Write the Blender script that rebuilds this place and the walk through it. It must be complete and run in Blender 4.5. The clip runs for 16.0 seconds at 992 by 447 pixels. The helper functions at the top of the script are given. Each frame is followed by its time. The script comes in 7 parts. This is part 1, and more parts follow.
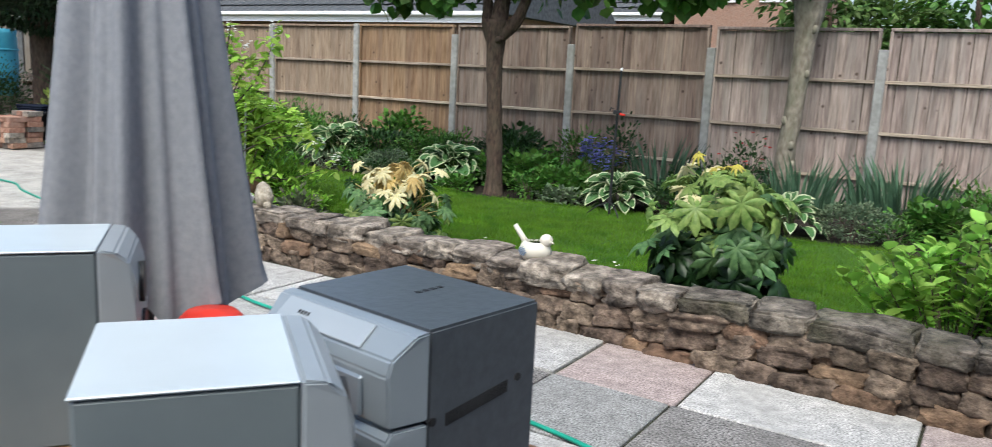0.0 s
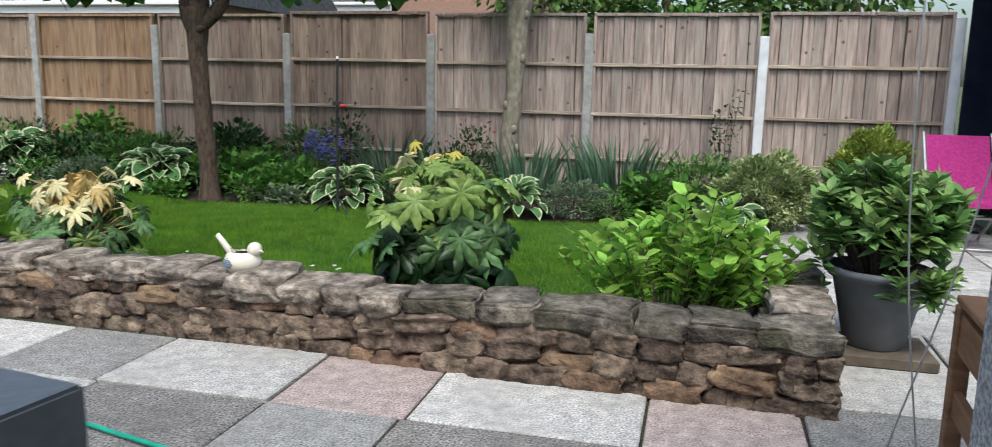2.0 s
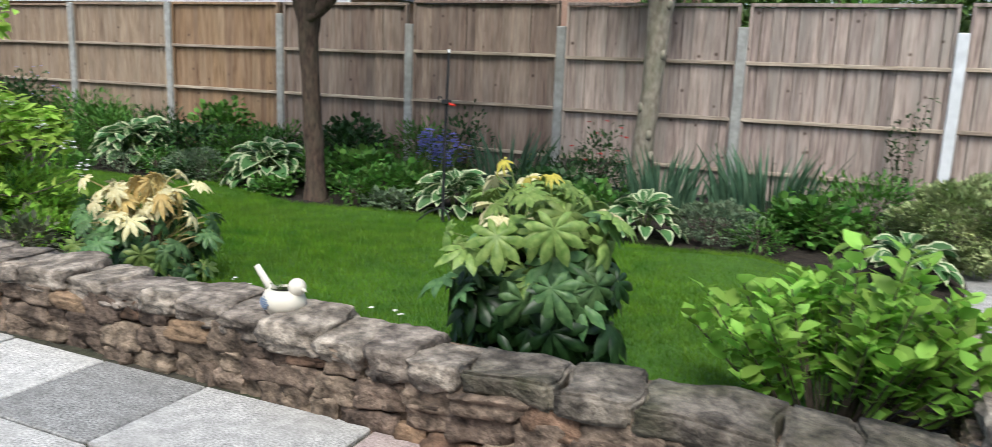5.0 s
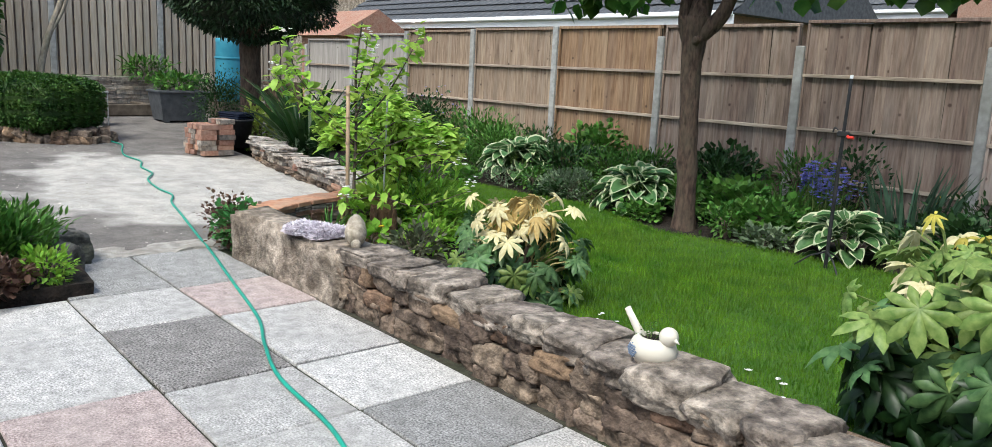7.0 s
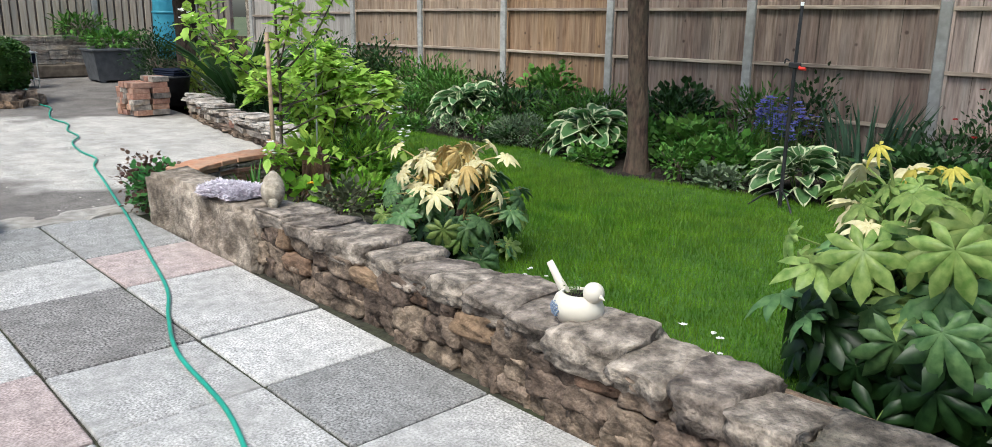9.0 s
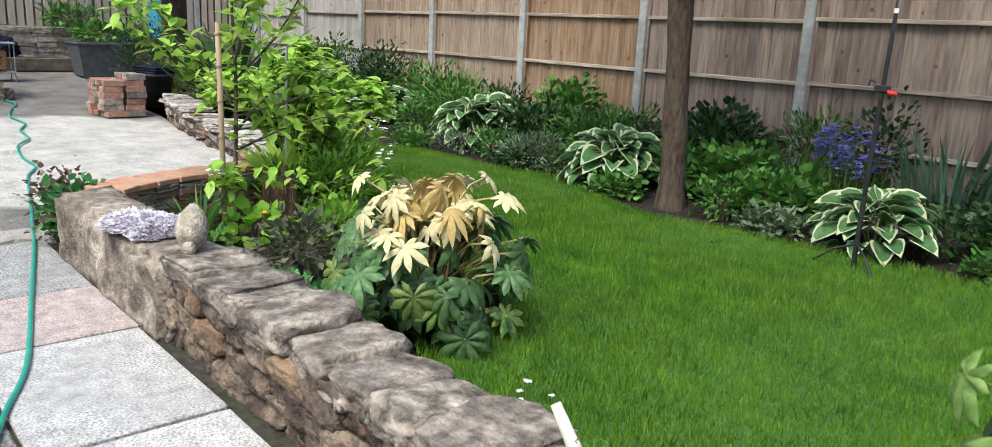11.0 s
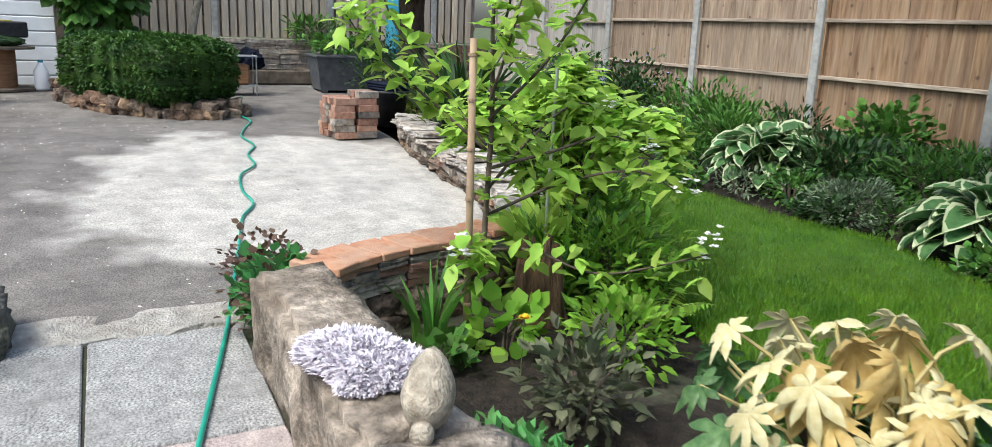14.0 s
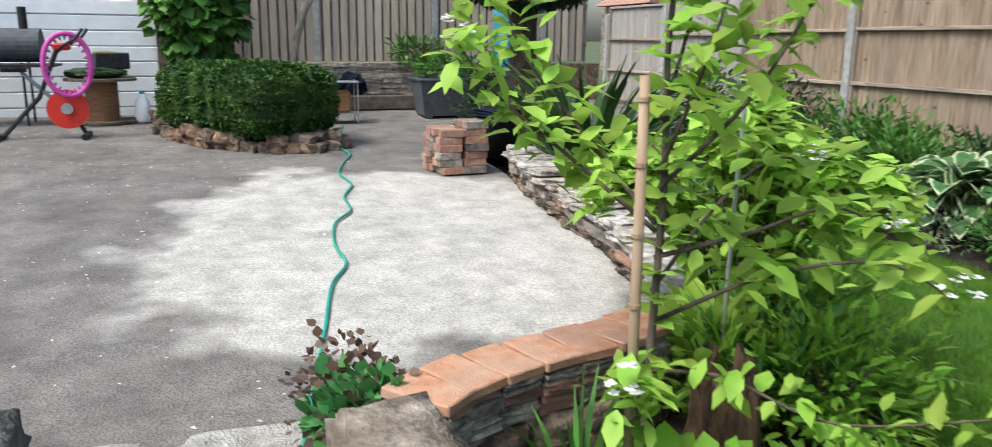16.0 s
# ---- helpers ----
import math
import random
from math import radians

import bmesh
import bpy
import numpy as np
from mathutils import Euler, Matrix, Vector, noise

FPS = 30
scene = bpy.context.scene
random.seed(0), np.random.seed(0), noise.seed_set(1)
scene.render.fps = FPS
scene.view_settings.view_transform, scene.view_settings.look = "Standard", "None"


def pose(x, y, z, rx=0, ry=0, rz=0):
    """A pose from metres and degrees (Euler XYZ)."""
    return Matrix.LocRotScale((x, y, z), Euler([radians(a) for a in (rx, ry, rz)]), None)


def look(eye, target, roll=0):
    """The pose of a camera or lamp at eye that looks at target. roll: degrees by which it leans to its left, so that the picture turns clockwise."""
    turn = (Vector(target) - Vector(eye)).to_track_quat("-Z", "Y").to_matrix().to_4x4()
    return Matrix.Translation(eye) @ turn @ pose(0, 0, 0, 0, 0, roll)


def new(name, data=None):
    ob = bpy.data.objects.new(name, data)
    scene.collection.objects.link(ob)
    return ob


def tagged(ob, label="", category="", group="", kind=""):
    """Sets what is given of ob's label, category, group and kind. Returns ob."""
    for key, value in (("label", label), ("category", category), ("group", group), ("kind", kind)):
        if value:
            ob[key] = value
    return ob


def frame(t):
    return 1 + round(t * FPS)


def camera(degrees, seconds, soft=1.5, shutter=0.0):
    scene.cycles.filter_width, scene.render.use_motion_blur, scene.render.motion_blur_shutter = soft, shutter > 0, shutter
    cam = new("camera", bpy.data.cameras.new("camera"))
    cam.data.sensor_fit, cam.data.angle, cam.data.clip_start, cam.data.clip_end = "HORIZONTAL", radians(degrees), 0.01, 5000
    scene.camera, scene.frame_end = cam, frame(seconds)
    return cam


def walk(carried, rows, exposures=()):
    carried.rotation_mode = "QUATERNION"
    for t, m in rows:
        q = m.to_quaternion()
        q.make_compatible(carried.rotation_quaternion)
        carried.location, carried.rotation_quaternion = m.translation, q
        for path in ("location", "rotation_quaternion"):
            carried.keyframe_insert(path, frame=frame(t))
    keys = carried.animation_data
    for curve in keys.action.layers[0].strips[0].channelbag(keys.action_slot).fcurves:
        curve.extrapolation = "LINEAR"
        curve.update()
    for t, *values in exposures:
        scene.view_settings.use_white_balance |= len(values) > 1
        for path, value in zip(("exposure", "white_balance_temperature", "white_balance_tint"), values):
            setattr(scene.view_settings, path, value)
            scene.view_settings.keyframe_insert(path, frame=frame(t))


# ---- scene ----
cam = camera(62.8, 16.0, soft=0.5, shutter=0.35)
PATH = [
    (0, (0.097, 0.376, 1.345), (-0.95, 2.042, 0.987), 2.8),
    (0.5, (0.136, 0.447, 1.348), (-0.828, 2.167, 1.012), 2.1),
    (1, (0.137, 0.504, 1.34), (-0.769, 2.255, 1.001), 2.0),
    (1.5, (0.073, 0.63, 1.333), (-0.574, 2.491, 0.989), 1.8),
    (2, (0.097, 0.766, 1.32), (-0.385, 2.674, 0.964), 1.1),
    (2.5, (0.136, 0.97, 1.327), (-0.291, 2.888, 0.952), 1.2),
    (3, (0.134, 1.111, 1.311), (-0.273, 3.028, 0.912), 1.6),
    (5.3, (-0.033, 1.774, 1.38), (-0.98, 3.496, 1.006), 1.9),
    (5.5, (-0.059, 1.787, 1.387), (-1.112, 3.446, 1.015), 1.6),
    (6, (-0.118, 1.871, 1.392), (-1.469, 3.297, 1.013), 1.9),
    (6.5, (-0.177, 1.924, 1.377), (-1.67, 3.201, 1.004), 3.0),
    (7, (-0.269, 1.936, 1.393), (-1.764, 3.212, 1.022), 2.7),
    (7.5, (-0.302, 1.986, 1.393), (-1.779, 3.271, 0.98), 0.0),
    (8, (-0.281, 2.098, 1.385), (-1.745, 3.387, 0.941), 0.1),
    (8.5, (-0.285, 2.188, 1.364), (-1.718, 3.495, 0.876), 0.5),
    (11, (-1.168, 3.178, 1.264), (-2.629, 4.463, 0.8), 2.8),
    (11.5, (-1.363, 3.367, 1.29), (-3.04, 4.357, 0.837), 4.2),
    (12, (-1.653, 3.455, 1.27), (-3.352, 4.406, 0.811), 4.2),
    (12.5, (-1.879, 3.498, 1.282), (-3.579, 4.443, 0.817), 3.6),
    (13, (-2.14, 3.611, 1.29), (-3.87, 4.506, 0.837), 3.0),
    (13.5, (-2.424, 3.668, 1.271), (-4.176, 4.515, 0.809), 3.1),
    (14, (-2.708, 3.703, 1.273), (-4.454, 4.558, 0.804), 2.3),
    (14.5, (-2.989, 3.815, 1.281), (-4.768, 4.598, 0.808), 1.6),
    (15, (-3.23, 3.854, 1.281), (-5.022, 4.608, 0.812), 2.3),
    (15.5, (-3.474, 3.863, 1.312), (-5.265, 4.627, 0.855), 1.6),
    (16, (-3.698, 3.948, 1.316), (-5.545, 4.574, 0.874), 0.6),
]
walk(cam, [(t, look(eye, target, roll)) for t, eye, target, roll in PATH], [(0, 0.87, 6300, 3), (1.5, 0.85, 6300, 3), (2.5, 0.66, 6300, 3), (5.5, 0.90, 6300, 3), (8.5, 0.84, 6300, 3), (11.5, 1.05, 6300, 3), (16, 1.03, 6300, 3)])

# ---------------------------------------------------------------- world and light
wd = bpy.data.worlds.new("world")
scene.world = wd
wd.use_nodes = True
wn, wl = wd.node_tree.nodes, wd.node_tree.links
sky = wn.new("ShaderNodeTexSky")
sky.sky_type, sky.sun_disc = "NISHITA", False
sky.sun_elevation, sky.sun_rotation = radians(58), radians(163.5)
sky.air_density, sky.dust_density, sky.ozone_density = 1.0, 4.0, 1.0
wl.new(sky.outputs[0], wn["Background"].inputs[0])
wn["Background"].inputs[1].default_value = 0.135
sun = new("sun", bpy.data.lights.new("sun", "SUN"))
sun.data.energy, sun.data.angle, sun.data.color = 1.5, radians(24), (1.0, 0.98, 0.95)
sun.matrix_world = look((2.6, -8.8, 14.5), (0, 0, 0))


# ---------------------------------------------------------------- materials
def mat(name, c1, c2, scale=8.0, rough=0.8, bump=0.2, c3=None, scale3=1.2, amount3=0.5, rnd=0.0, island=0.0, metal=0.0, fine=0.0, spec=0.3, trans=0.0, stretch=None, sharp=0.18, knots=0, mottle=None, world=False):
    """Two colours mixed by grain, a third by broad stains, varied per object or per island."""
    m = bpy.data.materials.new(name)
    m.use_nodes = True
    n, l = m.node_tree.nodes, m.node_tree.links
    b = n["Principled BSDF"]
    tc = n.new("ShaderNodeTexCoord")
    geo = n.new("ShaderNodeNewGeometry")
    src = geo.outputs["Position"] if world else tc.outputs["Object"]
    info = n.new("ShaderNodeObjectInfo")
    add = n.new("ShaderNodeVectorMath")
    add.operation = "MULTIPLY_ADD"
    comb = n.new("ShaderNodeCombineXYZ")
    l.new(info.outputs["Random"], comb.inputs[0])
    l.new(info.outputs["Random"], comb.inputs[1])
    l.new(comb.outputs[0], add.inputs[0])
    add.inputs[1].default_value = (37.0, 71.0, 0.0) if rnd else (0, 0, 0)
    l.new(src, add.inputs[2])
    vec = add.outputs[0]
    if stretch:
        mp = n.new("ShaderNodeMapping")
        mp.inputs["Scale"].default_value = stretch
        l.new(vec, mp.inputs["Vector"])
        vec = mp.outputs[0]
    nz = n.new("ShaderNodeTexNoise")
    nz.inputs["Scale"].default_value, nz.inputs["Detail"].default_value = scale, 6.0
    l.new(vec, nz.inputs["Vector"])
    ramp = n.new("ShaderNodeValToRGB")
    ramp.color_ramp.elements[0].position, ramp.color_ramp.elements[1].position = 0.5 - sharp, 0.5 + sharp
    ramp.color_ramp.elements[0].color, ramp.color_ramp.elements[1].color = (*c1, 1), (*c2, 1)
    l.new(nz.outputs["Fac"], ramp.inputs[0])
    out = ramp.outputs[0]
    if c3:
        n3 = n.new("ShaderNodeTexNoise")
        n3.inputs["Scale"].default_value, n3.inputs["Detail"].default_value = scale3, 4.0
        l.new(vec, n3.inputs["Vector"])
        r3 = n.new("ShaderNodeMapRange")
        r3.inputs[1].default_value, r3.inputs[2].default_value, r3.inputs[4].default_value = 0.42, 0.68, amount3
        l.new(n3.outputs["Fac"], r3.inputs[0])
        mx = n.new("ShaderNodeMixRGB")
        mx.inputs[2].default_value = (*c3, 1)
        l.new(r3.outputs[0], mx.inputs[0])
        l.new(out, mx.inputs[1])
        out = mx.outputs[0]
    if mottle:
        nm = n.new("ShaderNodeTexNoise")
        nm.inputs["Scale"].default_value, nm.inputs["Detail"].default_value, nm.inputs["Roughness"].default_value = mottle[0], 12.0, 0.68
        l.new(vec, nm.inputs["Vector"])
        rm = n.new("ShaderNodeMapRange")
        rm.inputs[1].default_value, rm.inputs[2].default_value = 0.34, 0.66
        rm.inputs[3].default_value, rm.inputs[4].default_value = 1 - mottle[1], 1 + mottle[1]
        l.new(nm.outputs["Fac"], rm.inputs[0])
        hm = n.new("ShaderNodeHueSaturation")
        l.new(rm.outputs[0], hm.inputs["Value"])
        l.new(out, hm.inputs["Color"])
        out = hm.outputs[0]
    if knots:
        vo = n.new("ShaderNodeTexVoronoi")
        vo.inputs["Scale"].default_value = 5.0
        l.new(add.outputs[0], vo.inputs["Vector"])
        kr = n.new("ShaderNodeMapRange")
        kr.inputs[1].default_value, kr.inputs[2].default_value, kr.inputs[3].default_value, kr.inputs[4].default_value = 0.05, 0.12, knots, 0.0
        l.new(vo.outputs["Distance"], kr.inputs[0])
        km = n.new("ShaderNodeMixRGB")
        km.inputs[2].default_value = (0.07, 0.045, 0.035, 1)
        l.new(kr.outputs[0], km.inputs[0])
        l.new(out, km.inputs[1])
        out = km.outputs[0]
    if rnd or island:
        hsv = n.new("ShaderNodeHueSaturation")
        mr = n.new("ShaderNodeMapRange")
        k = rnd or island
        mr.inputs[3].default_value, mr.inputs[4].default_value = 1 - k, 1 + k
        l.new(info.outputs["Random"] if rnd else geo.outputs["Random Per Island"], mr.inputs[0])
        l.new(mr.outputs[0], hsv.inputs["Value"])
        mh = n.new("ShaderNodeMapRange")
        mh.inputs[3].default_value, mh.inputs[4].default_value = 0.5 - 0.03 * k, 0.5 + 0.03 * k
        l.new(info.outputs["Random"] if rnd else geo.outputs["Random Per Island"], mh.inputs[0])
        l.new(mh.outputs[0], hsv.inputs["Hue"])
        l.new(out, hsv.inputs["Color"])
        out = hsv.outputs[0]
    l.new(out, b.inputs["Base Color"])
    b.inputs["Roughness"].default_value, b.inputs["Metallic"].default_value = rough, metal
    b.inputs["Specular IOR Level"].default_value = spec
    if trans:
        tr = n.new("ShaderNodeBsdfTranslucent")
        l.new(out, tr.inputs[0])
        ms = n.new("ShaderNodeMixShader")
        ms.inputs[0].default_value = trans
        l.new(b.outputs[0], ms.inputs[1])
        l.new(tr.outputs[0], ms.inputs[2])
        l.new(ms.outputs[0], n["Material Output"].inputs[0])
    if bump:
        bp = n.new("ShaderNodeBump")
        bp.inputs["Strength"].default_value, bp.inputs["Distance"].default_value = min(1.0, bump), 0.02 if bump < 0.9 else 0.023
        hgt = nz.outputs["Fac"]
        if fine:
            nf = n.new("ShaderNodeTexNoise")
            nf.inputs["Scale"].default_value, nf.inputs["Detail"].default_value = fine, 3.0
            l.new(vec, nf.inputs["Vector"])
            ad = n.new("ShaderNodeMath")
            l.new(nz.outputs["Fac"], ad.inputs[0])
            l.new(nf.outputs["Fac"], ad.inputs[1])
            hgt = ad.outputs[0]
        l.new(hgt, bp.inputs["Height"])
        l.new(bp.outputs[0], b.inputs["Normal"])
    return m


M_SOIL = mat("soil", (0.010, 0.008, 0.006), (0.038, 0.028, 0.021), 18, 0.95, 0.9, fine=70)
M_LAWN = mat("lawn_base", (0.03, 0.075, 0.01), (0.06, 0.135, 0.016), 30, 0.9, 0.6, c3=(0.05, 0.13, 0.015), scale3=1.5)
M_GRASS = mat("grass_blade", (0.05, 0.142, 0.008), (0.145, 0.282, 0.017), 5.0, 0.55, 0, c3=(0.13, 0.21, 0.025), scale3=0.9, island=0.3, trans=0.3)
M_STONE = mat("rubble_stone", (0.068, 0.049, 0.037), (0.265, 0.198, 0.15), 11, 0.92, 0.8, sharp=0.15, c3=(0.065, 0.048, 0.037), scale3=4.5, amount3=0.6, rnd=0.28, fine=48, mottle=(18, 0.62), world=True)
M_STONE_O = mat("ochre_stone", (0.095, 0.062, 0.04), (0.31, 0.20, 0.13), 10, 0.92, 0.8, sharp=0.16, c3=(0.08, 0.055, 0.04), scale3=4, amount3=0.6, rnd=0.28, fine=48, mottle=(16, 0.45), world=True)
M_CAP = mat("cap_stone", (0.095, 0.078, 0.064), (0.36, 0.307, 0.258), 9, 0.93, 0.8, sharp=0.15, c3=(0.08, 0.063, 0.05), scale3=3.5, amount3=0.5, rnd=0.16, fine=50, mottle=(20, 0.62), world=True)
M_CAPD = mat("weathered_cap", (0.042, 0.035, 0.029), (0.19, 0.162, 0.135), 8, 0.94, 0.8, sharp=0.15, c3=(0.07, 0.07, 0.035), scale3=3, amount3=0.5, rnd=0.18, fine=50, mottle=(20, 0.62), world=True)
M_MORTAR = mat("old_mortar", (0.07, 0.048, 0.034), (0.23, 0.162, 0.115), 14, 0.95, 0.9, fine=60, mottle=(20, 0.4), world=True)
M_CEMENT = mat("cement_render", (0.125, 0.10, 0.078), (0.42, 0.355, 0.292), 7, 0.93, 0.8, sharp=0.16, c3=(0.10, 0.078, 0.058), scale3=3.0, amount3=0.7, fine=50, mottle=(18, 0.5), world=True)
M_PALEM = mat("pale_mortar", (0.28, 0.262, 0.235), (0.47, 0.445, 0.41), 14, 0.93, 0.9, c3=(0.25, 0.22, 0.19), scale3=4, amount3=0.6, fine=80)
M_JOINT = mat("slab_joint", (0.02, 0.018, 0.015), (0.06, 0.055, 0.04), 30, 0.95, 0.5, c3=(0.05, 0.08, 0.02), scale3=2, amount3=0.3)
M_SLAB_W = mat("pale_slab", (0.185, 0.178, 0.172), (0.60, 0.587, 0.573), 105, 0.87, 0.15, sharp=0.17, mottle=(14, 0.26), c3=(0.34, 0.33, 0.318), scale3=2.4, amount3=0.8, rnd=0.13, fine=260)
M_SLAB_G = mat("grey_slab", (0.095, 0.093, 0.091), (0.42, 0.413, 0.405), 105, 0.87, 0.15, sharp=0.17, mottle=(14, 0.26), c3=(0.20, 0.195, 0.19), scale3=3, amount3=0.6, rnd=0.12, fine=260)
M_SLAB_D = mat("dark_slab", (0.045, 0.042, 0.041), (0.36, 0.342, 0.33), 95, 0.88, 0.3, sharp=0.16, mottle=(12, 0.24), c3=(0.12, 0.112, 0.108), scale3=4, amount3=0.5, rnd=0.1, fine=240)
M_SLAB_P = mat("pink_slab", (0.19, 0.146, 0.139), (0.54, 0.445, 0.425), 105, 0.87, 0.15, sharp=0.17, mottle=(14, 0.28), c3=(0.36, 0.31, 0.295), scale3=3, amount3=0.6, rnd=0.1, fine=260)
M_BOARD_N = mat("tan_board", (0.165, 0.098, 0.056), (0.31, 0.20, 0.122), 7, 0.85, 0.4, c3=(0.23, 0.165, 0.115), scale3=1.5, amount3=0.7, rnd=0.13, stretch=(6, 6, 0.5), knots=0.8, mottle=(3, 0.25))
M_BOARD_M = mat("fading_board", (0.20, 0.14, 0.098), (0.36, 0.27, 0.195), 7, 0.87, 0.4, c3=(0.26, 0.21, 0.165), scale3=1.5, amount3=0.8, rnd=0.13, stretch=(6, 6, 0.5), knots=0.8, mottle=(3, 0.25))
M_BOARD_G = mat("weathered_board", (0.235, 0.182, 0.16), (0.42, 0.335, 0.30), 7, 0.88, 0.45, c3=(0.235, 0.21, 0.19), scale3=1.5, amount3=0.8, rnd=0.2, stretch=(6, 6, 0.5), knots=0.85, mottle=(3, 0.32))
M_BOARD_B = mat("brown_board", (0.165, 0.118, 0.094), (0.305, 0.226, 0.184), 7, 0.88, 0.45, c3=(0.22, 0.185, 0.16), scale3=1.5, amount3=0.7, rnd=0.2, stretch=(6, 6, 0.5), knots=0.85, mottle=(3, 0.3))
M_RAIL = mat("pale_rail", (0.26, 0.205, 0.158), (0.42, 0.35, 0.285), 7, 0.87, 0.4, rnd=0.15, stretch=(0.6, 6, 6), mottle=(4, 0.3))
M_BOARD_X = mat("grey_board", (0.26, 0.24, 0.22), (0.38, 0.355, 0.33), 5, 0.88, 0.3, rnd=0.12, stretch=(6, 6, 0.5), knots=0.75)
M_POST = mat("concrete_post", (0.27, 0.27, 0.26), (0.40, 0.40, 0.39), 15, 0.9, 0.3, c3=(0.20, 0.20, 0.18), scale3=3, amount3=0.5, rnd=0.1, fine=120)
M_POST_W = mat("white_post", (0.55, 0.57, 0.60), (0.70, 0.72, 0.75), 8, 0.6, 0.1)
M_BARK = mat("brown_bark", (0.032, 0.021, 0.016), (0.115, 0.076, 0.057), 12, 0.95, 1.0, c3=(0.10, 0.085, 0.06), scale3=4, amount3=0.5, stretch=(3, 3, 1))
M_BARK2 = mat("grey_bark", (0.15, 0.125, 0.095), (0.33, 0.29, 0.235), 10, 0.93, 0.8, c3=(0.14, 0.15, 0.10), scale3=4, amount3=0.5, stretch=(2, 2, 1))
M_TWIG = mat("twig", (0.06, 0.045, 0.035), (0.13, 0.10, 0.08), 20, 0.9, 0.3)
M_STEMY = mat("yellow_stem", (0.30, 0.24, 0.09), (0.44, 0.37, 0.17), 15, 0.7, 0.1)
M_STEMG = mat("green_stem", (0.10, 0.16, 0.04), (0.18, 0.24, 0.07), 15, 0.7, 0.1)


def leafmat(name, c1, c2, rough=0.5, trans=0.25, island=0.38, spec=0.28, rnd=0.0):
    return mat(name, c1, c2, 5.0, rough, 0.0, island=0 if rnd else island, rnd=rnd, trans=trans, spec=spec)


L_DARK = leafmat("dark_leaf", (0.014, 0.042, 0.012), (0.04, 0.09, 0.022), trans=0.15)
L_MID = leafmat("mid_leaf", (0.03, 0.095, 0.016), (0.125, 0.265, 0.045))
L_SKIM = leafmat("skimmia_leaf", (0.07, 0.17, 0.045), (0.25, 0.37, 0.12))
L_HYD = leafmat("hydrangea_leaf", (0.19, 0.38, 0.05), (0.34, 0.54, 0.11), trans=0.4)
L_VAR = leafmat("variegated_leaf", (0.12, 0.20, 0.05), (0.46, 0.50, 0.26))
L_FRESH = leafmat("fresh_leaf", (0.155, 0.325, 0.03), (0.27, 0.45, 0.06), trans=0.4)
L_APPLE = leafmat("apple_leaf", (0.23, 0.41, 0.05), (0.45, 0.62, 0.12), trans=0.45, island=0.34)
L_DUSK = leafmat("dusky_leaf", (0.065, 0.085, 0.045), (0.17, 0.17, 0.10))
L_SEDUM = leafmat("sedum_leaf", (0.06, 0.20, 0.055), (0.14, 0.34, 0.10))
L_BLUE = leafmat("blue_green_leaf", (0.05, 0.105, 0.06), (0.10, 0.18, 0.105))
L_GREY = leafmat("grey_green_leaf", (0.10, 0.145, 0.08), (0.19, 0.25, 0.15))
L_PURPLE = leafmat("purple_leaf", (0.075, 0.036, 0.03), (0.15, 0.095, 0.065))
L_GOLD = leafmat("golden_leaf", (0.14, 0.22, 0.035), (0.34, 0.40, 0.08))
L_HEDGE = leafmat("hedge_leaf", (0.022, 0.066, 0.013), (0.075, 0.15, 0.028))
L_YEW = leafmat("yew_leaf", (0.012, 0.03, 0.012), (0.028, 0.055, 0.02), trans=0.15)
L_FAR = leafmat("far_leaf", (0.06, 0.12, 0.03), (0.14, 0.22, 0.06))
P_WHITE = leafmat("white_petal", (0.75, 0.74, 0.72), (0.85, 0.82, 0.82), trans=0.2, island=0.05)
P_BLUE = leafmat("blue_petal", (0.20, 0.21, 0.58), (0.36, 0.36, 0.78), island=0.2)
P_YEL = leafmat("yellow_petal", (0.75, 0.50, 0.03), (0.85, 0.62, 0.05), island=0.1)
P_RED = leafmat("red_petal", (0.35, 0.02, 0.03), (0.5, 0.04, 0.05))
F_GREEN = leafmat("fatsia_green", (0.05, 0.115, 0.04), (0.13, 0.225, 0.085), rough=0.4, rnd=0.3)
# dark lower leaves, with the bush's inner shade put into the colour
F_SHADED = leafmat("fatsia_dark_shaded", (0.006, 0.021, 0.006), (0.024, 0.058, 0.018), trans=0.1, rough=0.38, rnd=0.3)
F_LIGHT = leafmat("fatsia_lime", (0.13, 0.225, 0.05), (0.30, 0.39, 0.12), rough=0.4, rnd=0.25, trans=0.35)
F_CREAM = leafmat("fatsia_cream", (0.60, 0.53, 0.27), (0.74, 0.69, 0.44), rough=0.45, rnd=0.12, trans=0.3)
F_YEL = leafmat("fatsia_yellow", (0.46, 0.40, 0.06), (0.62, 0.54, 0.12), rough=0.5, rnd=0.15, trans=0.35)
F_OLD = leafmat("fatsia_ochre", (0.50, 0.34, 0.11), (0.62, 0.48, 0.20), rough=0.5, rnd=0.15, trans=0.3)
H_EDGE = leafmat("hosta_cream_edge", (0.40, 0.46, 0.27), (0.54, 0.58, 0.38), rnd=0.1)
H_MID = leafmat("hosta_green", (0.05, 0.13, 0.045), (0.10, 0.21, 0.07), rnd=0.2)
M_FARF = mat("pale_slat", (0.33, 0.27, 0.205), (0.46, 0.39, 0.31), 6, 0.85, 0.3, c3=(0.36, 0.34, 0.30), scale3=1.5, amount3=0.6, rnd=0.15, stretch=(6, 6, 0.5))
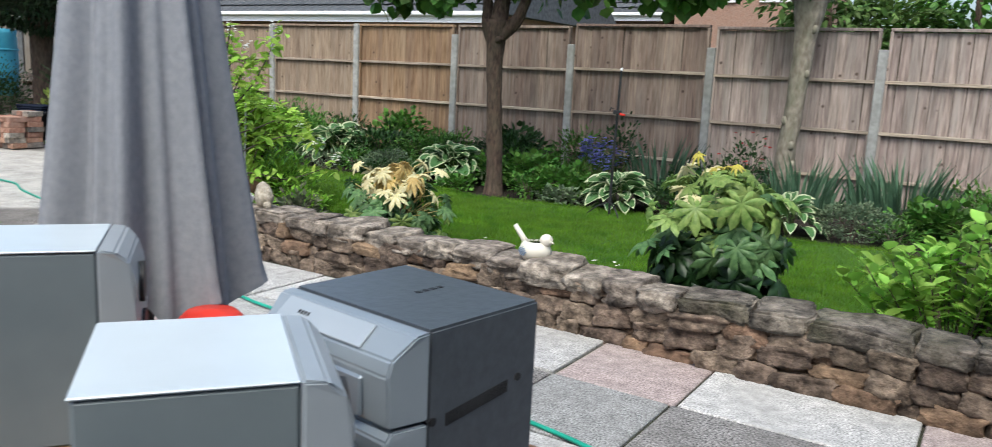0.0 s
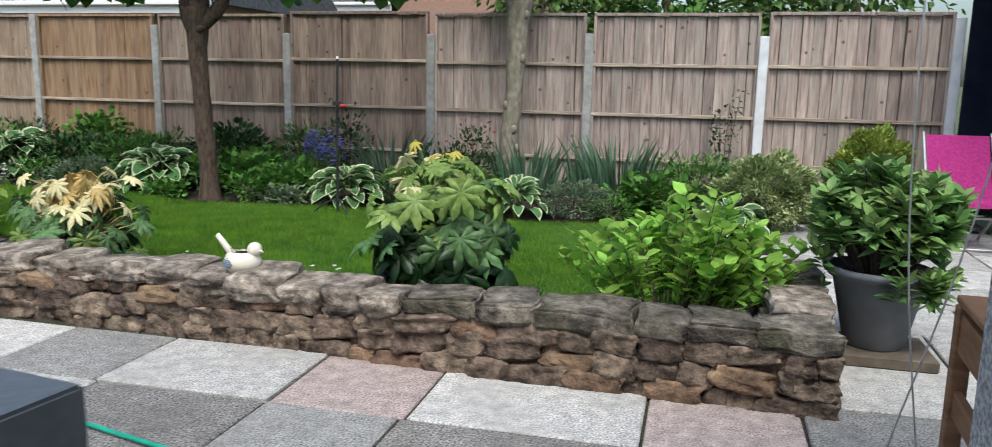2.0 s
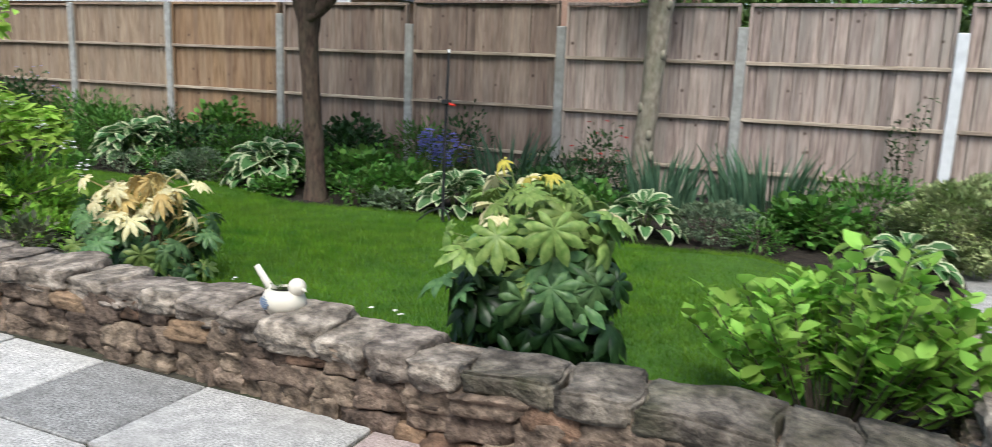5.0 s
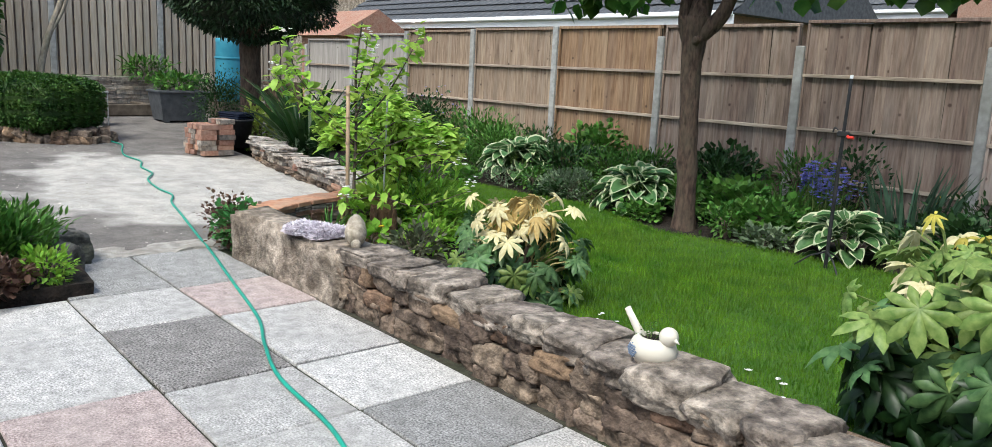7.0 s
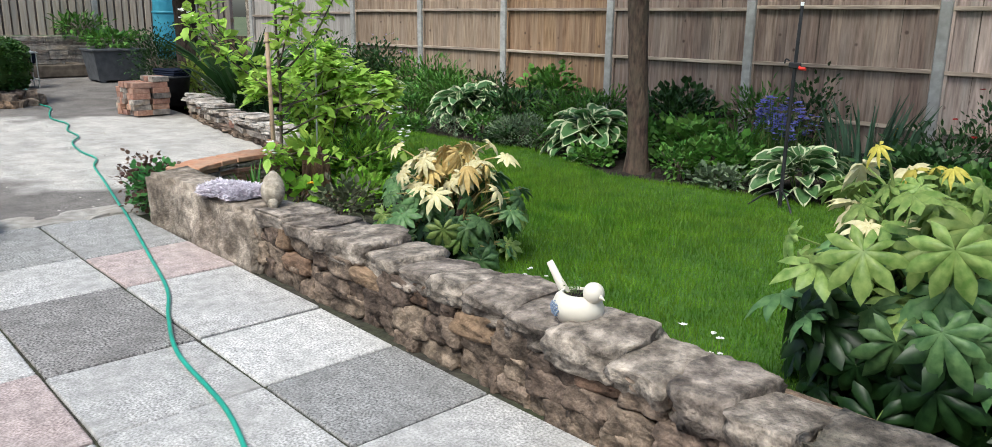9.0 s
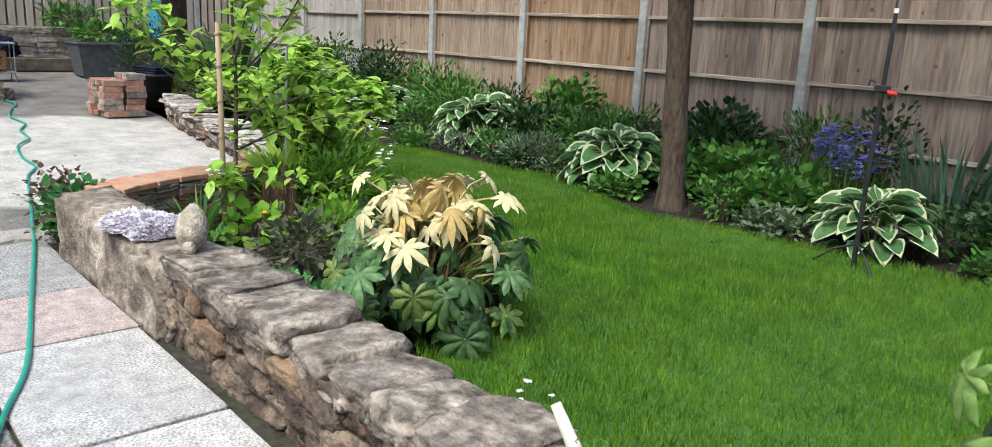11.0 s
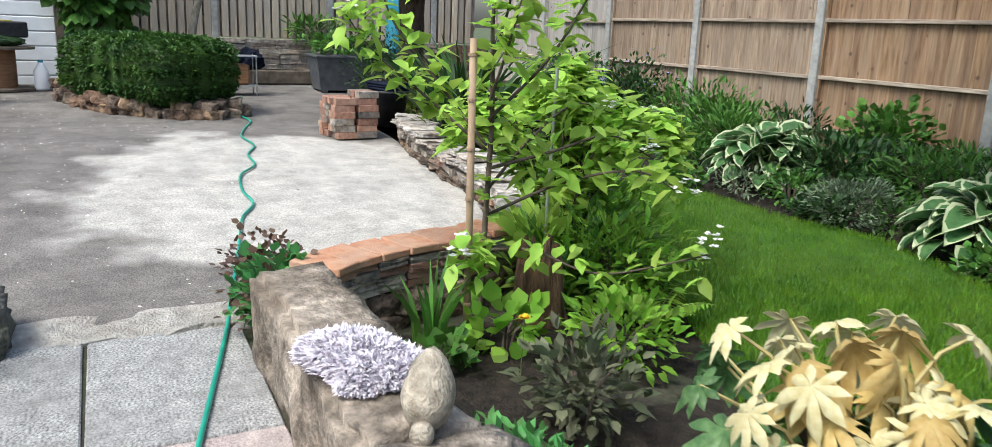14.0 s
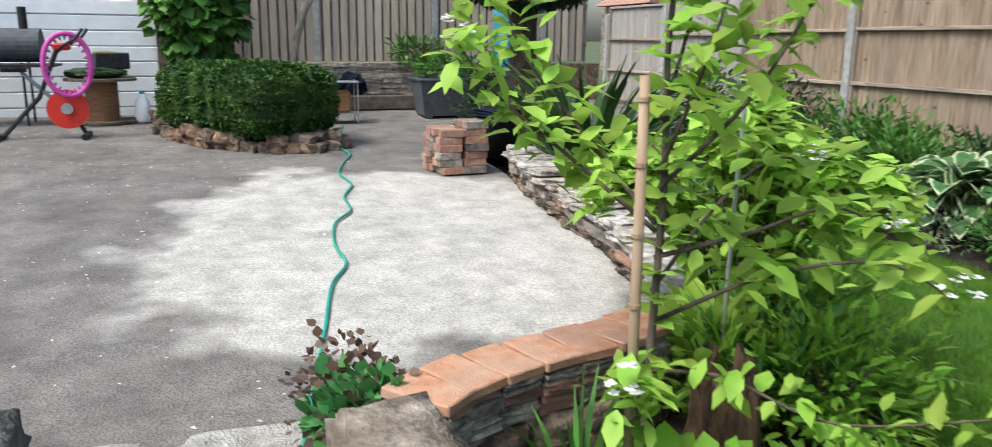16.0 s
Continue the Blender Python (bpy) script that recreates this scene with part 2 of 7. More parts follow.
M_BRICK = mat("red_brick", (0.26, 0.125, 0.085), (0.42, 0.24, 0.175), 25, 0.9, 0.5, c3=(0.36, 0.25, 0.19), scale3=5, amount3=0.6, rnd=0.25, fine=120)
M_TILE = mat("terracotta_cap", (0.42, 0.20, 0.115), (0.56, 0.31, 0.19), 18, 0.9, 0.4, c3=(0.42, 0.32, 0.24), scale3=6, amount3=0.6, rnd=0.2, fine=120)
M_SLATE = mat("thin_stone", (0.15, 0.132, 0.118), (0.34, 0.30, 0.26), 12, 0.9, 0.6, c3=(0.28, 0.20, 0.14), scale3=5, amount3=0.5, rnd=0.35, fine=60, mottle=(20, 0.4), world=True)
M_HOSE = mat("green_hose", (0.01, 0.22, 0.15), (0.02, 0.34, 0.24), 8, 0.35, 0.0, spec=0.5)
M_CANE = mat("bamboo", (0.27, 0.185, 0.115), (0.42, 0.31, 0.21), 10, 0.6, 0.15, c3=(0.28, 0.18, 0.10), scale3=9, amount3=0.5, stretch=(1, 1, 0.4))
M_CERAMIC = mat("cream_ceramic", (0.62, 0.58, 0.49), (0.72, 0.68, 0.60), 12, 0.3, 0.05, c3=(0.50, 0.44, 0.35), scale3=5, amount3=0.35, spec=0.5)
M_BLUEPRINT = mat("blue_print", (0.12, 0.17, 0.26), (0.25, 0.31, 0.40), 40, 0.4, 0)
M_RUG = mat("lilac_chenille", (0.55, 0.50, 0.56), (0.75, 0.71, 0.76), 30, 0.95, 0.0, island=0.12)
M_BLACK = mat("black_plastic", (0.012, 0.012, 0.013), (0.03, 0.03, 0.032), 15, 0.5, 0.1)
M_GREYP = mat("grey_plastic_pot", (0.115, 0.125, 0.14), (0.15, 0.16, 0.175), 15, 0.55, 0.1, c3=(0.19, 0.19, 0.19), scale3=3, amount3=0.3)
M_SILVER = mat("silver_plastic", (0.36, 0.40, 0.44), (0.42, 0.46, 0.50), 5, 0.35, 0.0, metal=0.35, spec=0.5)
M_SILVER2 = mat("steel_blue_plastic", (0.22, 0.26, 0.31), (0.27, 0.31, 0.36), 5, 0.4, 0.0, metal=0.4, spec=0.5)
M_CASE = mat("charcoal_case", (0.05, 0.058, 0.070), (0.07, 0.08, 0.094), 60, 0.34, 0.05, spec=0.6)
M_SILVERD = mat("dull_silver_plastic", (0.255, 0.295, 0.335), (0.31, 0.35, 0.39), 5, 0.38, 0.0, metal=0.35, spec=0.5)
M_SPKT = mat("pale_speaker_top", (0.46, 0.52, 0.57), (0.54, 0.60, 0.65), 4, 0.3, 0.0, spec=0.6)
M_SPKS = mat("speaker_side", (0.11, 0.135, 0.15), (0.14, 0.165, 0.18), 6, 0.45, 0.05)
M_CANVAS = mat("grey_canvas", (0.205, 0.216, 0.245), (0.25, 0.261, 0.29), 60, 0.9, 0.15, c3=(0.20, 0.198, 0.215), scale3=2, amount3=0.4)
M_RED = mat("red_plastic", (0.55, 0.03, 0.02), (0.66, 0.05, 0.03), 6, 0.4, 0)
M_PINK = mat("magenta_fabric", (0.55, 0.04, 0.28), (0.68, 0.07, 0.37), 40, 0.8, 0.15)
M_ALU = mat("grey_metal", (0.40, 0.41, 0.42), (0.52, 0.53, 0.54), 12, 0.4, 0.0, metal=0.7)
M_WOOD = mat("stained_wood", (0.17, 0.085, 0.04), (0.29, 0.155, 0.08), 6, 0.6, 0.2, stretch=(1, 1, 8))
M_SLEEPER = mat("old_sleeper", (0.07, 0.055, 0.042), (0.16, 0.13, 0.10), 8, 0.9, 0.5)
# navy taken near black: the shelter's deep shadow is in the colour
M_NAVY = mat("navy_with_shade", (0.006, 0.008, 0.018), (0.012, 0.016, 0.03), 4, 0.85, 0.1, spec=0.1)
M_DUCK = mat("weathered_sandstone", (0.27, 0.23, 0.175), (0.56, 0.49, 0.395), 30, 0.92, 0.6, c3=(0.22, 0.19, 0.15), scale3=14, amount3=0.6, fine=120, mottle=(16, 0.3))
M_ROCKD = mat("dark_rock", (0.035, 0.034, 0.031), (0.16, 0.153, 0.14), 9, 0.9, 0.9, c3=(0.09, 0.10, 0.06), scale3=6, amount3=0.4, fine=50, mottle=(14, 0.4), world=True)
M_FLAG = mat("pale_flag", (0.20, 0.183, 0.165), (0.46, 0.425, 0.385), 10, 0.9, 0.5, c3=(0.32, 0.235, 0.175), scale3=4, amount3=0.5, rnd=0.24, fine=60, mottle=(20, 0.4), world=True)
M_DASH = mat("pebbledash", (0.42, 0.43, 0.45), (0.90, 0.90, 0.90), 95, 0.9, 1.0, sharp=0.12, fine=190)
M_WHITEW = mat("white_cladding", (0.72, 0.74, 0.77), (0.80, 0.82, 0.84), 5, 0.6, 0.15, c3=(0.55, 0.56, 0.58), scale3=2, amount3=0.4, rnd=0.05)
M_ROOF = mat("roof_tile", (0.055, 0.06, 0.068), (0.10, 0.105, 0.115), 12, 0.85, 0.4, rnd=0.2)
M_BUFF = mat("buff_brick_wall", (0.24, 0.14, 0.105), (0.36, 0.225, 0.17), 30, 0.9, 0.4, c3=(0.32, 0.24, 0.19), scale3=8, amount3=0.4)
M_UPVC = mat("white_upvc", (0.74, 0.75, 0.76), (0.80, 0.80, 0.81), 5, 0.4, 0)
M_GLASS = mat("dark_window", (0.03, 0.035, 0.04), (0.06, 0.07, 0.08), 2, 0.1, 0, spec=0.8)
M_PLANTER = mat("slate_planter", (0.055, 0.06, 0.068), (0.095, 0.10, 0.11), 10, 0.7, 0.2)
M_BLUEPL = mat("blue_plastic", (0.03, 0.20, 0.30), (0.06, 0.28, 0.38), 5, 0.45, 0)
M_MAGHOOP = mat("hoop_pink", (0.50, 0.06, 0.30), (0.62, 0.10, 0.40), 6, 0.5, 0)
M_GROUND = mat("far_ground", (0.05, 0.075, 0.03), (0.11, 0.12, 0.06), 0.5, 0.95, 0.3)


def concrete_material():
    """Old concrete drive, pale in the middle and darker round it."""
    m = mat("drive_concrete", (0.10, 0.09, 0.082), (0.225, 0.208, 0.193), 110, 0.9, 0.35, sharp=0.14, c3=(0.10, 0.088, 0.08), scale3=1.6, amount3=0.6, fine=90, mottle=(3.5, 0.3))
    n, l = m.node_tree.nodes, m.node_tree.links
    b = n["Principled BSDF"]
    old = b.inputs["Base Color"].links[0].from_socket
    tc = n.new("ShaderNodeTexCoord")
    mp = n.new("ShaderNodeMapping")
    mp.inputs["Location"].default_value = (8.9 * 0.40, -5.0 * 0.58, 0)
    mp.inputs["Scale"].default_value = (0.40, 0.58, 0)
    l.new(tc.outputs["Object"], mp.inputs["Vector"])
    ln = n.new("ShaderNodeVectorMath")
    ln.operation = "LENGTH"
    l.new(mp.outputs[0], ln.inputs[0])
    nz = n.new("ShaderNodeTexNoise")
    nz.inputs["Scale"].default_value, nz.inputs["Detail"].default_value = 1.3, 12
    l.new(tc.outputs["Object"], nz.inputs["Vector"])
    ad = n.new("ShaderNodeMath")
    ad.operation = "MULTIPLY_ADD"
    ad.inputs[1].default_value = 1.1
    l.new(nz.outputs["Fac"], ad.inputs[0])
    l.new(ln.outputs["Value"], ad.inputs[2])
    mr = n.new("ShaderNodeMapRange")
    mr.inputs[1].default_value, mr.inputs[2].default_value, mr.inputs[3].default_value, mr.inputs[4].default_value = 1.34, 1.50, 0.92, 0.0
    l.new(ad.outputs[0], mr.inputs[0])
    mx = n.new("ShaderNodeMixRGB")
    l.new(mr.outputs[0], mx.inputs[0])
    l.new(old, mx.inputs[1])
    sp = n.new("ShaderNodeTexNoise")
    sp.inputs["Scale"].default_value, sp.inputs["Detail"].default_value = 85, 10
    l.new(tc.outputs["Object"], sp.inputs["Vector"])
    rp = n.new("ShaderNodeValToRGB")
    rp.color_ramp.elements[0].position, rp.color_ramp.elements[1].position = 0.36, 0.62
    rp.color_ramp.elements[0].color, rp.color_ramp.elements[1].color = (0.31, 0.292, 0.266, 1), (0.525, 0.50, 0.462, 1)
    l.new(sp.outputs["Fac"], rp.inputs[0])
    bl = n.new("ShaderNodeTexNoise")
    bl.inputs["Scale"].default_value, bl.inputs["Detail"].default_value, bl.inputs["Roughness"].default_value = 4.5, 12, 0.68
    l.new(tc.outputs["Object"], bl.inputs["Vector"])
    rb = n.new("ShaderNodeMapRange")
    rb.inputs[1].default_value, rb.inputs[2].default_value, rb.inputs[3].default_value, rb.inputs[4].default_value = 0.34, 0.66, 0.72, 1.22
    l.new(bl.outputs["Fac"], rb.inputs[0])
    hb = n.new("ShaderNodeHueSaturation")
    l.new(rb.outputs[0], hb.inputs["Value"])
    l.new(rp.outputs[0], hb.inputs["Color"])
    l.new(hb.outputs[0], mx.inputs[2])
    l.new(mx.outputs[0], b.inputs["Base Color"])
    return m


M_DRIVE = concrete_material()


# ---------------------------------------------------------------- mesh helpers
def thing(name, label, category, at=(0, 0, 0), group="", kind="", rz=0.0):
    ob = new(name)
    ob.matrix_world = pose(*at, 0, 0, rz)
    return tagged(ob, label, category, group, kind)


def link(name, me, parent=None, label="", m=None):
    ob = new(name, me)
    if parent is not None:
        ob.parent = parent
    if m is not None:
        ob.matrix_basis = m
    if label:
        tagged(ob, label)
    return ob


def part(name, bm, material, parent=None, label="", smooth=False, m=None):
    me = mesh_of(name, bm, material, smooth)
    return link(name, me, parent, label, m)


def mesh_of(name, bm, material, smooth=False):
    me = bpy.data.meshes.new(name)
    bmesh.ops.recalc_face_normals(bm, faces=bm.faces)
    bm.to_mesh(me)
    bm.free()
    for mm in (material if isinstance(material, (list, tuple)) else [material]):
        me.materials.append(mm)
    if smooth:
        me.shade_smooth()
    return me


def raw_mesh(name, verts, faces, material, smooth=False):
    me = bpy.data.meshes.new(name)
    me.from_pydata([tuple(v) for v in np.asarray(verts).tolist()], [], np.asarray(faces).tolist() if isinstance(faces, np.ndarray) else faces)
    me.materials.append(material)
    if smooth:
        me.shade_smooth()
    return me


def box(bm, x0, y0, z0, x1, y1, z1, bevel=0.0, seg=1):
    r = bmesh.ops.create_cube(bm, size=1)
    vs = r["verts"]
    for v in vs:
        v.co = Vector(((x0 + x1) / 2 + v.co.x * (x1 - x0), (y0 + y1) / 2 + v.co.y * (y1 - y0), (z0 + z1) / 2 + v.co.z * (z1 - z0)))
    if bevel:
        es = list({e for v in vs for e in v.link_edges})
        bmesh.ops.bevel(bm, geom=es, offset=bevel, segments=seg, affect="EDGES")
    return bm


def bx(*a, **k):
    return box(bmesh.new(), *a, **k)


def tube(bm, pts, radii, sides=8, cap=True):
    """A round bar along the points, with a radius for each."""
    pts = [Vector(p) for p in pts]
    if not isinstance(radii, (list, tuple)):
        radii = [radii] * len(pts)
    rings, up = [], Vector((0.3, 0.2, 1))
    side = None
    for i, p in enumerate(pts):
        d = (pts[min(i + 1, len(pts) - 1)] - pts[max(i - 1, 0)]).normalized()
        if side is None:
            side = d.orthogonal().normalized()
        side = (side - d * side.dot(d)).normalized()
        o = d.cross(side)
        rings.append([bm.verts.new(p + (side * math.cos(2 * math.pi * k / sides) + o * math.sin(2 * math.pi * k / sides)) * radii[i]) for k in range(sides)])
    for a, b in zip(rings, rings[1:]):
        for k in range(sides):
            bm.faces.new((a[k], a[(k + 1) % sides], b[(k + 1) % sides], b[k]))
    if cap:
        bm.faces.new(rings[0][::-1])
        bm.faces.new(rings[-1])
    return bm


def lathe(bm, prof, sides=24, cap=False):
    rings = [[bm.verts.new((r * math.cos(2 * math.pi * k / sides), r * math.sin(2 * math.pi * k / sides), z)) for k in range(sides)] for r, z in prof]
    for a, b in zip(rings, rings[1:]):
        for k in range(sides):
            bm.faces.new((a[k], a[(k + 1) % sides], b[(k + 1) % sides], b[k]))
    if cap:
        bm.faces.new(rings[0][::-1])
        bm.faces.new(rings[-1])
    return bm


def smooth_path(pts, n=8):
    """Points along a Catmull-Rom curve."""
    P = [Vector(p) for p in pts]
    P = [P[0] * 2 - P[1]] + P + [P[-1] * 2 - P[-2]]
    out = []
    for i in range(1, len(P) - 2):
        for k in range(n):
            t = k / n
            a, b, c, d = P[i - 1], P[i], P[i + 1], P[i + 2]
            out.append(0.5 * ((2 * b) + (c - a) * t + (2 * a - 5 * b + 4 * c - d) * t * t + (3 * b - a - 3 * c + d) * t ** 3))
    out.append(P[-2])
    return out


LEAF_FORMS = {
    # half width at quarter and half length, droop, fold
    "oval": (0.20, 0.25, 0.12, 0.08),
    "lance": (0.12, 0.15, 0.18, 0.05),
    "round": (0.36, 0.46, 0.10, 0.06),
    "broad": (0.27, 0.31, 0.12, 0.08),
    "strap": (0.035, 0.04, 0.35, 0.01),
    "needle": (0.06, 0.07, 0.05, 0.01),
}


def leaves(name, base, direc, size, material, form="oval", rng=None, parent=None, label="", kind="stuff"):
    """One mesh of many folded leaves. base, direc: n x 3; size: n."""
    rng = rng or np.random.default_rng(5)
    base, direc, size = np.asarray(base, float), np.asarray(direc, float), np.asarray(size, float)
    n = len(base)
    d = direc / np.maximum(1e-6, np.linalg.norm(direc, axis=1, keepdims=True))
    ref = rng.normal(size=(n, 3)) * 0.35 + np.array([0, 0, 1.0])
    s = np.cross(d, ref)
    s /= np.maximum(1e-6, np.linalg.norm(s, axis=1, keepdims=True))
    u = np.cross(s, d)
    w1, w2, droop, fold = LEAF_FORMS[form]
    loc = [(0, 0, 0), (-w1, 0.22, fold), (w1, 0.22, fold), (0, 0.3, -0.0), (-w2, 0.55, fold - droop * 0.3), (w2, 0.55, fold - droop * 0.3), (0, 0.62, -droop * 0.35), (0, 1.0, -droop)]
    V = np.stack([base + (s * a + d * b + u * c) * size[:, None] for a, b, c in loc], 1).reshape(-1, 3)
    F = [(0, 2, 3), (0, 3, 1), (1, 3, 6), (1, 6, 4), (3, 2, 5), (3, 5, 6), (4, 6, 7), (6, 5, 7)]
    idx = (np.arange(n) * 8)[:, None, None] + np.array(F)[None]
    me = raw_mesh(name, V, idx.reshape(-1, 3), material, True)
    ob = link(name, me, parent, label)
    if kind:
        tagged(ob, kind=kind)
    return ob


def ball_points(rng, n, centre, radii, shell=0.6, lump=0.25):
    """Points in a lumpy ball, with outward directions."""
    d = rng.normal(size=(n, 3))
    d /= np.linalg.norm(d, axis=1, keepdims=True)
    r = (shell + (1 - shell) * rng.random(n)) * (1 + lump * np.sin(d[:, 0] * 5 + centre[0] * 7) * np.cos(d[:, 1] * 4 + d[:, 2] * 6 + centre[1] * 3))
    p = np.array(centre) + d * r[:, None] * np.array(radii)
    return p, d


def gz(x):
    """Height of the drive, which climbs away from the patio."""
    return 0.028 * max(0.0, -6.3 - x)


LAWN = 0.03

# ---------------------------------------------------------------- ground, patio, drive, lawn
tagged(part("ground", bx(-900, -900, -0.5, 900, 900, -0.12), M_GROUND), "flat green and brown ground reaching the horizon", "ground", kind="structure")


def sheet(name, x0, x1, y0, y1, nx, ny, fz, material, label, category):
    xs, ys = np.linspace(x0, x1, nx), np.linspace(y0, y1, ny)
    V = [(x, y, fz(x, y)) for y in ys for x in xs]
    F = [(j * nx + i, j * nx + i + 1, (j + 1) * nx + i + 1, (j + 1) * nx + i) for j in range(ny - 1) for i in range(nx - 1)]
    ob = link(name, raw_mesh(name, V, F, material, True))
    return tagged(ob, label, category, kind="structure")


def soil_z(x, y):
    return -0.005 + 0.035 * noise.noise((x * 2.1, y * 2.1, 0)) + 0.02 * noise.noise((x * 7, y * 7, 3)) + 0.09 * max(0, min(1, (y - 8.2) / 1.5))


sheet("path_bed", 0.72, 2.6, 8.8, 10.4, 30, 24, soil_z, M_SOIL, "dark soil of the bed beside the path", "soil")
sheet("flower_bed", -17.2, 0.72, 4.3, 10.4, 160, 60, soil_z, M_SOIL, "dark crumbly soil of the flower beds", "soil")

# lawn outline: lower (near) and upper (bed) edge for each x
LAWN_TOP = [(-8.4, 7.75), (-7.9, 8.05), (-6.9, 8.05), (-6.2, 8.2), (-5.6, 8.0), (-4.8, 7.72), (-4.2, 7.85), (-3.6, 7.95), (-3.0, 8.05), (-2.2, 7.95), (-1.4, 7.78), (-0.7, 7.95), (-0.1, 7.6), (0.35, 6.8)]
LAWN_LOW = [(-8.4, 7.75), (-7.9, 7.2), (-7.0, 6.75), (-6.2, 6.35), (-5.6, 6.1), (-5.0, 5.75), (-4.4, 5.3), (-3.9, 4.95), (-3.2, 4.62), (-2.2, 4.52), (-1.4, 4.5), (-0.6, 4.55), (-0.1, 4.75), (0.35, 5.6)]


def lawn_span(x):
    xs = [p[0] for p in LAWN_TOP]
    return np.interp(x, xs, [p[1] for p in LAWN_LOW]), np.interp(x, xs, [p[1] for p in LAWN_TOP])


def lawn_z(x, y):
    return LAWN + 0.02 * noise.noise((x * 0.7, y * 0.7, 5))


def build_lawn():
    nx, ny = 90, 30
    V, F = [], []
    for i in range(nx):
        x = -8.4 + 8.75 * i / (nx - 1)
        lo, hi = lawn_span(x)
        wob = 0.04 * noise.noise((x * 4, 1, 0))
        for j in range(ny):
            y = lo + (hi + wob - lo) * j / (ny - 1)
            edge = min(j, ny - 1 - j)
            V.append((x, y, lawn_z(x, y) - (0.05 if edge == 0 else 0)))
    for i in range(nx - 1):
        for j in range(ny - 1):
            a = i * ny + j
            F.append((a, a + ny, a + ny + 1, a + 1))
    tagged(link("lawn", raw_mesh("lawn", V, F, M_LAWN, True)), "short bright green mown lawn with a curved edge", "lawn", kind="structure")
    rng = np.random.default_rng(3)
    n = 260000
    x = -8.35 + 8.65 * rng.random(n)
    xs = [p[0] for p in LAWN_TOP]
    lo, hi = np.interp(x, xs, [p[1] for p in LAWN_LOW]), np.interp(x, xs, [p[1] for p in LAWN_TOP])
    keep = rng.random(n) < (hi - lo) / 3.6
    x, lo, hi = x[keep], lo[keep], hi[keep]
    n = len(x)
    y = lo - 0.02 + (hi - lo + 0.05) * rng.random(n)
    z = np.full(n, LAWN - 0.012)
    h = 0.028 + 0.03 * rng.random(n)
    a = rng.random(n) * 2 * np.pi
    lean = rng.normal(size=(n, 2)) * 0.014
    w = 0.0022 + 0.0016 * rng.random(n)
    V = np.empty((n, 3, 3))
    V[:, 0] = np.stack([x - w * np.cos(a), y - w * np.sin(a), z], 1)
    V[:, 1] = np.stack([x + w * np.cos(a), y + w * np.sin(a), z], 1)
    V[:, 2] = np.stack([x + lean[:, 0], y + lean[:, 1], z + h], 1)
    ob = link("grass", raw_mesh("grass", V.reshape(-1, 3), np.arange(n * 3).reshape(-1, 3), M_GRASS))
    tagged(ob, "fine bright green grass blades of the lawn", "grass", kind="stuff")


build_lawn()

# drive
def drive_z(x, y):
    return gz(x) - 0.004 + 0.006 * noise.noise((x * 0.8, y * 0.8, 0)) - (0.04 if x > -6.32 else 0)


def build_drive():
    nx, ny = 110, 90
    V, F = [], []
    for i in range(nx):
        for j in range(ny):
            y = -4 + 10.4 * j / (ny - 1)
            x1 = -6.3 + 0.05 * noise.noise((y * 3, 0, 2)) + 0.03 * noise.noise((y * 11, 4, 2))
            if y > 4.35:
                x1 = np.interp(y, [4.35, 4.6, 4.9, 5.3, 5.8, 6.1, 6.4], [-6.0, -6.03, -6.12, -6.3, -6.7, -7.6, -10.8])
            x = -17.5 + (x1 + 17.5) * i / (nx - 1)
            V.append((x, y, gz(x) - 0.004 + 0.006 * noise.noise((x * 0.8, y * 0.8, 0))))
    for i in range(nx - 1):
        for j in range(ny - 1):
            a = i * ny + j
            F.append((a, a + ny, a + ny + 1, a + 1))
    tagged(link("drive", raw_mesh("drive", V, F, M_DRIVE, True)), "old concrete drive, pale in the middle and darker round it", "concrete", kind="structure")
    bm = bx(-6.40, 3.25, -0.1, -6.10, 4.25, 0.006)
    tagged(part("mortar_strip", crumble(bm, 0.06, 9, 5.0), M_PALEM), "crumbled pale mortar strip between slabs and drive", "mortar", kind="structure")


def crumble(bm, amount, cuts=3, freq=6.0, seed=0):
    bmesh.ops.subdivide_edges(bm, edges=bm.edges[:], cuts=cuts, use_grid_fill=True)
    for v in bm.verts:
        c = v.co * freq
        v.co += Vector((noise.noise(c + Vector((seed, 0, 0))), noise.noise(c + Vector((0, 7 + seed, 0))), 0.5 * noise.noise(c + Vector((0, 0, 13 + seed))))) * amount
    return bm


build_drive()

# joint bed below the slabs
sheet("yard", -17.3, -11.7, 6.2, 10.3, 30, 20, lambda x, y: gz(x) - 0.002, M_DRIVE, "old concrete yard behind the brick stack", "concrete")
patio = thing("patio", "patio of mixed pale, grey, dark and pink concrete slabs", "paving", kind="structure")
part("joint_bed", bx(-6.32, -3.6, -0.11, 4.6, 8.8, -0.016), M_JOINT, patio)

ROWS_KNOWN = {
    3.58: ([-6.12, -5.15, -4.50, -3.60, -3.0, -2.40, -1.57, -0.97, -0.06, 0.55, 1.16, 2.07], "GPWWGWPWPGWW"),
    2.98: ([-6.12, -5.2, -4.53, -3.60, -2.99, -2.37, -1.57, -0.99, -0.06, 0.55, 1.16, 2.07], "GWDWWDGDGWWW"),
    2.38: ([-5.2, -4.55, -3.65, -2.97, -2.06, -1.46, -0.55, 0.06, 0.97, 1.58], "WWPWGWDPWW"),
}
SLAB_MATS = {"W": M_SLAB_W, "G": M_SLAB_G, "D": M_SLAB_D, "P": M_SLAB_P}
slab_cache = {}


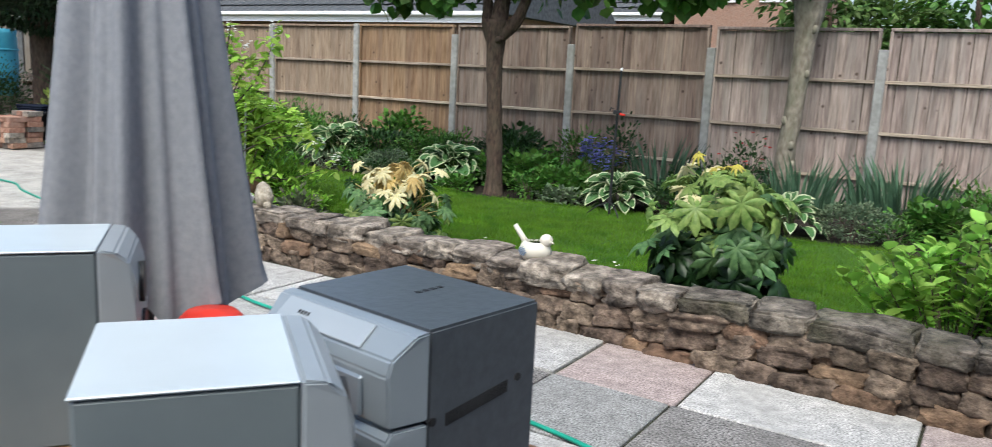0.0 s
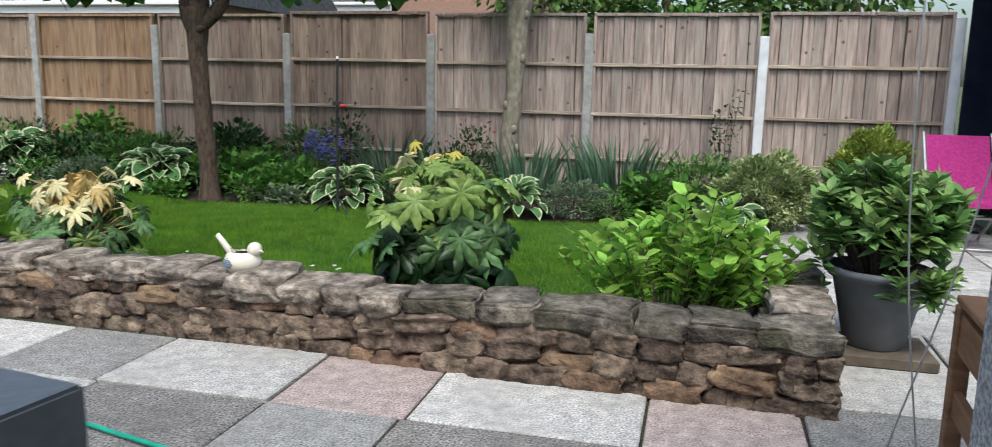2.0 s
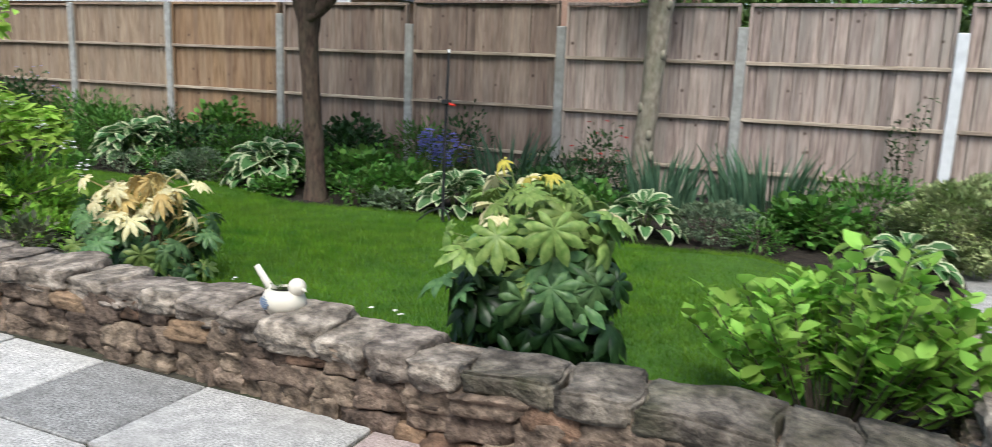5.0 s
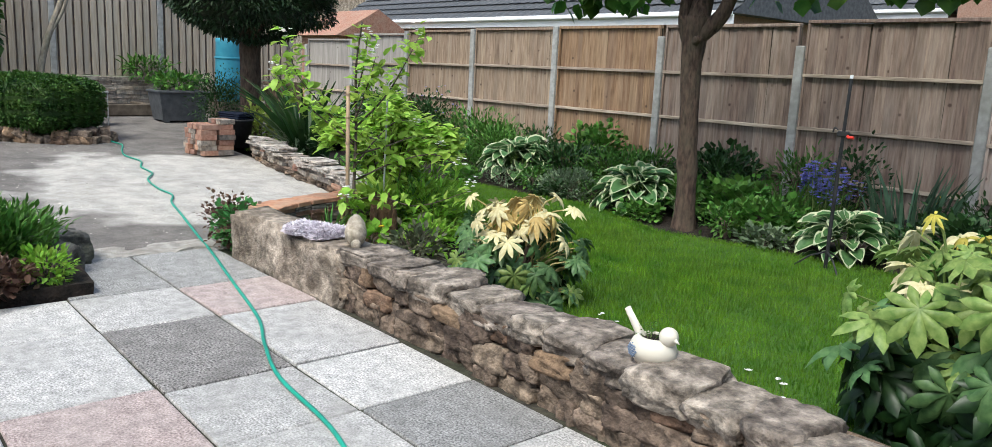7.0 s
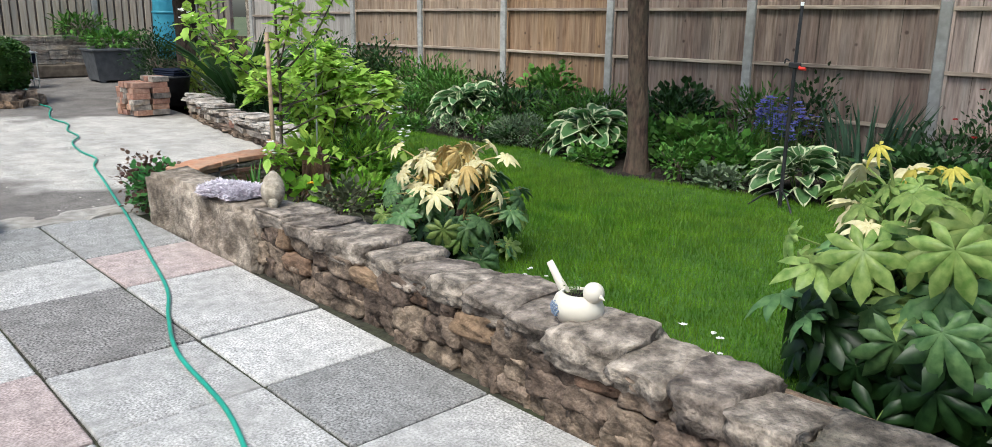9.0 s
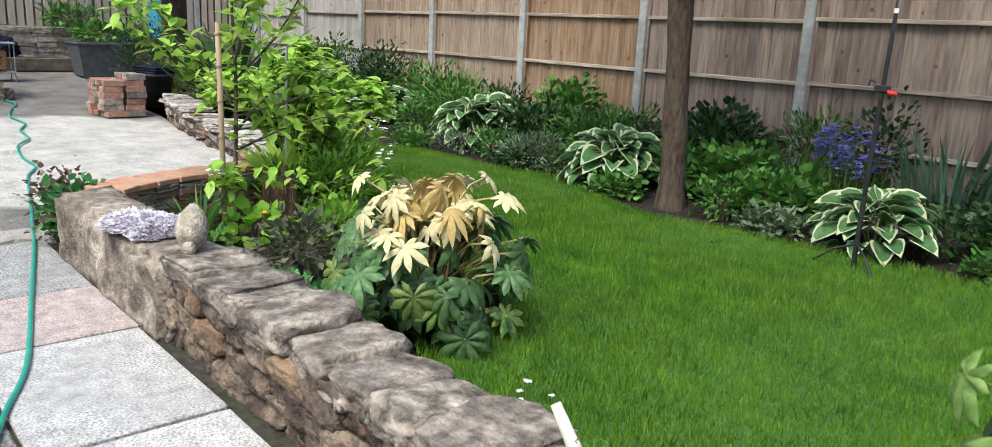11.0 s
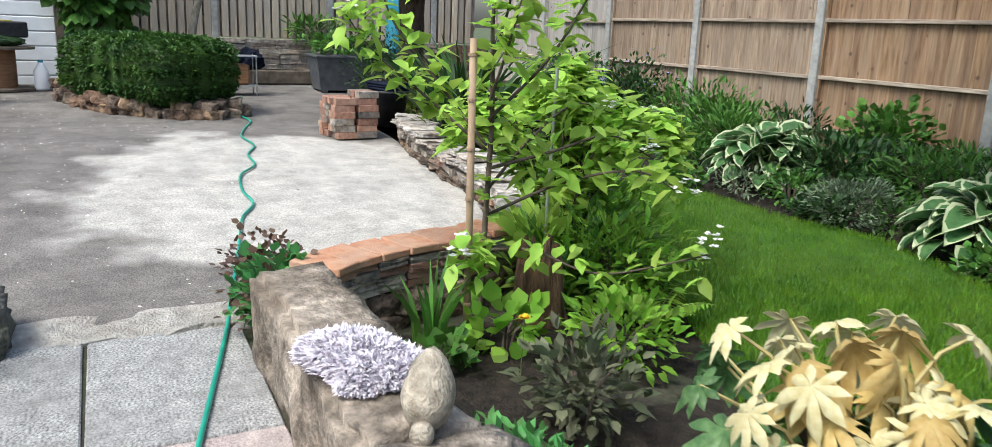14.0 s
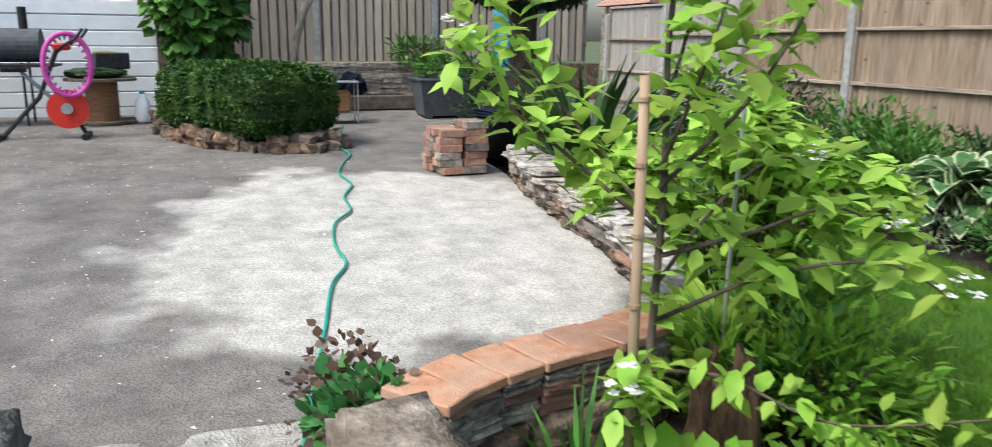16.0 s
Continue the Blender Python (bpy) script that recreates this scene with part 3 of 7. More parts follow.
def slab_mesh(kind, w, d):
    key = (kind, round(w, 2), round(d, 2))
    if key not in slab_cache:
        bm = bx(-w / 2, -d / 2, -0.045, w / 2, d / 2, 0, bevel=0.006)
        slab_cache[key] = mesh_of("paving_slab", bm, SLAB_MATS[kind])
    return slab_cache[key]


def build_patio():
    rng = random.Random(4)
    rows = [(y, *ROWS_KNOWN[y]) for y in ROWS_KNOWN]
    y = 1.78
    while y > -3.4:
        xs, x = [], -6.0 + rng.choice((0, 0.3, 0.6))
        while x < 3.6:
            xs.append(x)
            x += rng.choice((0.91, 0.61, 0.91))
        rows.append((y, xs, "".join(rng.choice("WWWGDP") for _ in xs)))
        y -= 0.6
    for y, xs, kinds in rows:
        for a, b, k in zip(xs, xs[1:] + [xs[-1] + 0.91], kinds):
            if b - a < 0.3:
                continue
            w, d = b - a - 0.014, 0.586
            link("paving_slab", slab_mesh(k, w, d), patio, m=pose((a + b) / 2, y + 0.3, rng.uniform(-0.004, 0.002), rng.uniform(-0.3, 0.3), rng.uniform(-0.3, 0.3), rng.uniform(-0.4, 0.4)))
    # side path past the end of the wall
    y = 4.19
    while y < 8.6:
        x = 0.69
        for w in ((0.61, 0.91, 0.61, 0.91) if int(y / 0.6) % 2 else (0.91, 0.61, 0.91, 0.61)):
            link("paving_slab", slab_mesh(rng.choice("WWWG"), w - 0.014, 0.586), patio, m=pose(x + w / 2, y + 0.3, rng.uniform(-0.004, 0.002), 0, 0, rng.uniform(-0.4, 0.4)))
            x += w
        y += 0.6


build_patio()


# ---------------------------------------------------------------- rubble wall
def stone_mesh(seed, material, flat=0.0):
    """A broken stone that fills a unit box: a many-sided block with chipped faces."""
    rng = random.Random(seed * 17 + 3)
    bm = bx(-0.5, -0.5, -0.5, 0.5, 0.5, 0.5)
    bmesh.ops.subdivide_edges(bm, edges=bm.edges[:], cuts=7, use_grid_fill=True)
    planes = []
    for k in range(22):
        n = Vector((rng.gauss(0, 1), rng.gauss(0, 1), rng.gauss(0, 1) * (0.7 if flat else 1))).normalized()
        reach = (abs(n.x) + abs(n.y) + abs(n.z)) * 0.5
        planes.append((n, reach * rng.uniform(0.80, 0.97)))
    off = Vector((seed * 3.1, seed * 1.7, seed * 0.9))
    for v in bm.verts:
        c = v.co.copy()
        k = 1.0
        for n, d in planes:
            q = n.dot(c)
            if q > d:
                k = min(k, d / q)
        c = c * k
        q = c * 2.3 + off
        lift = 1 - flat * (1 if c.z > 0.3 else 0)
        c += Vector((noise.noise(q), noise.noise(q + Vector((9, 0, 0))), noise.noise(q + Vector((0, 9, 0))) * lift)) * 0.10
        c += c.normalized() * (0.075 * noise.noise(q * 2.4) + 0.05 * noise.noise(q * 5.5)) * lift
        v.co = c
    return mesh_of("stone", bm, material, True)


STONES = [stone_mesh(i, M_STONE_O if i in (2, 9) else M_STONE) for i in range(15)]
CAPS = [stone_mesh(20 + i, M_CAP, 0.55) for i in range(9)]


def wall_front(x):
    """y of the foot of the wall's face."""
    return float(np.interp(x, [-5.8, -4.0, -2.5, -1.5, -1.0, 0.7], [4.2, 4.23, 4.21, 4.15, 4.09, 4.05]))


def build_wall():
    rng = random.Random(11)
    wall = thing("stone_wall", "low rubble stone garden wall with cement capping", "wall", kind="structure")
    # core
    bm = bmesh.new()
    xs = [-5.74 + i * (0.68 + 5.74) / 40 for i in range(41)]
    prev = None
    for x in xs:
        y = wall_front(x)
        ring = [bm.verts.new(c) for c in ((x, y + 0.052, -0.1), (x, y + 0.052, 0.27), (x, y + 0.25, 0.27), (x, y + 0.25, -0.1))]
        if prev:
            for k in range(4):
                bm.faces.new((prev[k], prev[(k + 1) % 4], ring[(k + 1) % 4], ring[k]))
        else:
            bm.faces.new(ring)
        prev = ring
    bm.faces.new(prev[::-1])
    part("mortar_core", bm, M_MORTAR, wall)
    part("mortar_core", bx(0.47, 4.25, -0.1, 0.67, 5.5, 0.29), M_MORTAR, wall)

    def course(x0, x1, z0, z1, place, out, wmin=0.11, wmax=0.3, pool=STONES, depth=0.16):
        x = x0
        while x < x1 - 0.05:
            w = min(rng.uniform(wmin, wmax), x1 - x)
            if x1 - x - w < 0.08:
                w = x1 - x
            zc = (z0 + z1) / 2 + rng.uniform(-0.02, 0.02)
            h = (z1 - z0) * rng.uniform(0.75, 1.12)
            m = place(x + w / 2, out + rng.uniform(-0.018, 0.014)) @ pose(0, 0, zc, rng.uniform(-6, 6), rng.uniform(-8, 8) * (0.3 if pool is CAPS else 1), rng.uniform(-5, 5)) @ Matrix.Diagonal((w * 1.06, depth * (rng.uniform(0.9, 1.06) if pool is CAPS else 1), h * (1.18 if pool is CAPS else 1.12), 1))
            link("stone", rng.choice(pool), wall, m=m)
            x += w

    front = lambda x, o: pose(x, wall_front(x) + 0.085 - o, 0)
    for z0, z1 in ((-0.04, 0.075), (0.07, 0.17), (0.165, 0.265)):
        course(-4.35, 0.68, z0, z1, front, 0.0, 0.10, 0.27)
    for z0, z1 in ((-0.03, 0.1), (0.1, 0.2)):
        course(-5.1, -4.3, z0, z1, front, 0.004, 0.2, 0.42)
    # capping, two stones deep in places
    cap = lambda x, o: pose(x, wall_front(x) + 0.14 - o, 0)
    course(-3.62, -1.2, 0.235, 0.338, cap, 0.0, 0.13, 0.30, CAPS, 0.31)
    # stones bedded in cement along the path end and the drive end
    for a, b, wid in ((-1.2, 0.69, 0.30), (-4.32, -3.60, 0.31)):
        x = a
        while x < b - 0.05:
            ln = min(rng.uniform(0.2, 0.46), b - x)
            if b - x - ln < 0.12:
                ln = b - x
            bm = bx(-ln / 2 + 0.003, -wid / 2, -0.045, ln / 2 - 0.003, wid / 2, 0.045, bevel=0.012, seg=2)
            crumble(bm, 0.045, 5, 6.0, rng.uniform(0, 50))
            part("cement_cap", bm, M_CAPD if a > -2 else M_CAP, wall, smooth=True, m=pose(x + ln / 2, wall_front(x + ln / 2) + 0.155, 0.292 + rng.uniform(-0.006, 0.006), rng.uniform(-1.5, 1.5), rng.uniform(-1.2, 1.2), rng.uniform(-2, 2)))
            x += ln
    # end face and return
    end = lambda x, o: pose(0.60 + o, x, 0, 0, 0, 90)
    for z0, z1 in ((-0.04, 0.075), (0.07, 0.17), (0.165, 0.265)):
        course(4.06, 5.5, z0, z1, end, 0.0, 0.14, 0.34)
    course(4.4, 5.5, 0.245, 0.335, lambda x, o: pose(0.57 + o, x, 0, 0, 0, 90), 0.0, 0.2, 0.4, CAPS, 0.3)
    inner = lambda x, o: pose(0.49, x, 0, 0, 0, 90)
    for z0, z1 in ((0.06, 0.14), (0.14, 0.20), (0.195, 0.26)):
        course(4.4, 5.5, z0, z1, inner, 0.0)
    # cement rendered run at the drive end, worn and lumpy
    bm = bx(-5.82, 4.175, -0.08, -4.3, 4.50, 0.335)
    bmesh.ops.bevel(bm, geom=bm.edges[:], offset=0.035, segments=2, affect="EDGES")
    bmesh.ops.subdivide_edges(bm, edges=[e for e in bm.edges if abs(e.verts[0].co.x - e.verts[1].co.x) > 0.3], cuts=24, use_grid_fill=True)
    bmesh.ops.subdivide_edges(bm, edges=[e for e in bm.edges if e.calc_length() > 0.15], cuts=5, use_grid_fill=True)
    for v in bm.verts:
        c = v.co
        d = Vector((noise.noise(c * 4), noise.noise(c * 4 + Vector((7, 0, 0))), 0.5 * noise.noise(c * 4 + Vector((0, 7, 0))))) * 0.04
        d += Vector((noise.noise(c * 13), noise.noise(c * 13 + Vector((7, 0, 0))), 0.6 * noise.noise(c * 13 + Vector((0, 7, 0))))) * 0.014
        v.co = c + d
    part("cement_capping", bm, M_CEMENT, wall, "worn pale cement rendering", smooth=True)
    # mortar smeared along the back
    bm = bx(-4.4, 4.42, -0.05, 0.5, 4.47, 0.28)
    part("back_face", crumble(bm, 0.03, 12, 6.0), M_MORTAR, wall)
    return wall


build_wall()


# ---------------------------------------------------------------- fence
FY = 10.24
PITCH, P4 = 1.9, -6.93
FENCE = thing("garden_fence", "long feather-edge timber fence between concrete posts", "fence")


def board_mesh(h, material, w=0.125):
    bm = bmesh.new()
    # feathered section, thick at one side
    vs = [(-w / 2, -0.012, 0), (w / 2, 0.002, 0), (w / 2, 0.006, 0), (-w / 2, 0.022, 0)]
    lo = [bm.verts.new(v) for v in vs]
    hi = [bm.verts.new((a, b, h)) for a, b, _ in vs]
    bm.faces.new(lo[::-1])
    bm.faces.new(hi)
    for k in range(4):
        bm.faces.new((lo[k], lo[(k + 1) % 4], hi[(k + 1) % 4], hi[k]))
    return mesh_of("board", bm, material)


def fence_panel(k, top, material, label, x0=None, width=None, turn=0.0, face=-1):
    rng = random.Random(k * 7 + 1)
    x = P4 + PITCH * (k - 4) if x0 is None else x0
    w = (PITCH - 0.09) if width is None else width
    p = link("fence_panel", None, FENCE, label, pose(x + 0.045, FY, 0.12))
    h = top - 0.12
    n = 16
    step = w / n
    me = board_mesh(h - 0.03, material, step * 0.972)
    for i in range(n):
        link("board", me, p, m=pose(step * (i + 0.5), 0.014 + rng.uniform(-0.003, 0.004), rng.uniform(-0.006, 0.004), rng.uniform(-0.3, 0.3), rng.uniform(-0.4, 0.4), rng.uniform(-5, 5)))
    for z in (0.28, 0.80, 1.36):
        part("rail", bx(0.0, -0.034, z * h / 1.93 - 0.019, w, 0.004, z * h / 1.93 + 0.019, bevel=0.004), M_RAIL, p)
    # dark sheet added behind the gaps, standing in for shadow lines between boards
    part("backing", bx(0.0, 0.034, 0.0, w, 0.042, h - 0.03), M_SLEEPER, p)
    part("capping_rail", bx(0.0, -0.03, h - 0.025, w, 0.04, h + 0.01, bevel=0.004), material, p)
    for xx in (0.0, w - 0.03):
        part("side_batten", bx(xx, -0.028, 0.0, xx + 0.03, 0.006, h - 0.025), material, p)
    return p


def fence_post(x, top, material, label):
    bm = bx(-0.05, -0.055, 0, 0.05, 0.045, top + 0.05, bevel=0.008)
    return part("fence_post", bm, material, FENCE, label, m=pose(x, FY - 0.01, -0.05))


def build_fence():
    tan, fade, grey = "tan feather-edge timber fence panel", "faded tan feather-edge timber fence panel", "weathered grey-brown feather-edge timber fence panel"
    mats = {-1: (M_BOARD_X, 1.85, "grey painted timber fence panel"), 0: (M_BOARD_X, 1.95, "grey painted timber fence panel"), 1: (M_BOARD_M, 2.0, fade), 2: (M_BOARD_M, 2.02, fade), 3: (M_BOARD_N, 2.03, tan), 4: (M_BOARD_B, 2.03, "weathered brown feather-edge timber fence panel"), 5: (M_BOARD_B, 2.06, "weathered brown feather-edge timber fence panel"), 6: (M_BOARD_G, 2.04, grey), 7: (M_BOARD_G, 2.04, grey), 8: (M_BOARD_G, 2.05, grey)}
    for k, (m, top, lab) in mats.items():
        fence_panel(k, top, m, lab)
    tops = {-1: 1.75, 0: 1.85, 1: 2.0, 2: 2.02, 3: 2.04, 4: 1.9, 5: 1.8, 6: 1.8, 7: 1.82, 8: 1.8, 9: 2.0}
    for k, top in tops.items():
        white = k in (8, 9)
        fence_post(P4 + PITCH * (k - 4), top, M_POST_W if white else M_POST, "white painted concrete fence post" if white else "grey concrete fence post")


build_fence()

# ---------------------------------------------------------------- drive side: brick-capped curved wall and low rubble wall
def build_curved_wall():
    rng = random.Random(21)
    w = thing("curved_bed_wall", "low curved wall of thin stones under terracotta cap bricks", "wall", kind="structure")
    line = smooth_path([(-5.78, 4.42, 0), (-5.90, 4.58, 0), (-5.97, 4.78, 0), (-6.03, 5.0, 0), (-6.1, 5.22, 0), (-6.22, 5.45, 0)], 10)
    acc = [0.0]
    for a, b in zip(line, line[1:]):
        acc.append(acc[-1] + (b - a).length)

    def at(s):
        x = float(np.interp(s, acc, [p.x for p in line]))
        y = float(np.interp(s, acc, [p.y for p in line]))
        x2 = float(np.interp(s + 0.02, acc, [p.x for p in line]))
        y2 = float(np.interp(s + 0.02, acc, [p.y for p in line]))
        x1 = float(np.interp(s - 0.02, acc, [p.x for p in line]))
        y1 = float(np.interp(s - 0.02, acc, [p.y for p in line]))
        return x, y, math.degrees(math.atan2(y2 - y1, x2 - x1))

    cap = [mesh_of("cap_brick", crumble(bx(-0.075, -0.12, 0, 0.075, 0.12, 0.035, bevel=0.005), 0.006, 1, 12, i), M_TILE) for i in range(3)]
    thin = [mesh_of("thin_stone", crumble(bx(-0.5, -0.5, -0.5, 0.5, 0.5, 0.5, bevel=0.04), 0.06, 2, 2.5, i), M_SLATE) for i in range(6)]
    red = [mesh_of("brick", crumble(bx(-0.5, -0.5, -0.5, 0.5, 0.5, 0.5, bevel=0.04), 0.05, 2, 2.5, 9 + i), M_BRICK) for i in range(2)]
    s = 0.06
    i = 0
    while s < acc[-1]:
        x, y, a = at(s)
        link("cap_brick", cap[i % 3], w, m=pose(x, y, 0.305 + rng.uniform(-0.004, 0.006), rng.uniform(-2, 2), rng.uniform(-2, 2), a + rng.uniform(-5, 5)))
        for k in range(4):
            for half in (0,):
                pool = red if rng.random() < 0.22 else thin
                m = pose(x, y, 0.285 - 0.036 * k, rng.uniform(-2, 2), rng.uniform(-3, 3), a + rng.uniform(-4, 4)) @ Matrix.Diagonal((0.15, 0.21 + rng.uniform(-0.02, 0.02), 0.036, 1))
                link("thin_stone" if pool is thin else "brick", rng.choice(pool), w, m=m)
        s += 0.156
        i += 1
    s = 0.1
    while s < acc[-1]:
        x, y, a = at(s)
        for z in (0.01, 0.1):
            m = pose(x + 0.01, y, z, rng.uniform(-5, 5), rng.uniform(-5, 5), a + rng.uniform(-5, 5)) @ Matrix.Diagonal((0.22, 0.22, 0.11, 1))
            link("stone", rng.choice(STONES), w, m=m)
        s += 0.2
    return thin, red, cap


THIN, REDB, CAPB = build_curved_wall()


FLAGS = [mesh_of("flagstone", crumble(bx(-0.5, -0.5, -0.5, 0.5, 0.5, 0.5, bevel=0.05), 0.09, 3, 2.2, 30 + i), M_FLAG) for i in range(5)]


def build_low_wall():
    rng = random.Random(31)
    w = thing("low_rubble_wall", "long low edging wall of broken stone and brick", "wall", kind="structure")
    line = smooth_path([(-6.3, 5.55, 0), (-6.9, 5.92, 0), (-7.7, 6.16, 0), (-8.6, 6.25, 0), (-9.4, 6.3, 0), (-10.15, 6.42, 0), (-10.6, 6.5, 0)], 14)
    acc = [0.0]
    for a, b in zip(line, line[1:]):
        acc.append(acc[-1] + (b - a).length)
    for layer in range(6):
        s = rng.uniform(0, 0.1)
        while s < acc[-1] - 0.1:
            ln = rng.uniform(0.14, 0.32)
            x = float(np.interp(s + ln / 2, acc, [p.x for p in line]))
            y = float(np.interp(s + ln / 2, acc, [p.y for p in line]))
            i = min(len(line) - 2, max(0, int(np.searchsorted(acc, s + ln / 2)) - 1))
            d = line[i + 1] - line[i]
            a = math.degrees(math.atan2(d.y, d.x))
            top = layer >= 4
            z = gz(x) + 0.02 + 0.046 * layer
            pool = STONES if layer < 2 else (THIN if rng.random() < 0.72 else REDB)
            if layer == 5 and rng.random() < 0.4:
                s += ln
                continue
            if top and rng.random() < 0.8:
                pool = FLAGS
                ln = max(ln, 0.22)
            m = pose(x, y + rng.uniform(-0.025, 0.025), z, rng.uniform(-4, 4), rng.uniform(-5, 5), a + rng.uniform(-12, 12)) @ Matrix.Diagonal((ln, (0.27 if top else 0.2) + rng.uniform(-0.03, 0.05), 0.055 if not top else 0.042, 1))
            link("stone" if pool is not REDB else "brick", rng.choice(pool), w, m=m)
            s += ln
    return w


build_low_wall()


def build_brick_stack():
    rng = random.Random(5)
    me = mesh_of("brick", crumble(bx(-0.108, -0.051, 0, 0.108, 0.051, 0.065, bevel=0.004), 0.003, 1, 12), M_BRICK)
    me2 = mesh_of("grey_brick", crumble(bx(-0.108, -0.051, 0, 0.108, 0.051, 0.065, bevel=0.004), 0.003, 1, 12, 4), M_SLATE)
    st = thing("brick_stack", "tall stack of reclaimed red and grey bricks on the drive", "bricks", (-10.92, 5.98, gz(-10.92)), rz=4)
    for layer in range(7):
        for i in range(5):
            for j in range(2):
                if layer == 6 and (i > 2 or j == 0) or layer == 5 and i == 4:
                    continue
                x, y = 0.22 - 0.112 * i, -0.115 + 0.23 * j
                loose = 0.03 if j == 0 else 0.012
                link("brick", me if rng.random() < 0.66 else me2, st, m=pose(x + rng.uniform(-0.012, 0.012), y + rng.uniform(-loose, loose), 0.067 * layer, 0, 0, 90 + rng.uniform(-6, 6)))
    b = thing("loose_brick", "single loose brick lying on the drive", "brick", (-11.75, 6.05, gz(-11.75)), rz=40)
    link("brick_body", me2, b)


build_brick_stack()


# ---------------------------------------------------------------- plant builders
def shrub(name, label, at, radii, n, material, size, form="oval", seed=1, up=0.5, category="shrub", shell=0.5, lump=0.25, stems=5, group="", low=0.0, flowers=None):
    """A bush: stems and a lumpy crown of single leaves."""
    rng = np.random.default_rng(seed)
    ob = thing(name, label, category, at, group)
    p, d = ball_points(rng, n, (0, 0, radii[2] + low), radii, shell, lump)
    keep = p[:, 2] > 0.01
    p, d = p[keep], d[keep]
    d = d + np.array([0, 0, up]) + rng.normal(size=d.shape) * 0.45
    leaves("foliage", p, d, size * (0.6 + 0.7 * rng.random(len(p))), material, form, rng, ob)
    bm = bmesh.new()
    for i in range(stems):
        a = rng.random() * 6.28
        e = (radii[0] * 0.6 * math.cos(a), radii[1] * 0.6 * math.sin(a), low + radii[2] * 1.5)
        tube(bm, [(0.02 * math.cos(a), 0.02 * math.sin(a), -0.05), (e[0] * 0.4, e[1] * 0.4, e[2] * 0.55), e], [0.009, 0.007, 0.003], 5)
    tagged(part("stem", bm, M_TWIG, ob), kind="stuff")
    if flowers:
        fm, fn, fs, flab = flowers
        q, e = ball_points(rng, fn, (0, 0, radii[2] + low), (radii[0] * 1.05, radii[1] * 1.05, radii[2] * 1.08), 0.92, lump)
        q = q[q[:, 2] > radii[2] * 0.9 + low]
        pp, dd = petals(q, fs, rng)
        leaves("blossom", pp, dd, np.full(len(pp), fs), fm, "round", rng, ob, flab)
    return ob


def petals(centres, size, rng, k=6):
    pp = np.repeat(np.asarray(centres), k, 0)
    a = np.tile(np.arange(k) * 2 * np.pi / k, len(centres))
    dd = np.stack([np.cos(a), np.sin(a), 0.35 + 0 * a], 1) + rng.normal(size=(len(a), 3)) * 0.15
    return pp, dd


def palmate_mesh(name, material, lobes=7, spread=135, droop=0.35, width=0.8, seed=0):
    """A hand-shaped leaf of broad lobes, about one unit in radius, drooping at the tips."""
    rng = random.Random(seed)
    V, F = [(0, 0, 0)], []
    angs = [math.radians(90 - spread + 2 * spread * i / (lobes - 1)) for i in range(lobes)]
    gap = 2 * math.radians(spread) / (lobes - 1)
    s = gap * 0.5
    for i, a in enumerate(angs):
        r = (0.78 + 0.22 * math.cos(a - math.pi / 2)) * rng.uniform(0.82, 1.08)
        sag = droop * rng.uniform(0.7, 1.4)

        def pt(rad, off, lift=0.0):
            return (rad * math.cos(a + off), rad * math.sin(a + off), -sag * rad * rad + lift)
        k = len(V)
        w1, w2 = width * rng.uniform(0.82, 1.06), width * rng.uniform(0.46, 0.58)
        V += [pt(0.40 * r, -s, -0.10), pt(0.42 * r, 0, 0.06), pt(0.40 * r, s, -0.10)]
        V += [pt(0.70 * r, -s * w1, -0.07 + rng.uniform(-0.06, 0.06)), pt(0.70 * r, 0, 0.045), pt(0.70 * r, s * w1, -0.055 + rng.uniform(-0.03, 0.03))]
        V += [pt(0.87 * r, -s * w2, -0.04), pt(0.87 * r, s * w2, -0.04), pt(1.06 * r, 0, -0.03 - rng.uniform(0, 0.06))]
        F += [(0, k, k + 1), (0, k + 1, k + 2), (k, k + 3, k + 4, k + 1), (k + 1, k + 4, k + 5, k + 2), (k + 3, k + 6, k + 8, k + 4), (k + 4, k + 8, k + 7, k + 5)]
    return raw_mesh(name, V, F, material, True)


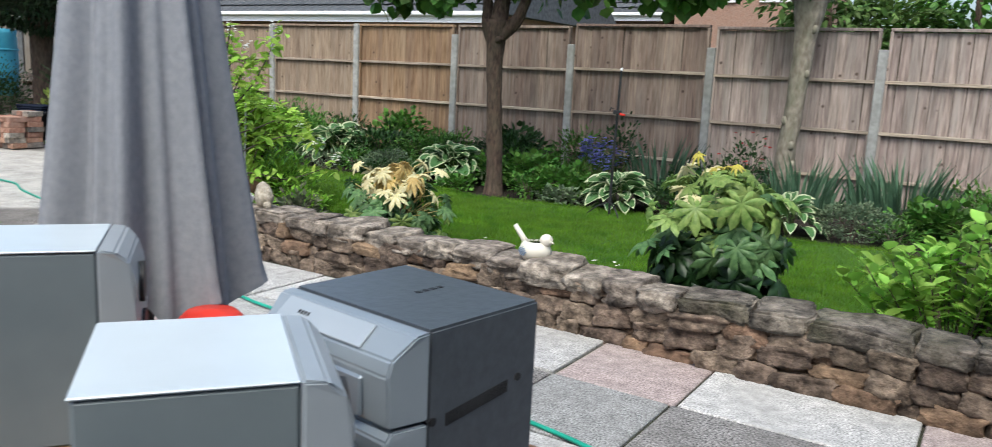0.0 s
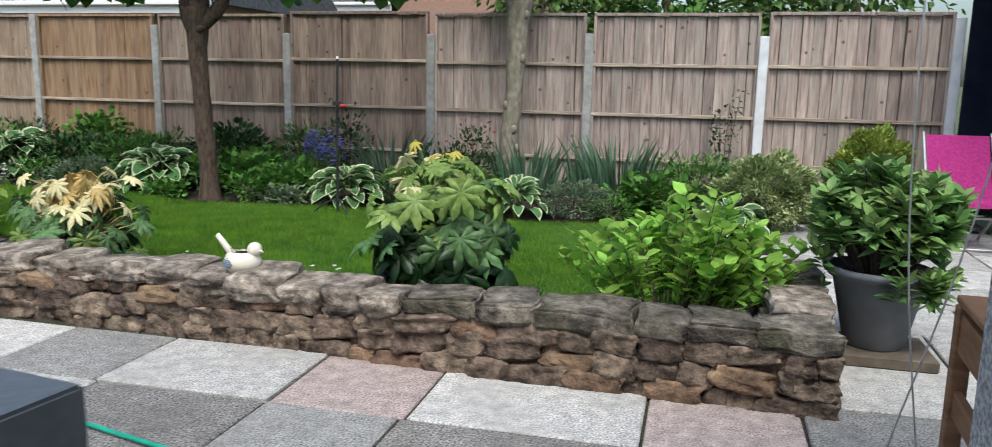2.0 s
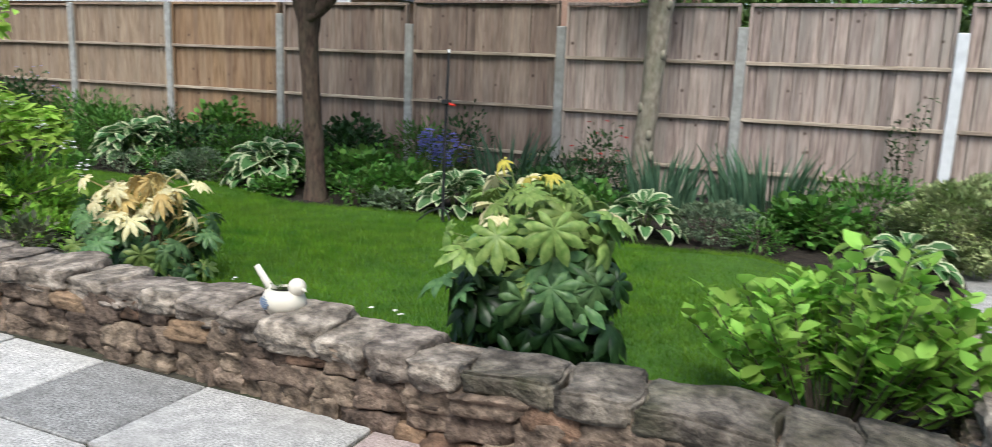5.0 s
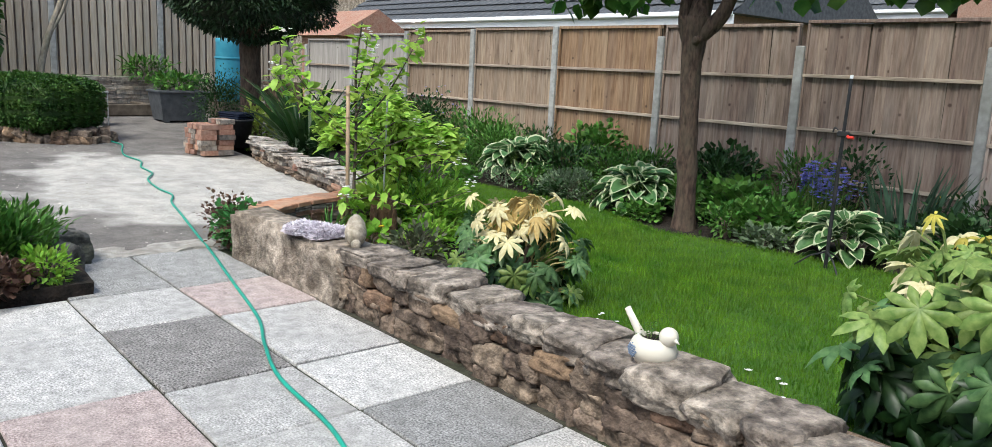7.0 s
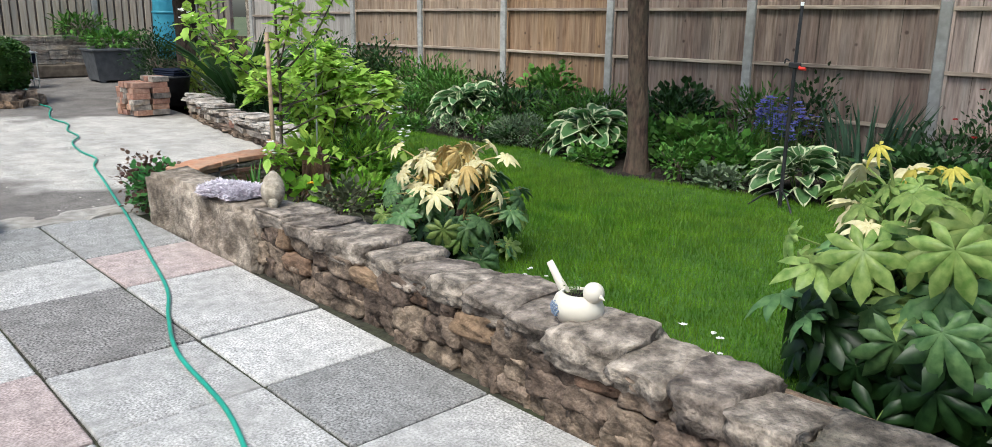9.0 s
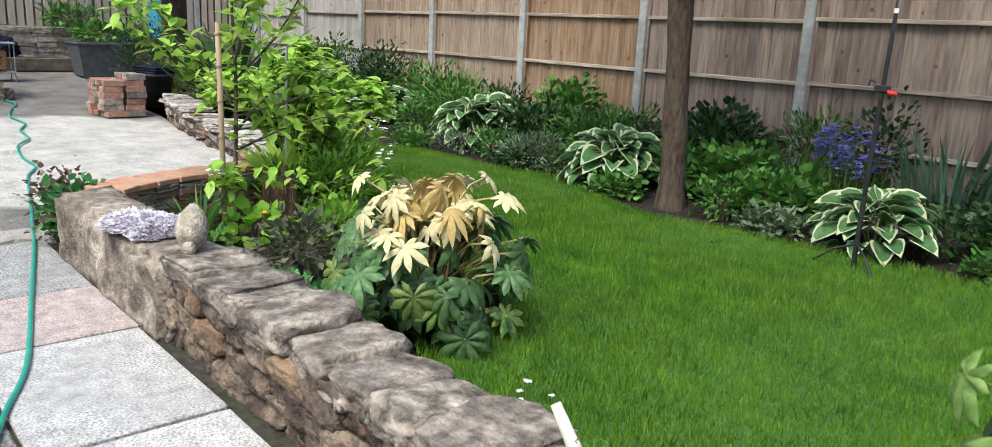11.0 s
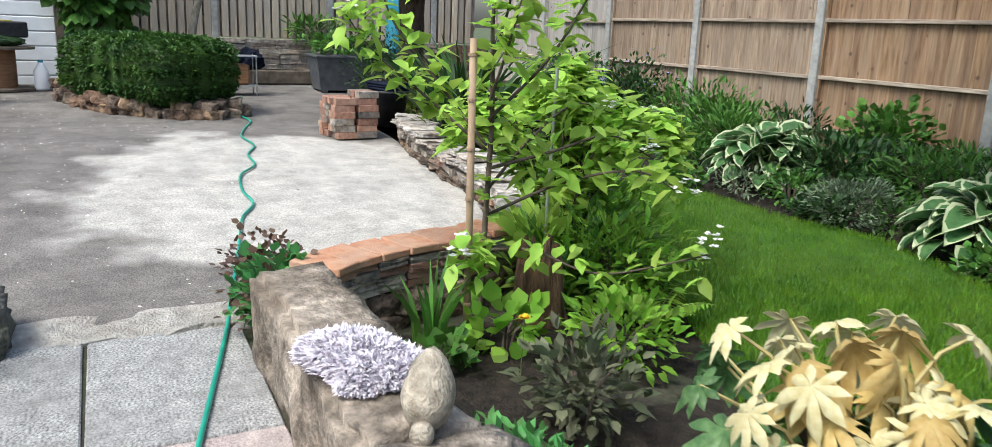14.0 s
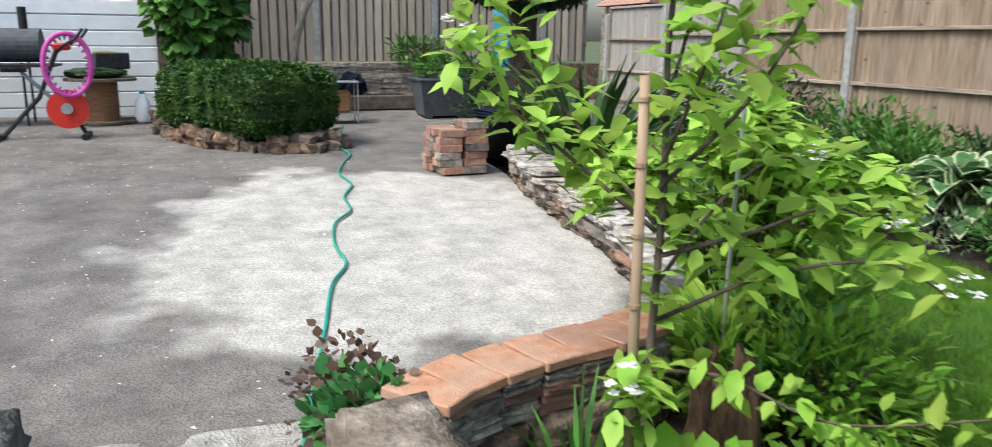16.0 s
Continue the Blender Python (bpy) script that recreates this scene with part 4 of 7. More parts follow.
def fatsia(name, label, at, groups, seed, trunk_h, group="", stalk=None):
    """groups: (count, meshes, radius range, height range, size range, droop of the leaf plane)."""
    rng = random.Random(seed)
    ob = thing(name, label, "shrub", at, group)
    stem = bmesh.new()
    for i in range(4):
        a = i * 1.7 + seed
        tube(stem, [(0.03 * math.cos(a), 0.03 * math.sin(a), -0.05), (0.07 * math.cos(a), 0.07 * math.sin(a), trunk_h * 0.5), (0.12 * math.cos(a), 0.12 * math.sin(a), trunk_h)], [0.018, 0.015, 0.011], 6)
    part("stem", stem, M_TWIG, ob)
    pet = bmesh.new()
    for count, meshes, rr, zr, sr, tilt in groups:
        for i in range(count):
            a = 2.399963 * i + rng.uniform(-0.4, 0.4) + seed
            r, z, s = rng.uniform(*rr), rng.uniform(*zr), rng.uniform(*sr)
            p = Vector((r * math.cos(a), r * math.sin(a), z))
            b = Vector((0.10 * math.cos(a), 0.10 * math.sin(a), max(0.05, z - 0.12 - 0.1 * rng.random())))
            tube(pet, [b, (b + p) / 2 + Vector((0, 0, 0.04)), p], [0.006, 0.005, 0.004], 4, False)
            m = Matrix.Translation(p) @ Matrix.Rotation(a - math.pi / 2, 4, "Z") @ Matrix.Rotation(radians(-tilt + rng.uniform(-32, 30)), 4, "X") @ Matrix.Rotation(radians(rng.uniform(-32, 32)), 4, "Y") @ Matrix.Diagonal((s, s, s, 1))
            link("leaf", rng.choice(meshes), ob, m=m)
    tagged(part("petiole", pet, stalk or M_STEMG, ob), kind="stuff")
    return ob


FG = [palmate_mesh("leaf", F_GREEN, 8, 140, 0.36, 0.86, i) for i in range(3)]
FD = [palmate_mesh("leaf", F_SHADED, 8, 140, 0.42, 0.88, 20 + i) for i in range(3)]
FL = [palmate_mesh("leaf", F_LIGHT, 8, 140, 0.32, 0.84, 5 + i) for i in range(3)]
FC = [palmate_mesh("leaf", F_CREAM, 8, 140, 0.42, 0.78, 9 + i) for i in range(3)]
FY = [palmate_mesh("leaf", F_YEL, 7, 120, 0.8, 0.6, 40 + i) for i in range(2)]
FO = [palmate_mesh("leaf", F_OLD, 9, 160, 1.0, 0.8, 13 + i) for i in range(2)]
# the near-black leaves low and inside carry painted shade
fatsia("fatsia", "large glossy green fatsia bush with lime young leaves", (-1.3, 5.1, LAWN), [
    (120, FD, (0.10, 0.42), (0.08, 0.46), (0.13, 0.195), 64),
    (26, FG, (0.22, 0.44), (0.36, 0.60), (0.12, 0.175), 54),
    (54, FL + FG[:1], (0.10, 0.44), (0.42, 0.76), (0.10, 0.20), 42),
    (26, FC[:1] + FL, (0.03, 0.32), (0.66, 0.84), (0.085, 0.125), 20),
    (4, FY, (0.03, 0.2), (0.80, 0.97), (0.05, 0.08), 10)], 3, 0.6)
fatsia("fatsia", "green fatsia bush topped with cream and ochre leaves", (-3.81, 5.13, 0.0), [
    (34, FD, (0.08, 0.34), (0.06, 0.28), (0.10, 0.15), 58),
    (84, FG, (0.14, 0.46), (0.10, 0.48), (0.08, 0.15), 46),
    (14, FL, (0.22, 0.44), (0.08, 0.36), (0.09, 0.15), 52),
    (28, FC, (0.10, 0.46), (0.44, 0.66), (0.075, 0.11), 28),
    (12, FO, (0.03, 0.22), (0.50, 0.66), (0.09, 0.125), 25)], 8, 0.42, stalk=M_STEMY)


def hosta_leaf():
    V, F, edge = [], [], []
    prof = [(0.0, 0.05, 0.0), (0.15, 0.26, 0.05), (0.4, 0.37, 0.07), (0.65, 0.32, 0.03), (0.85, 0.18, -0.06), (1.0, 0.012, -0.16)]
    for y, w, z in prof:
        for k in (-1, -0.74, 0, 0.74, 1):
            V.append((w * k, y, z + 0.10 * w * abs(k) / 0.3 - (0.05 if k == 0 else 0)))
    for i in range(len(prof) - 1):
        for k in range(4):
            a = i * 5 + k
            F.append((a, a + 1, a + 6, a + 5))
            edge.append(k in (0, 3) or i == len(prof) - 2)
    me = raw_mesh("leaf", V, F, H_MID, True)
    me.materials.append(H_EDGE)
    for p, e in zip(me.polygons, edge):
        p.material_index = 1 if e else 0
    return me


HOSTA = hosta_leaf()


def hosta(at, size, n, seed, label="green hosta with cream-edged leaves beside the lawn"):
    rng = random.Random(seed)
    ob = thing("hosta", label, "hosta", at, "hostas in the border")
    n = int(n * 0.8)
    for i in range(n):
        f = (i + 0.5) / n
        a = 2.399963 * i + rng.uniform(-0.25, 0.25)
        el = radians(62 - 80 * f + rng.uniform(-24, 24))
        r0 = size * (0.05 + 0.60 * f) * rng.uniform(0.85, 1.15)
        s = size * rng.uniform(0.40, 0.62)
        z = size * (0.60 - 0.42 * f * f) + rng.uniform(-0.05, 0.05)
        m = Matrix.Translation((r0 * math.cos(a), r0 * math.sin(a), max(0.03, z))) @ Matrix.Rotation(a - math.pi / 2, 4, "Z") @ Matrix.Rotation(el * 0.55 - 0.15, 4, "X") @ Matrix.Rotation(radians(rng.uniform(-28, 28)), 4, "Y") @ Matrix.Diagonal((s * 0.88, s, s, 1))
        link("leaf", HOSTA, ob, m=m)
    bm = bmesh.new()
    for i in range(7):
        a = i * 0.9
        tube(bm, [(0, 0, -0.05), (size * 0.25 * math.cos(a), size * 0.25 * math.sin(a), size * 0.5)], [0.008, 0.005], 4)
    tagged(part("stem", bm, M_STEMG, ob), kind="stuff")
    return ob


hosta((-3.35, 8.28, 0.03), 0.42, 95, 1)
hosta((-5.75, 8.55, 0.04), 0.50, 110, 2)
hosta((-8.0, 8.85, 0.06), 0.56, 110, 3)
hosta((-10.15, 9.05, 0.08), 0.48, 90, 4)
hosta((-1.62, 8.3, 0.03), 0.36, 70, 5)
hosta((0.35, 7.9, 0.03), 0.34, 50, 6)


def blades(name, label, at, n, h, spread, material, seed, width=0.018, category="iris", lean=0.5, flowers=None):
    """A clump of sword leaves that bend over at the tip."""
    rng = np.random.default_rng(seed)
    ob = thing(name, label, category, at)
    V, F = [], []
    for i in range(n):
        a, r = rng.random() * 6.28, spread[0] * math.sqrt(rng.random())
        b = np.array([r * math.cos(a), r * math.sin(a) * spread[1] / spread[0], -0.02])
        out = np.array([math.cos(a), math.sin(a), 0]) * lean * (0.3 + rng.random())
        hh = h * (0.6 + 0.5 * rng.random())
        t = rng.random() * 6.28
        s = np.array([math.cos(t), math.sin(t), 0]) * width * (0.7 + 0.6 * rng.random())
        k = len(V)
        for f, wv in ((0, 1.0), (0.35, 1.0), (0.7, 0.75), (1.0, 0.05)):
            c = b + np.array([0, 0, hh * (f - 0.22 * lean * f * f)]) + out * hh * f * f
            V += [c - s * wv, c + s * wv]
        for j in range(3):
            F.append((k + 2 * j, k + 2 * j + 1, k + 2 * j + 3, k + 2 * j + 2))
    f = link("foliage", raw_mesh("foliage", V, F, material), ob)
    tagged(f, kind="stuff")
    if flowers:
        fm, fn, fs, zr, lab = flowers
        ns = max(1, fn // 8)
        ang, rad, top = rng.random(ns) * 6.28, np.sqrt(rng.random(ns)), zr[0] + (zr[1] - zr[0]) * (0.45 + 0.55 * rng.random(ns))
        tips = np.stack([rad * np.cos(ang) * spread[0], rad * np.sin(ang) * spread[1], top], 1)
        k = np.concatenate([np.arange(ns), rng.integers(0, ns, max(0, fn - ns))])
        down = np.concatenate([np.zeros(ns), rng.random(max(0, fn - ns)) * (zr[1] - zr[0]) * 0.4])
        q = tips[k] + np.stack([rng.normal(size=len(k)) * 0.012, rng.normal(size=len(k)) * 0.012, -down], 1)
        pp, dd = petals(q, fs, rng)
        leaves("blossom", pp, dd, np.full(len(pp), fs), fm, "round", rng, ob, lab)
        bm = bmesh.new()
        for c in tips:
            tube(bm, [(c[0] * 0.7, c[1] * 0.7, -0.02), (c[0], c[1], c[2])], 0.004, 4, False)
        part("flower_stalk", bm, M_STEMG, ob)
    return ob


def border_z(y):
    return 0.0 + 0.09 * max(0, min(1, (y - 8.2) / 1.5))


# border plants along the fence, from the far end to the path
IRIS = "tall clump of blue-green iris leaves by the fence"
for x, y, n, h, sp, m, s in ((-3.3, 9.3, 75, 0.72, (0.35, 0.2), L_BLUE, 1), (-1.75, 9.4, 80, 0.64, (0.4, 0.2), L_BLUE, 2), (-0.75, 9.35, 130, 0.70, (0.5, 0.22), L_BLUE, 3), (-7.2, 9.3, 150, 0.5, (0.7, 0.3), L_MID, 4), (-4.5, 9.2, 170, 0.55, (0.6, 0.3), L_MID, 5), (-6.1, 9.3, 110, 0.55, (0.5, 0.25), L_DARK, 6)):
    blades("iris" if m is L_BLUE else "day_lily", IRIS if m is L_BLUE else "dense clump of narrow green day lily leaves", (x, y, border_z(y)), n, h, sp, m, s, 0.016 if m is L_BLUE else 0.009, "iris" if m is L_BLUE else "day lily", 0.35 if m is L_BLUE else 0.6,
           (P_YEL, 4, 0.035, (0.3, 0.5), "yellow flowers") if s == 1 else None)
blades("bluebell", "clump of violet-blue bluebells beside a dark shrub", (-4.0, 9.25, 0.07), 60, 0.4, (0.3, 0.2), L_MID, 8, 0.008, "bluebell", 0.6, (P_BLUE, 280, 0.030, (0.2, 0.62), "violet-blue bell flowers"))
BORDER = [
    ("dark_shrub", "small dark-leaved shrub in front of the fence", (-3.95, 9.6), (0.3, 0.25, 0.42), 500, L_DARK, 0.06, "oval"),
    ("cranesbill", "low mound of bright green cranesbill leaves", (-4.15, 8.45), (0.42, 0.35, 0.2), 800, L_MID, 0.07, "round"),
    ("cranesbill", "low mound of bright green cranesbill leaves", (-4.65, 8.7), (0.4, 0.35, 0.24), 800, L_MID, 0.07, "round"),
    ("cranesbill", "green ground cover under the tree", (-5.2, 8.75), (0.4, 0.35, 0.2), 700, L_MID, 0.06, "round"),
    ("lavender_cotton", "rounded grey-green lavender cotton mound", (-6.65, 8.4), (0.3, 0.28, 0.17), 1500, L_GREY, 0.05, "lance"),
    ("astilbe", "ferny mid-green astilbe in the border", (-6.5, 9.1), (0.6, 0.45, 0.28), 1000, L_MID, 0.08, "lance"),
    ("peony", "dark green leafy peony by the fence", (-7.3, 9.0), (0.5, 0.45, 0.28), 900, L_DARK, 0.1, "lance"),
    ("astilbe", "ferny mid-green astilbe in the border", (-8.9, 9.3), (0.7, 0.5, 0.3), 1500, L_MID, 0.08, "lance"),
    ("peony", "bright green leafy perennial by the fence", (-9.7, 9.6), (0.7, 0.45, 0.36), 1400, L_MID, 0.09, "lance"),
    ("ceanothus", "dark shrub with small violet-blue flowers", (-11.0, 9.5), (0.7, 0.5, 0.48), 1500, L_DARK, 0.06, "oval"),
    ("laurel", "mixed green shrub in the border", (-12.3, 9.4), (0.7, 0.5, 0.5), 1300, L_MID, 0.08, "oval"),
    ("lady_fern", "green fern in the border", (-9.0, 8.75), (0.45, 0.35, 0.2), 700, L_MID, 0.08, "lance"),
    ("box_mound", "low clipped dark green box mound", (-1.08, 8.42), (0.36, 0.28, 0.17), 2600, L_GREY, 0.035, "oval"),
    ("bleeding_heart", "fresh green ferny perennial by the fence", (0.05, 9.2), (0.6, 0.4, 0.27), 1500, L_MID, 0.07, "lance"),
    ("bleeding_heart", "fresh green perennial beside the lawn edge", (-0.35, 8.75), (0.45, 0.35, 0.2), 900, L_MID, 0.07, "round"),
    ("cranesbill", "low green ground cover at the lawn edge", (-2.2, 8.45), (0.55, 0.4, 0.2), 1000, L_MID, 0.06, "round"),
    ("cranesbill", "low green ground cover at the lawn edge", (-2.65, 8.8), (0.5, 0.4, 0.22), 900, L_DARK, 0.06, "round"),
    ("cranesbill", "low green ground cover by the fence", (-2.6, 9.4), (0.6, 0.35, 0.26), 900, L_DARK, 0.07, "lance"),
    ("peony", "dark green leafy peony by the fence", (-5.4, 9.4), (0.6, 0.4, 0.3), 900, L_DARK, 0.09, "lance"),
    ("variegated_holly", "rounded yellow-variegated clipped shrub", (0.68, 8.5), (0.40, 0.38, 0.33), 13000, L_VAR, 0.042, "oval"),
    ("golden_shrub", "golden-leaved rounded shrub near the fence", (1.72, 9.5), (0.36, 0.34, 0.40), 9000, L_GOLD, 0.048, "oval"),
    ("lady_fern", "fresh green foliage under the apple tree", (-6.5, 6.2), (0.5, 0.4, 0.25), 700, L_FRESH, 0.09, "lance"),
    ("lady_fern", "fresh green fern beside the lawn", (-6.0, 5.75), (0.4, 0.35, 0.22), 700, L_MID, 0.08, "lance"),
    ("lady_fern", "light green fern fronds beside the stump", (-5.75, 5.85), (0.34, 0.3, 0.24), 900, L_FRESH, 0.07, "lance"),
    ("foxglove", "broad light green leaves beside the stump", (-6.1, 5.6), (0.26, 0.24, 0.22), 260, L_APPLE, 0.12, "oval"),
    ("sedum", "low bright green sedum behind the wall", (-4.3, 4.72), (0.5, 0.17, 0.1), 1100, L_SEDUM, 0.05, "oval"),
    ("astrantia", "dusky green and purple leafy perennial behind the wall", (-4.78, 5.05), (0.22, 0.2, 0.19), 360, L_DUSK, 0.06, "oval"),
    ("campion", "green ground cover behind the wall", (-5.2, 5.5), (0.25, 0.22, 0.16), 350, L_FRESH, 0.06, "oval"),
    ("campion", "leafy green ground cover near the stump", (-5.4, 4.8), (0.14, 0.14, 0.08), 90, L_MID, 0.06, "round"),
    ("hellebore", "grey-green hellebore at the end of the low wall", (-9.9, 6.75), (0.35, 0.3, 0.3), 450, L_GREY, 0.12, "lance"),
    ("spotted_laurel", "yellow-spotted laurel bush beside the brick stack", (-11.71, 7.07), (0.34, 0.34, 0.40), 700, L_GOLD, 0.10, "oval"),
    ("box_bush", "dark green box bush behind the bricks", (-13.6, 7.2), (0.5, 0.5, 0.60), 2600, L_DARK, 0.05, "oval"),
    ("lady_fern", "green border plant along the low wall", (-8.2, 6.8), (0.5, 0.35, 0.25), 700, L_MID, 0.09, "lance"),
    ("lady_fern", "green border plant along the low wall", (-7.2, 6.6), (0.45, 0.35, 0.25), 600, L_FRESH, 0.09, "lance"),
]
for i in range(17):
    ex = -8.2 + 0.47 * i
    if min(abs(ex - h) for h in (-3.35, -5.75, -1.35)) > 0.3 and abs(ex + 4.9) > 0.25:
        ey = float(lawn_span(ex)[1]) + 0.22 + 0.1 * (i % 3)
        BORDER.append(("campanula", "low leafy green edging plant along the lawn", (ex, ey), (0.26 + 0.05 * (i % 2), 0.22, 0.11 + 0.03 * (i % 3)), 420, (L_MID, L_GREY, L_MID, L_DARK)[i % 4], 0.05, ("round", "lance", "oval")[i % 3]))
for i in range(9):
    ex = -12.6 + 1.0 * i
    BORDER.append(("geranium", "leafy green perennial against the fence", (ex, 9.75 + 0.1 * (i % 2)), (0.5, 0.25, 0.25 + 0.05 * (i % 3)), 700, (L_MID, L_DARK, L_MID)[i % 3], 0.08, ("lance", "round")[i % 2]))
for i, (nm, lab, (x, y), rad, n, m, s, form) in enumerate(BORDER):
    shrub(nm, lab, (x, y, border_z(y) + 0.01), rad, n, m, s, form, 40 + i, category=nm.replace("_", " "), shell=0.8 if nm in ("variegated_holly", "box_mound", "lavender_cotton", "golden_shrub") else 0.35, low=-0.04,
          flowers=(P_BLUE, 60, 0.02, "violet-blue flowers") if nm == "ceanothus" else None)


def hydrangea():
    rng = np.random.default_rng(77)
    ob = thing("hydrangea", "fresh green hydrangea bush inside the stone wall", "shrub", (-0.02, 4.98, 0.03))
    bm, P, Dv = bmesh.new(), [], []
    for i in range(72):
        a, r = rng.random() * 6.28, math.sqrt(rng.random())
        e = np.array([0.08 + 0.68 * r * math.cos(a), 0.36 * r * math.sin(a), 0.60 - 0.22 * r * r + 0.1 * rng.normal()])
        tube(bm, [(e[0] * 0.25, e[1] * 0.25, -0.04), (e[0] * 0.7, e[1] * 0.7, e[2] * 0.55), e], [0.006, 0.005, 0.003], 4, False)
        for k in range(15):
            f = 0.35 + 0.65 * (k / 14) ** 0.7
            c = np.array([e[0] * (0.3 + 0.7 * f), e[1] * (0.3 + 0.7 * f), e[2] * f])
            t = k * 2.4 + i
            P.append(c)
            Dv.append([math.cos(t), math.sin(t), 0.35 + 0.5 * f])
    tagged(part("stem", bm, M_TWIG, ob), kind="stuff")
    leaves("foliage", P, Dv, 0.10 * (0.6 + 0.6 * rng.random(len(P))), L_HYD, "broad", rng, ob)


hydrangea()


def potted_shrub():
    rng = np.random.default_rng(9)
    tagged(part("wooden_block", bx(0.72, 4.74, 0.0, 1.22, 5.12, 0.06, bevel=0.008), M_SLEEPER), "flat timber block under the plant pot", "wood block")
    pot = thing("plant_pot", "large grey plastic plant pot on a timber block", "plant pot", (0.965, 4.95, 0.06))
    bm = lathe(bmesh.new(), [(0.0, 0.0), (0.118, 0.0), (0.125, 0.01), (0.19, 0.335), (0.212, 0.345), (0.215, 0.385), (0.205, 0.39), (0.195, 0.36), (0.185, 0.33), (0.0, 0.33)], 40)
    part("tub", bm, M_GREYP, pot, smooth=True, m=Matrix.Diagonal((1.12, 1.12, 1, 1)))
    part("rim", lathe(bmesh.new(), [(0.205, 0.352), (0.222, 0.36), (0.222, 0.388), (0.205, 0.392)], 40), M_GREYP, pot, smooth=True, m=Matrix.Diagonal((1.12, 1.12, 1, 1)))
    part("potting_soil", lathe(bmesh.new(), [(0.0, 0.345), (0.19, 0.345)], 24), M_SOIL, pot)
    ob = thing("skimmia", "dense dark green skimmia with upright leaf whorls in a pot", "shrub", (0.965, 4.95, 0.40))
    bm, P, Dv = bmesh.new(), [], []
    for i in range(150):
        a, r = rng.random() * 6.28, math.sqrt(rng.random())
        e = np.array([0.36 * r * math.cos(a), 0.34 * r * math.sin(a), 0.46 - 0.18 * r * r + 0.06 * rng.normal()])
        if i % 12 == 0:
            e = np.array([0.34 * abs(math.cos(a)), 0.32 * math.sin(a), 0.06])
        tube(bm, [(e[0] * 0.2, e[1] * 0.2, -0.05), (e[0] * 0.7, e[1] * 0.7, e[2] * 0.6 + 0.05), e], [0.006, 0.005, 0.003], 4, False)
        for k in range(19):
            t = k * 2.4 + i
            P.append(e - np.array([0.004 * k * math.cos(a), 0.004 * k * math.sin(a), 0.007 * k]))
            Dv.append([math.cos(t) + 0.3 * rng.normal(), math.sin(t) + 0.3 * rng.normal(), 1.0 - 0.06 * k + 0.3 * rng.normal()])
    tagged(part("stem", bm, M_TWIG, ob), kind="stuff")
    leaves("foliage", P, Dv, 0.085 * (0.75 + 0.5 * rng.random(len(P))), L_SKIM, "oval", rng, ob)


potted_shrub()


# ---------------------------------------------------------------- trees
def crown(ob, blobs, n, size, material, form, seed, name="crown"):
    rng = np.random.default_rng(seed)
    P, Dv = [], []
    for c, r in blobs:
        p, d = ball_points(rng, n, c, r, 0.45, 0.3)
        P.append(p)
        Dv.append(d + rng.normal(size=d.shape) * 0.6 + np.array([0, 0, -0.35]))
    P, Dv = np.concatenate(P), np.concatenate(Dv)
    leaves(name, P, Dv, size * (0.6 + 0.7 * rng.random(len(P))), material, form, rng, ob)


def limb_tree(name, label, at, trunk, limbs, bark, blobs, n, size, leafm, form, seed, knots=0):
    ob = thing(name, label, "tree", at)
    bm = tube(bmesh.new(), smooth_path([p for p, _ in trunk], 8), list(np.interp(np.linspace(0, 1, 8 * (len(trunk) - 1) + 1), np.linspace(0, 1, len(trunk)), [r for _, r in trunk])), 14)
    rng = random.Random(seed)
    for v in bm.verts:
        v.co += v.co.normalized() * 0 + Vector((noise.noise(v.co * 5), noise.noise(v.co * 5 + Vector((5, 0, 0))), 0)) * 0.014
    tr = part("trunk", bm, bark, ob, smooth=True)
    for pts, rad in limbs:
        q = smooth_path(pts, 6)
        part("limb", tube(bmesh.new(), q, list(np.linspace(rad, rad * 0.45, len(q))), 9), bark, ob, smooth=True)
    for k in range(knots):
        a, z = rng.uniform(3.4, 6.0), rng.uniform(0.5, 2.0)
        r = float(np.interp(z, [p[2] for p, _ in trunk], [q for _, q in trunk]))
        x = float(np.interp(z, [p[2] for p, _ in trunk], [p[0] for p, _ in trunk]))
        kb = bmesh.new()
        bmesh.ops.create_icosphere(kb, subdivisions=2, radius=0.04)
        part("knot", kb, bark, tr, smooth=True, m=pose(x + r * 0.9 * math.cos(a), r * 0.9 * math.sin(a), z) @ Matrix.Diagonal((1, 1, 1.4, 1)))
    if blobs:
        crown(ob, blobs, n, size, leafm, form, seed)
    return ob


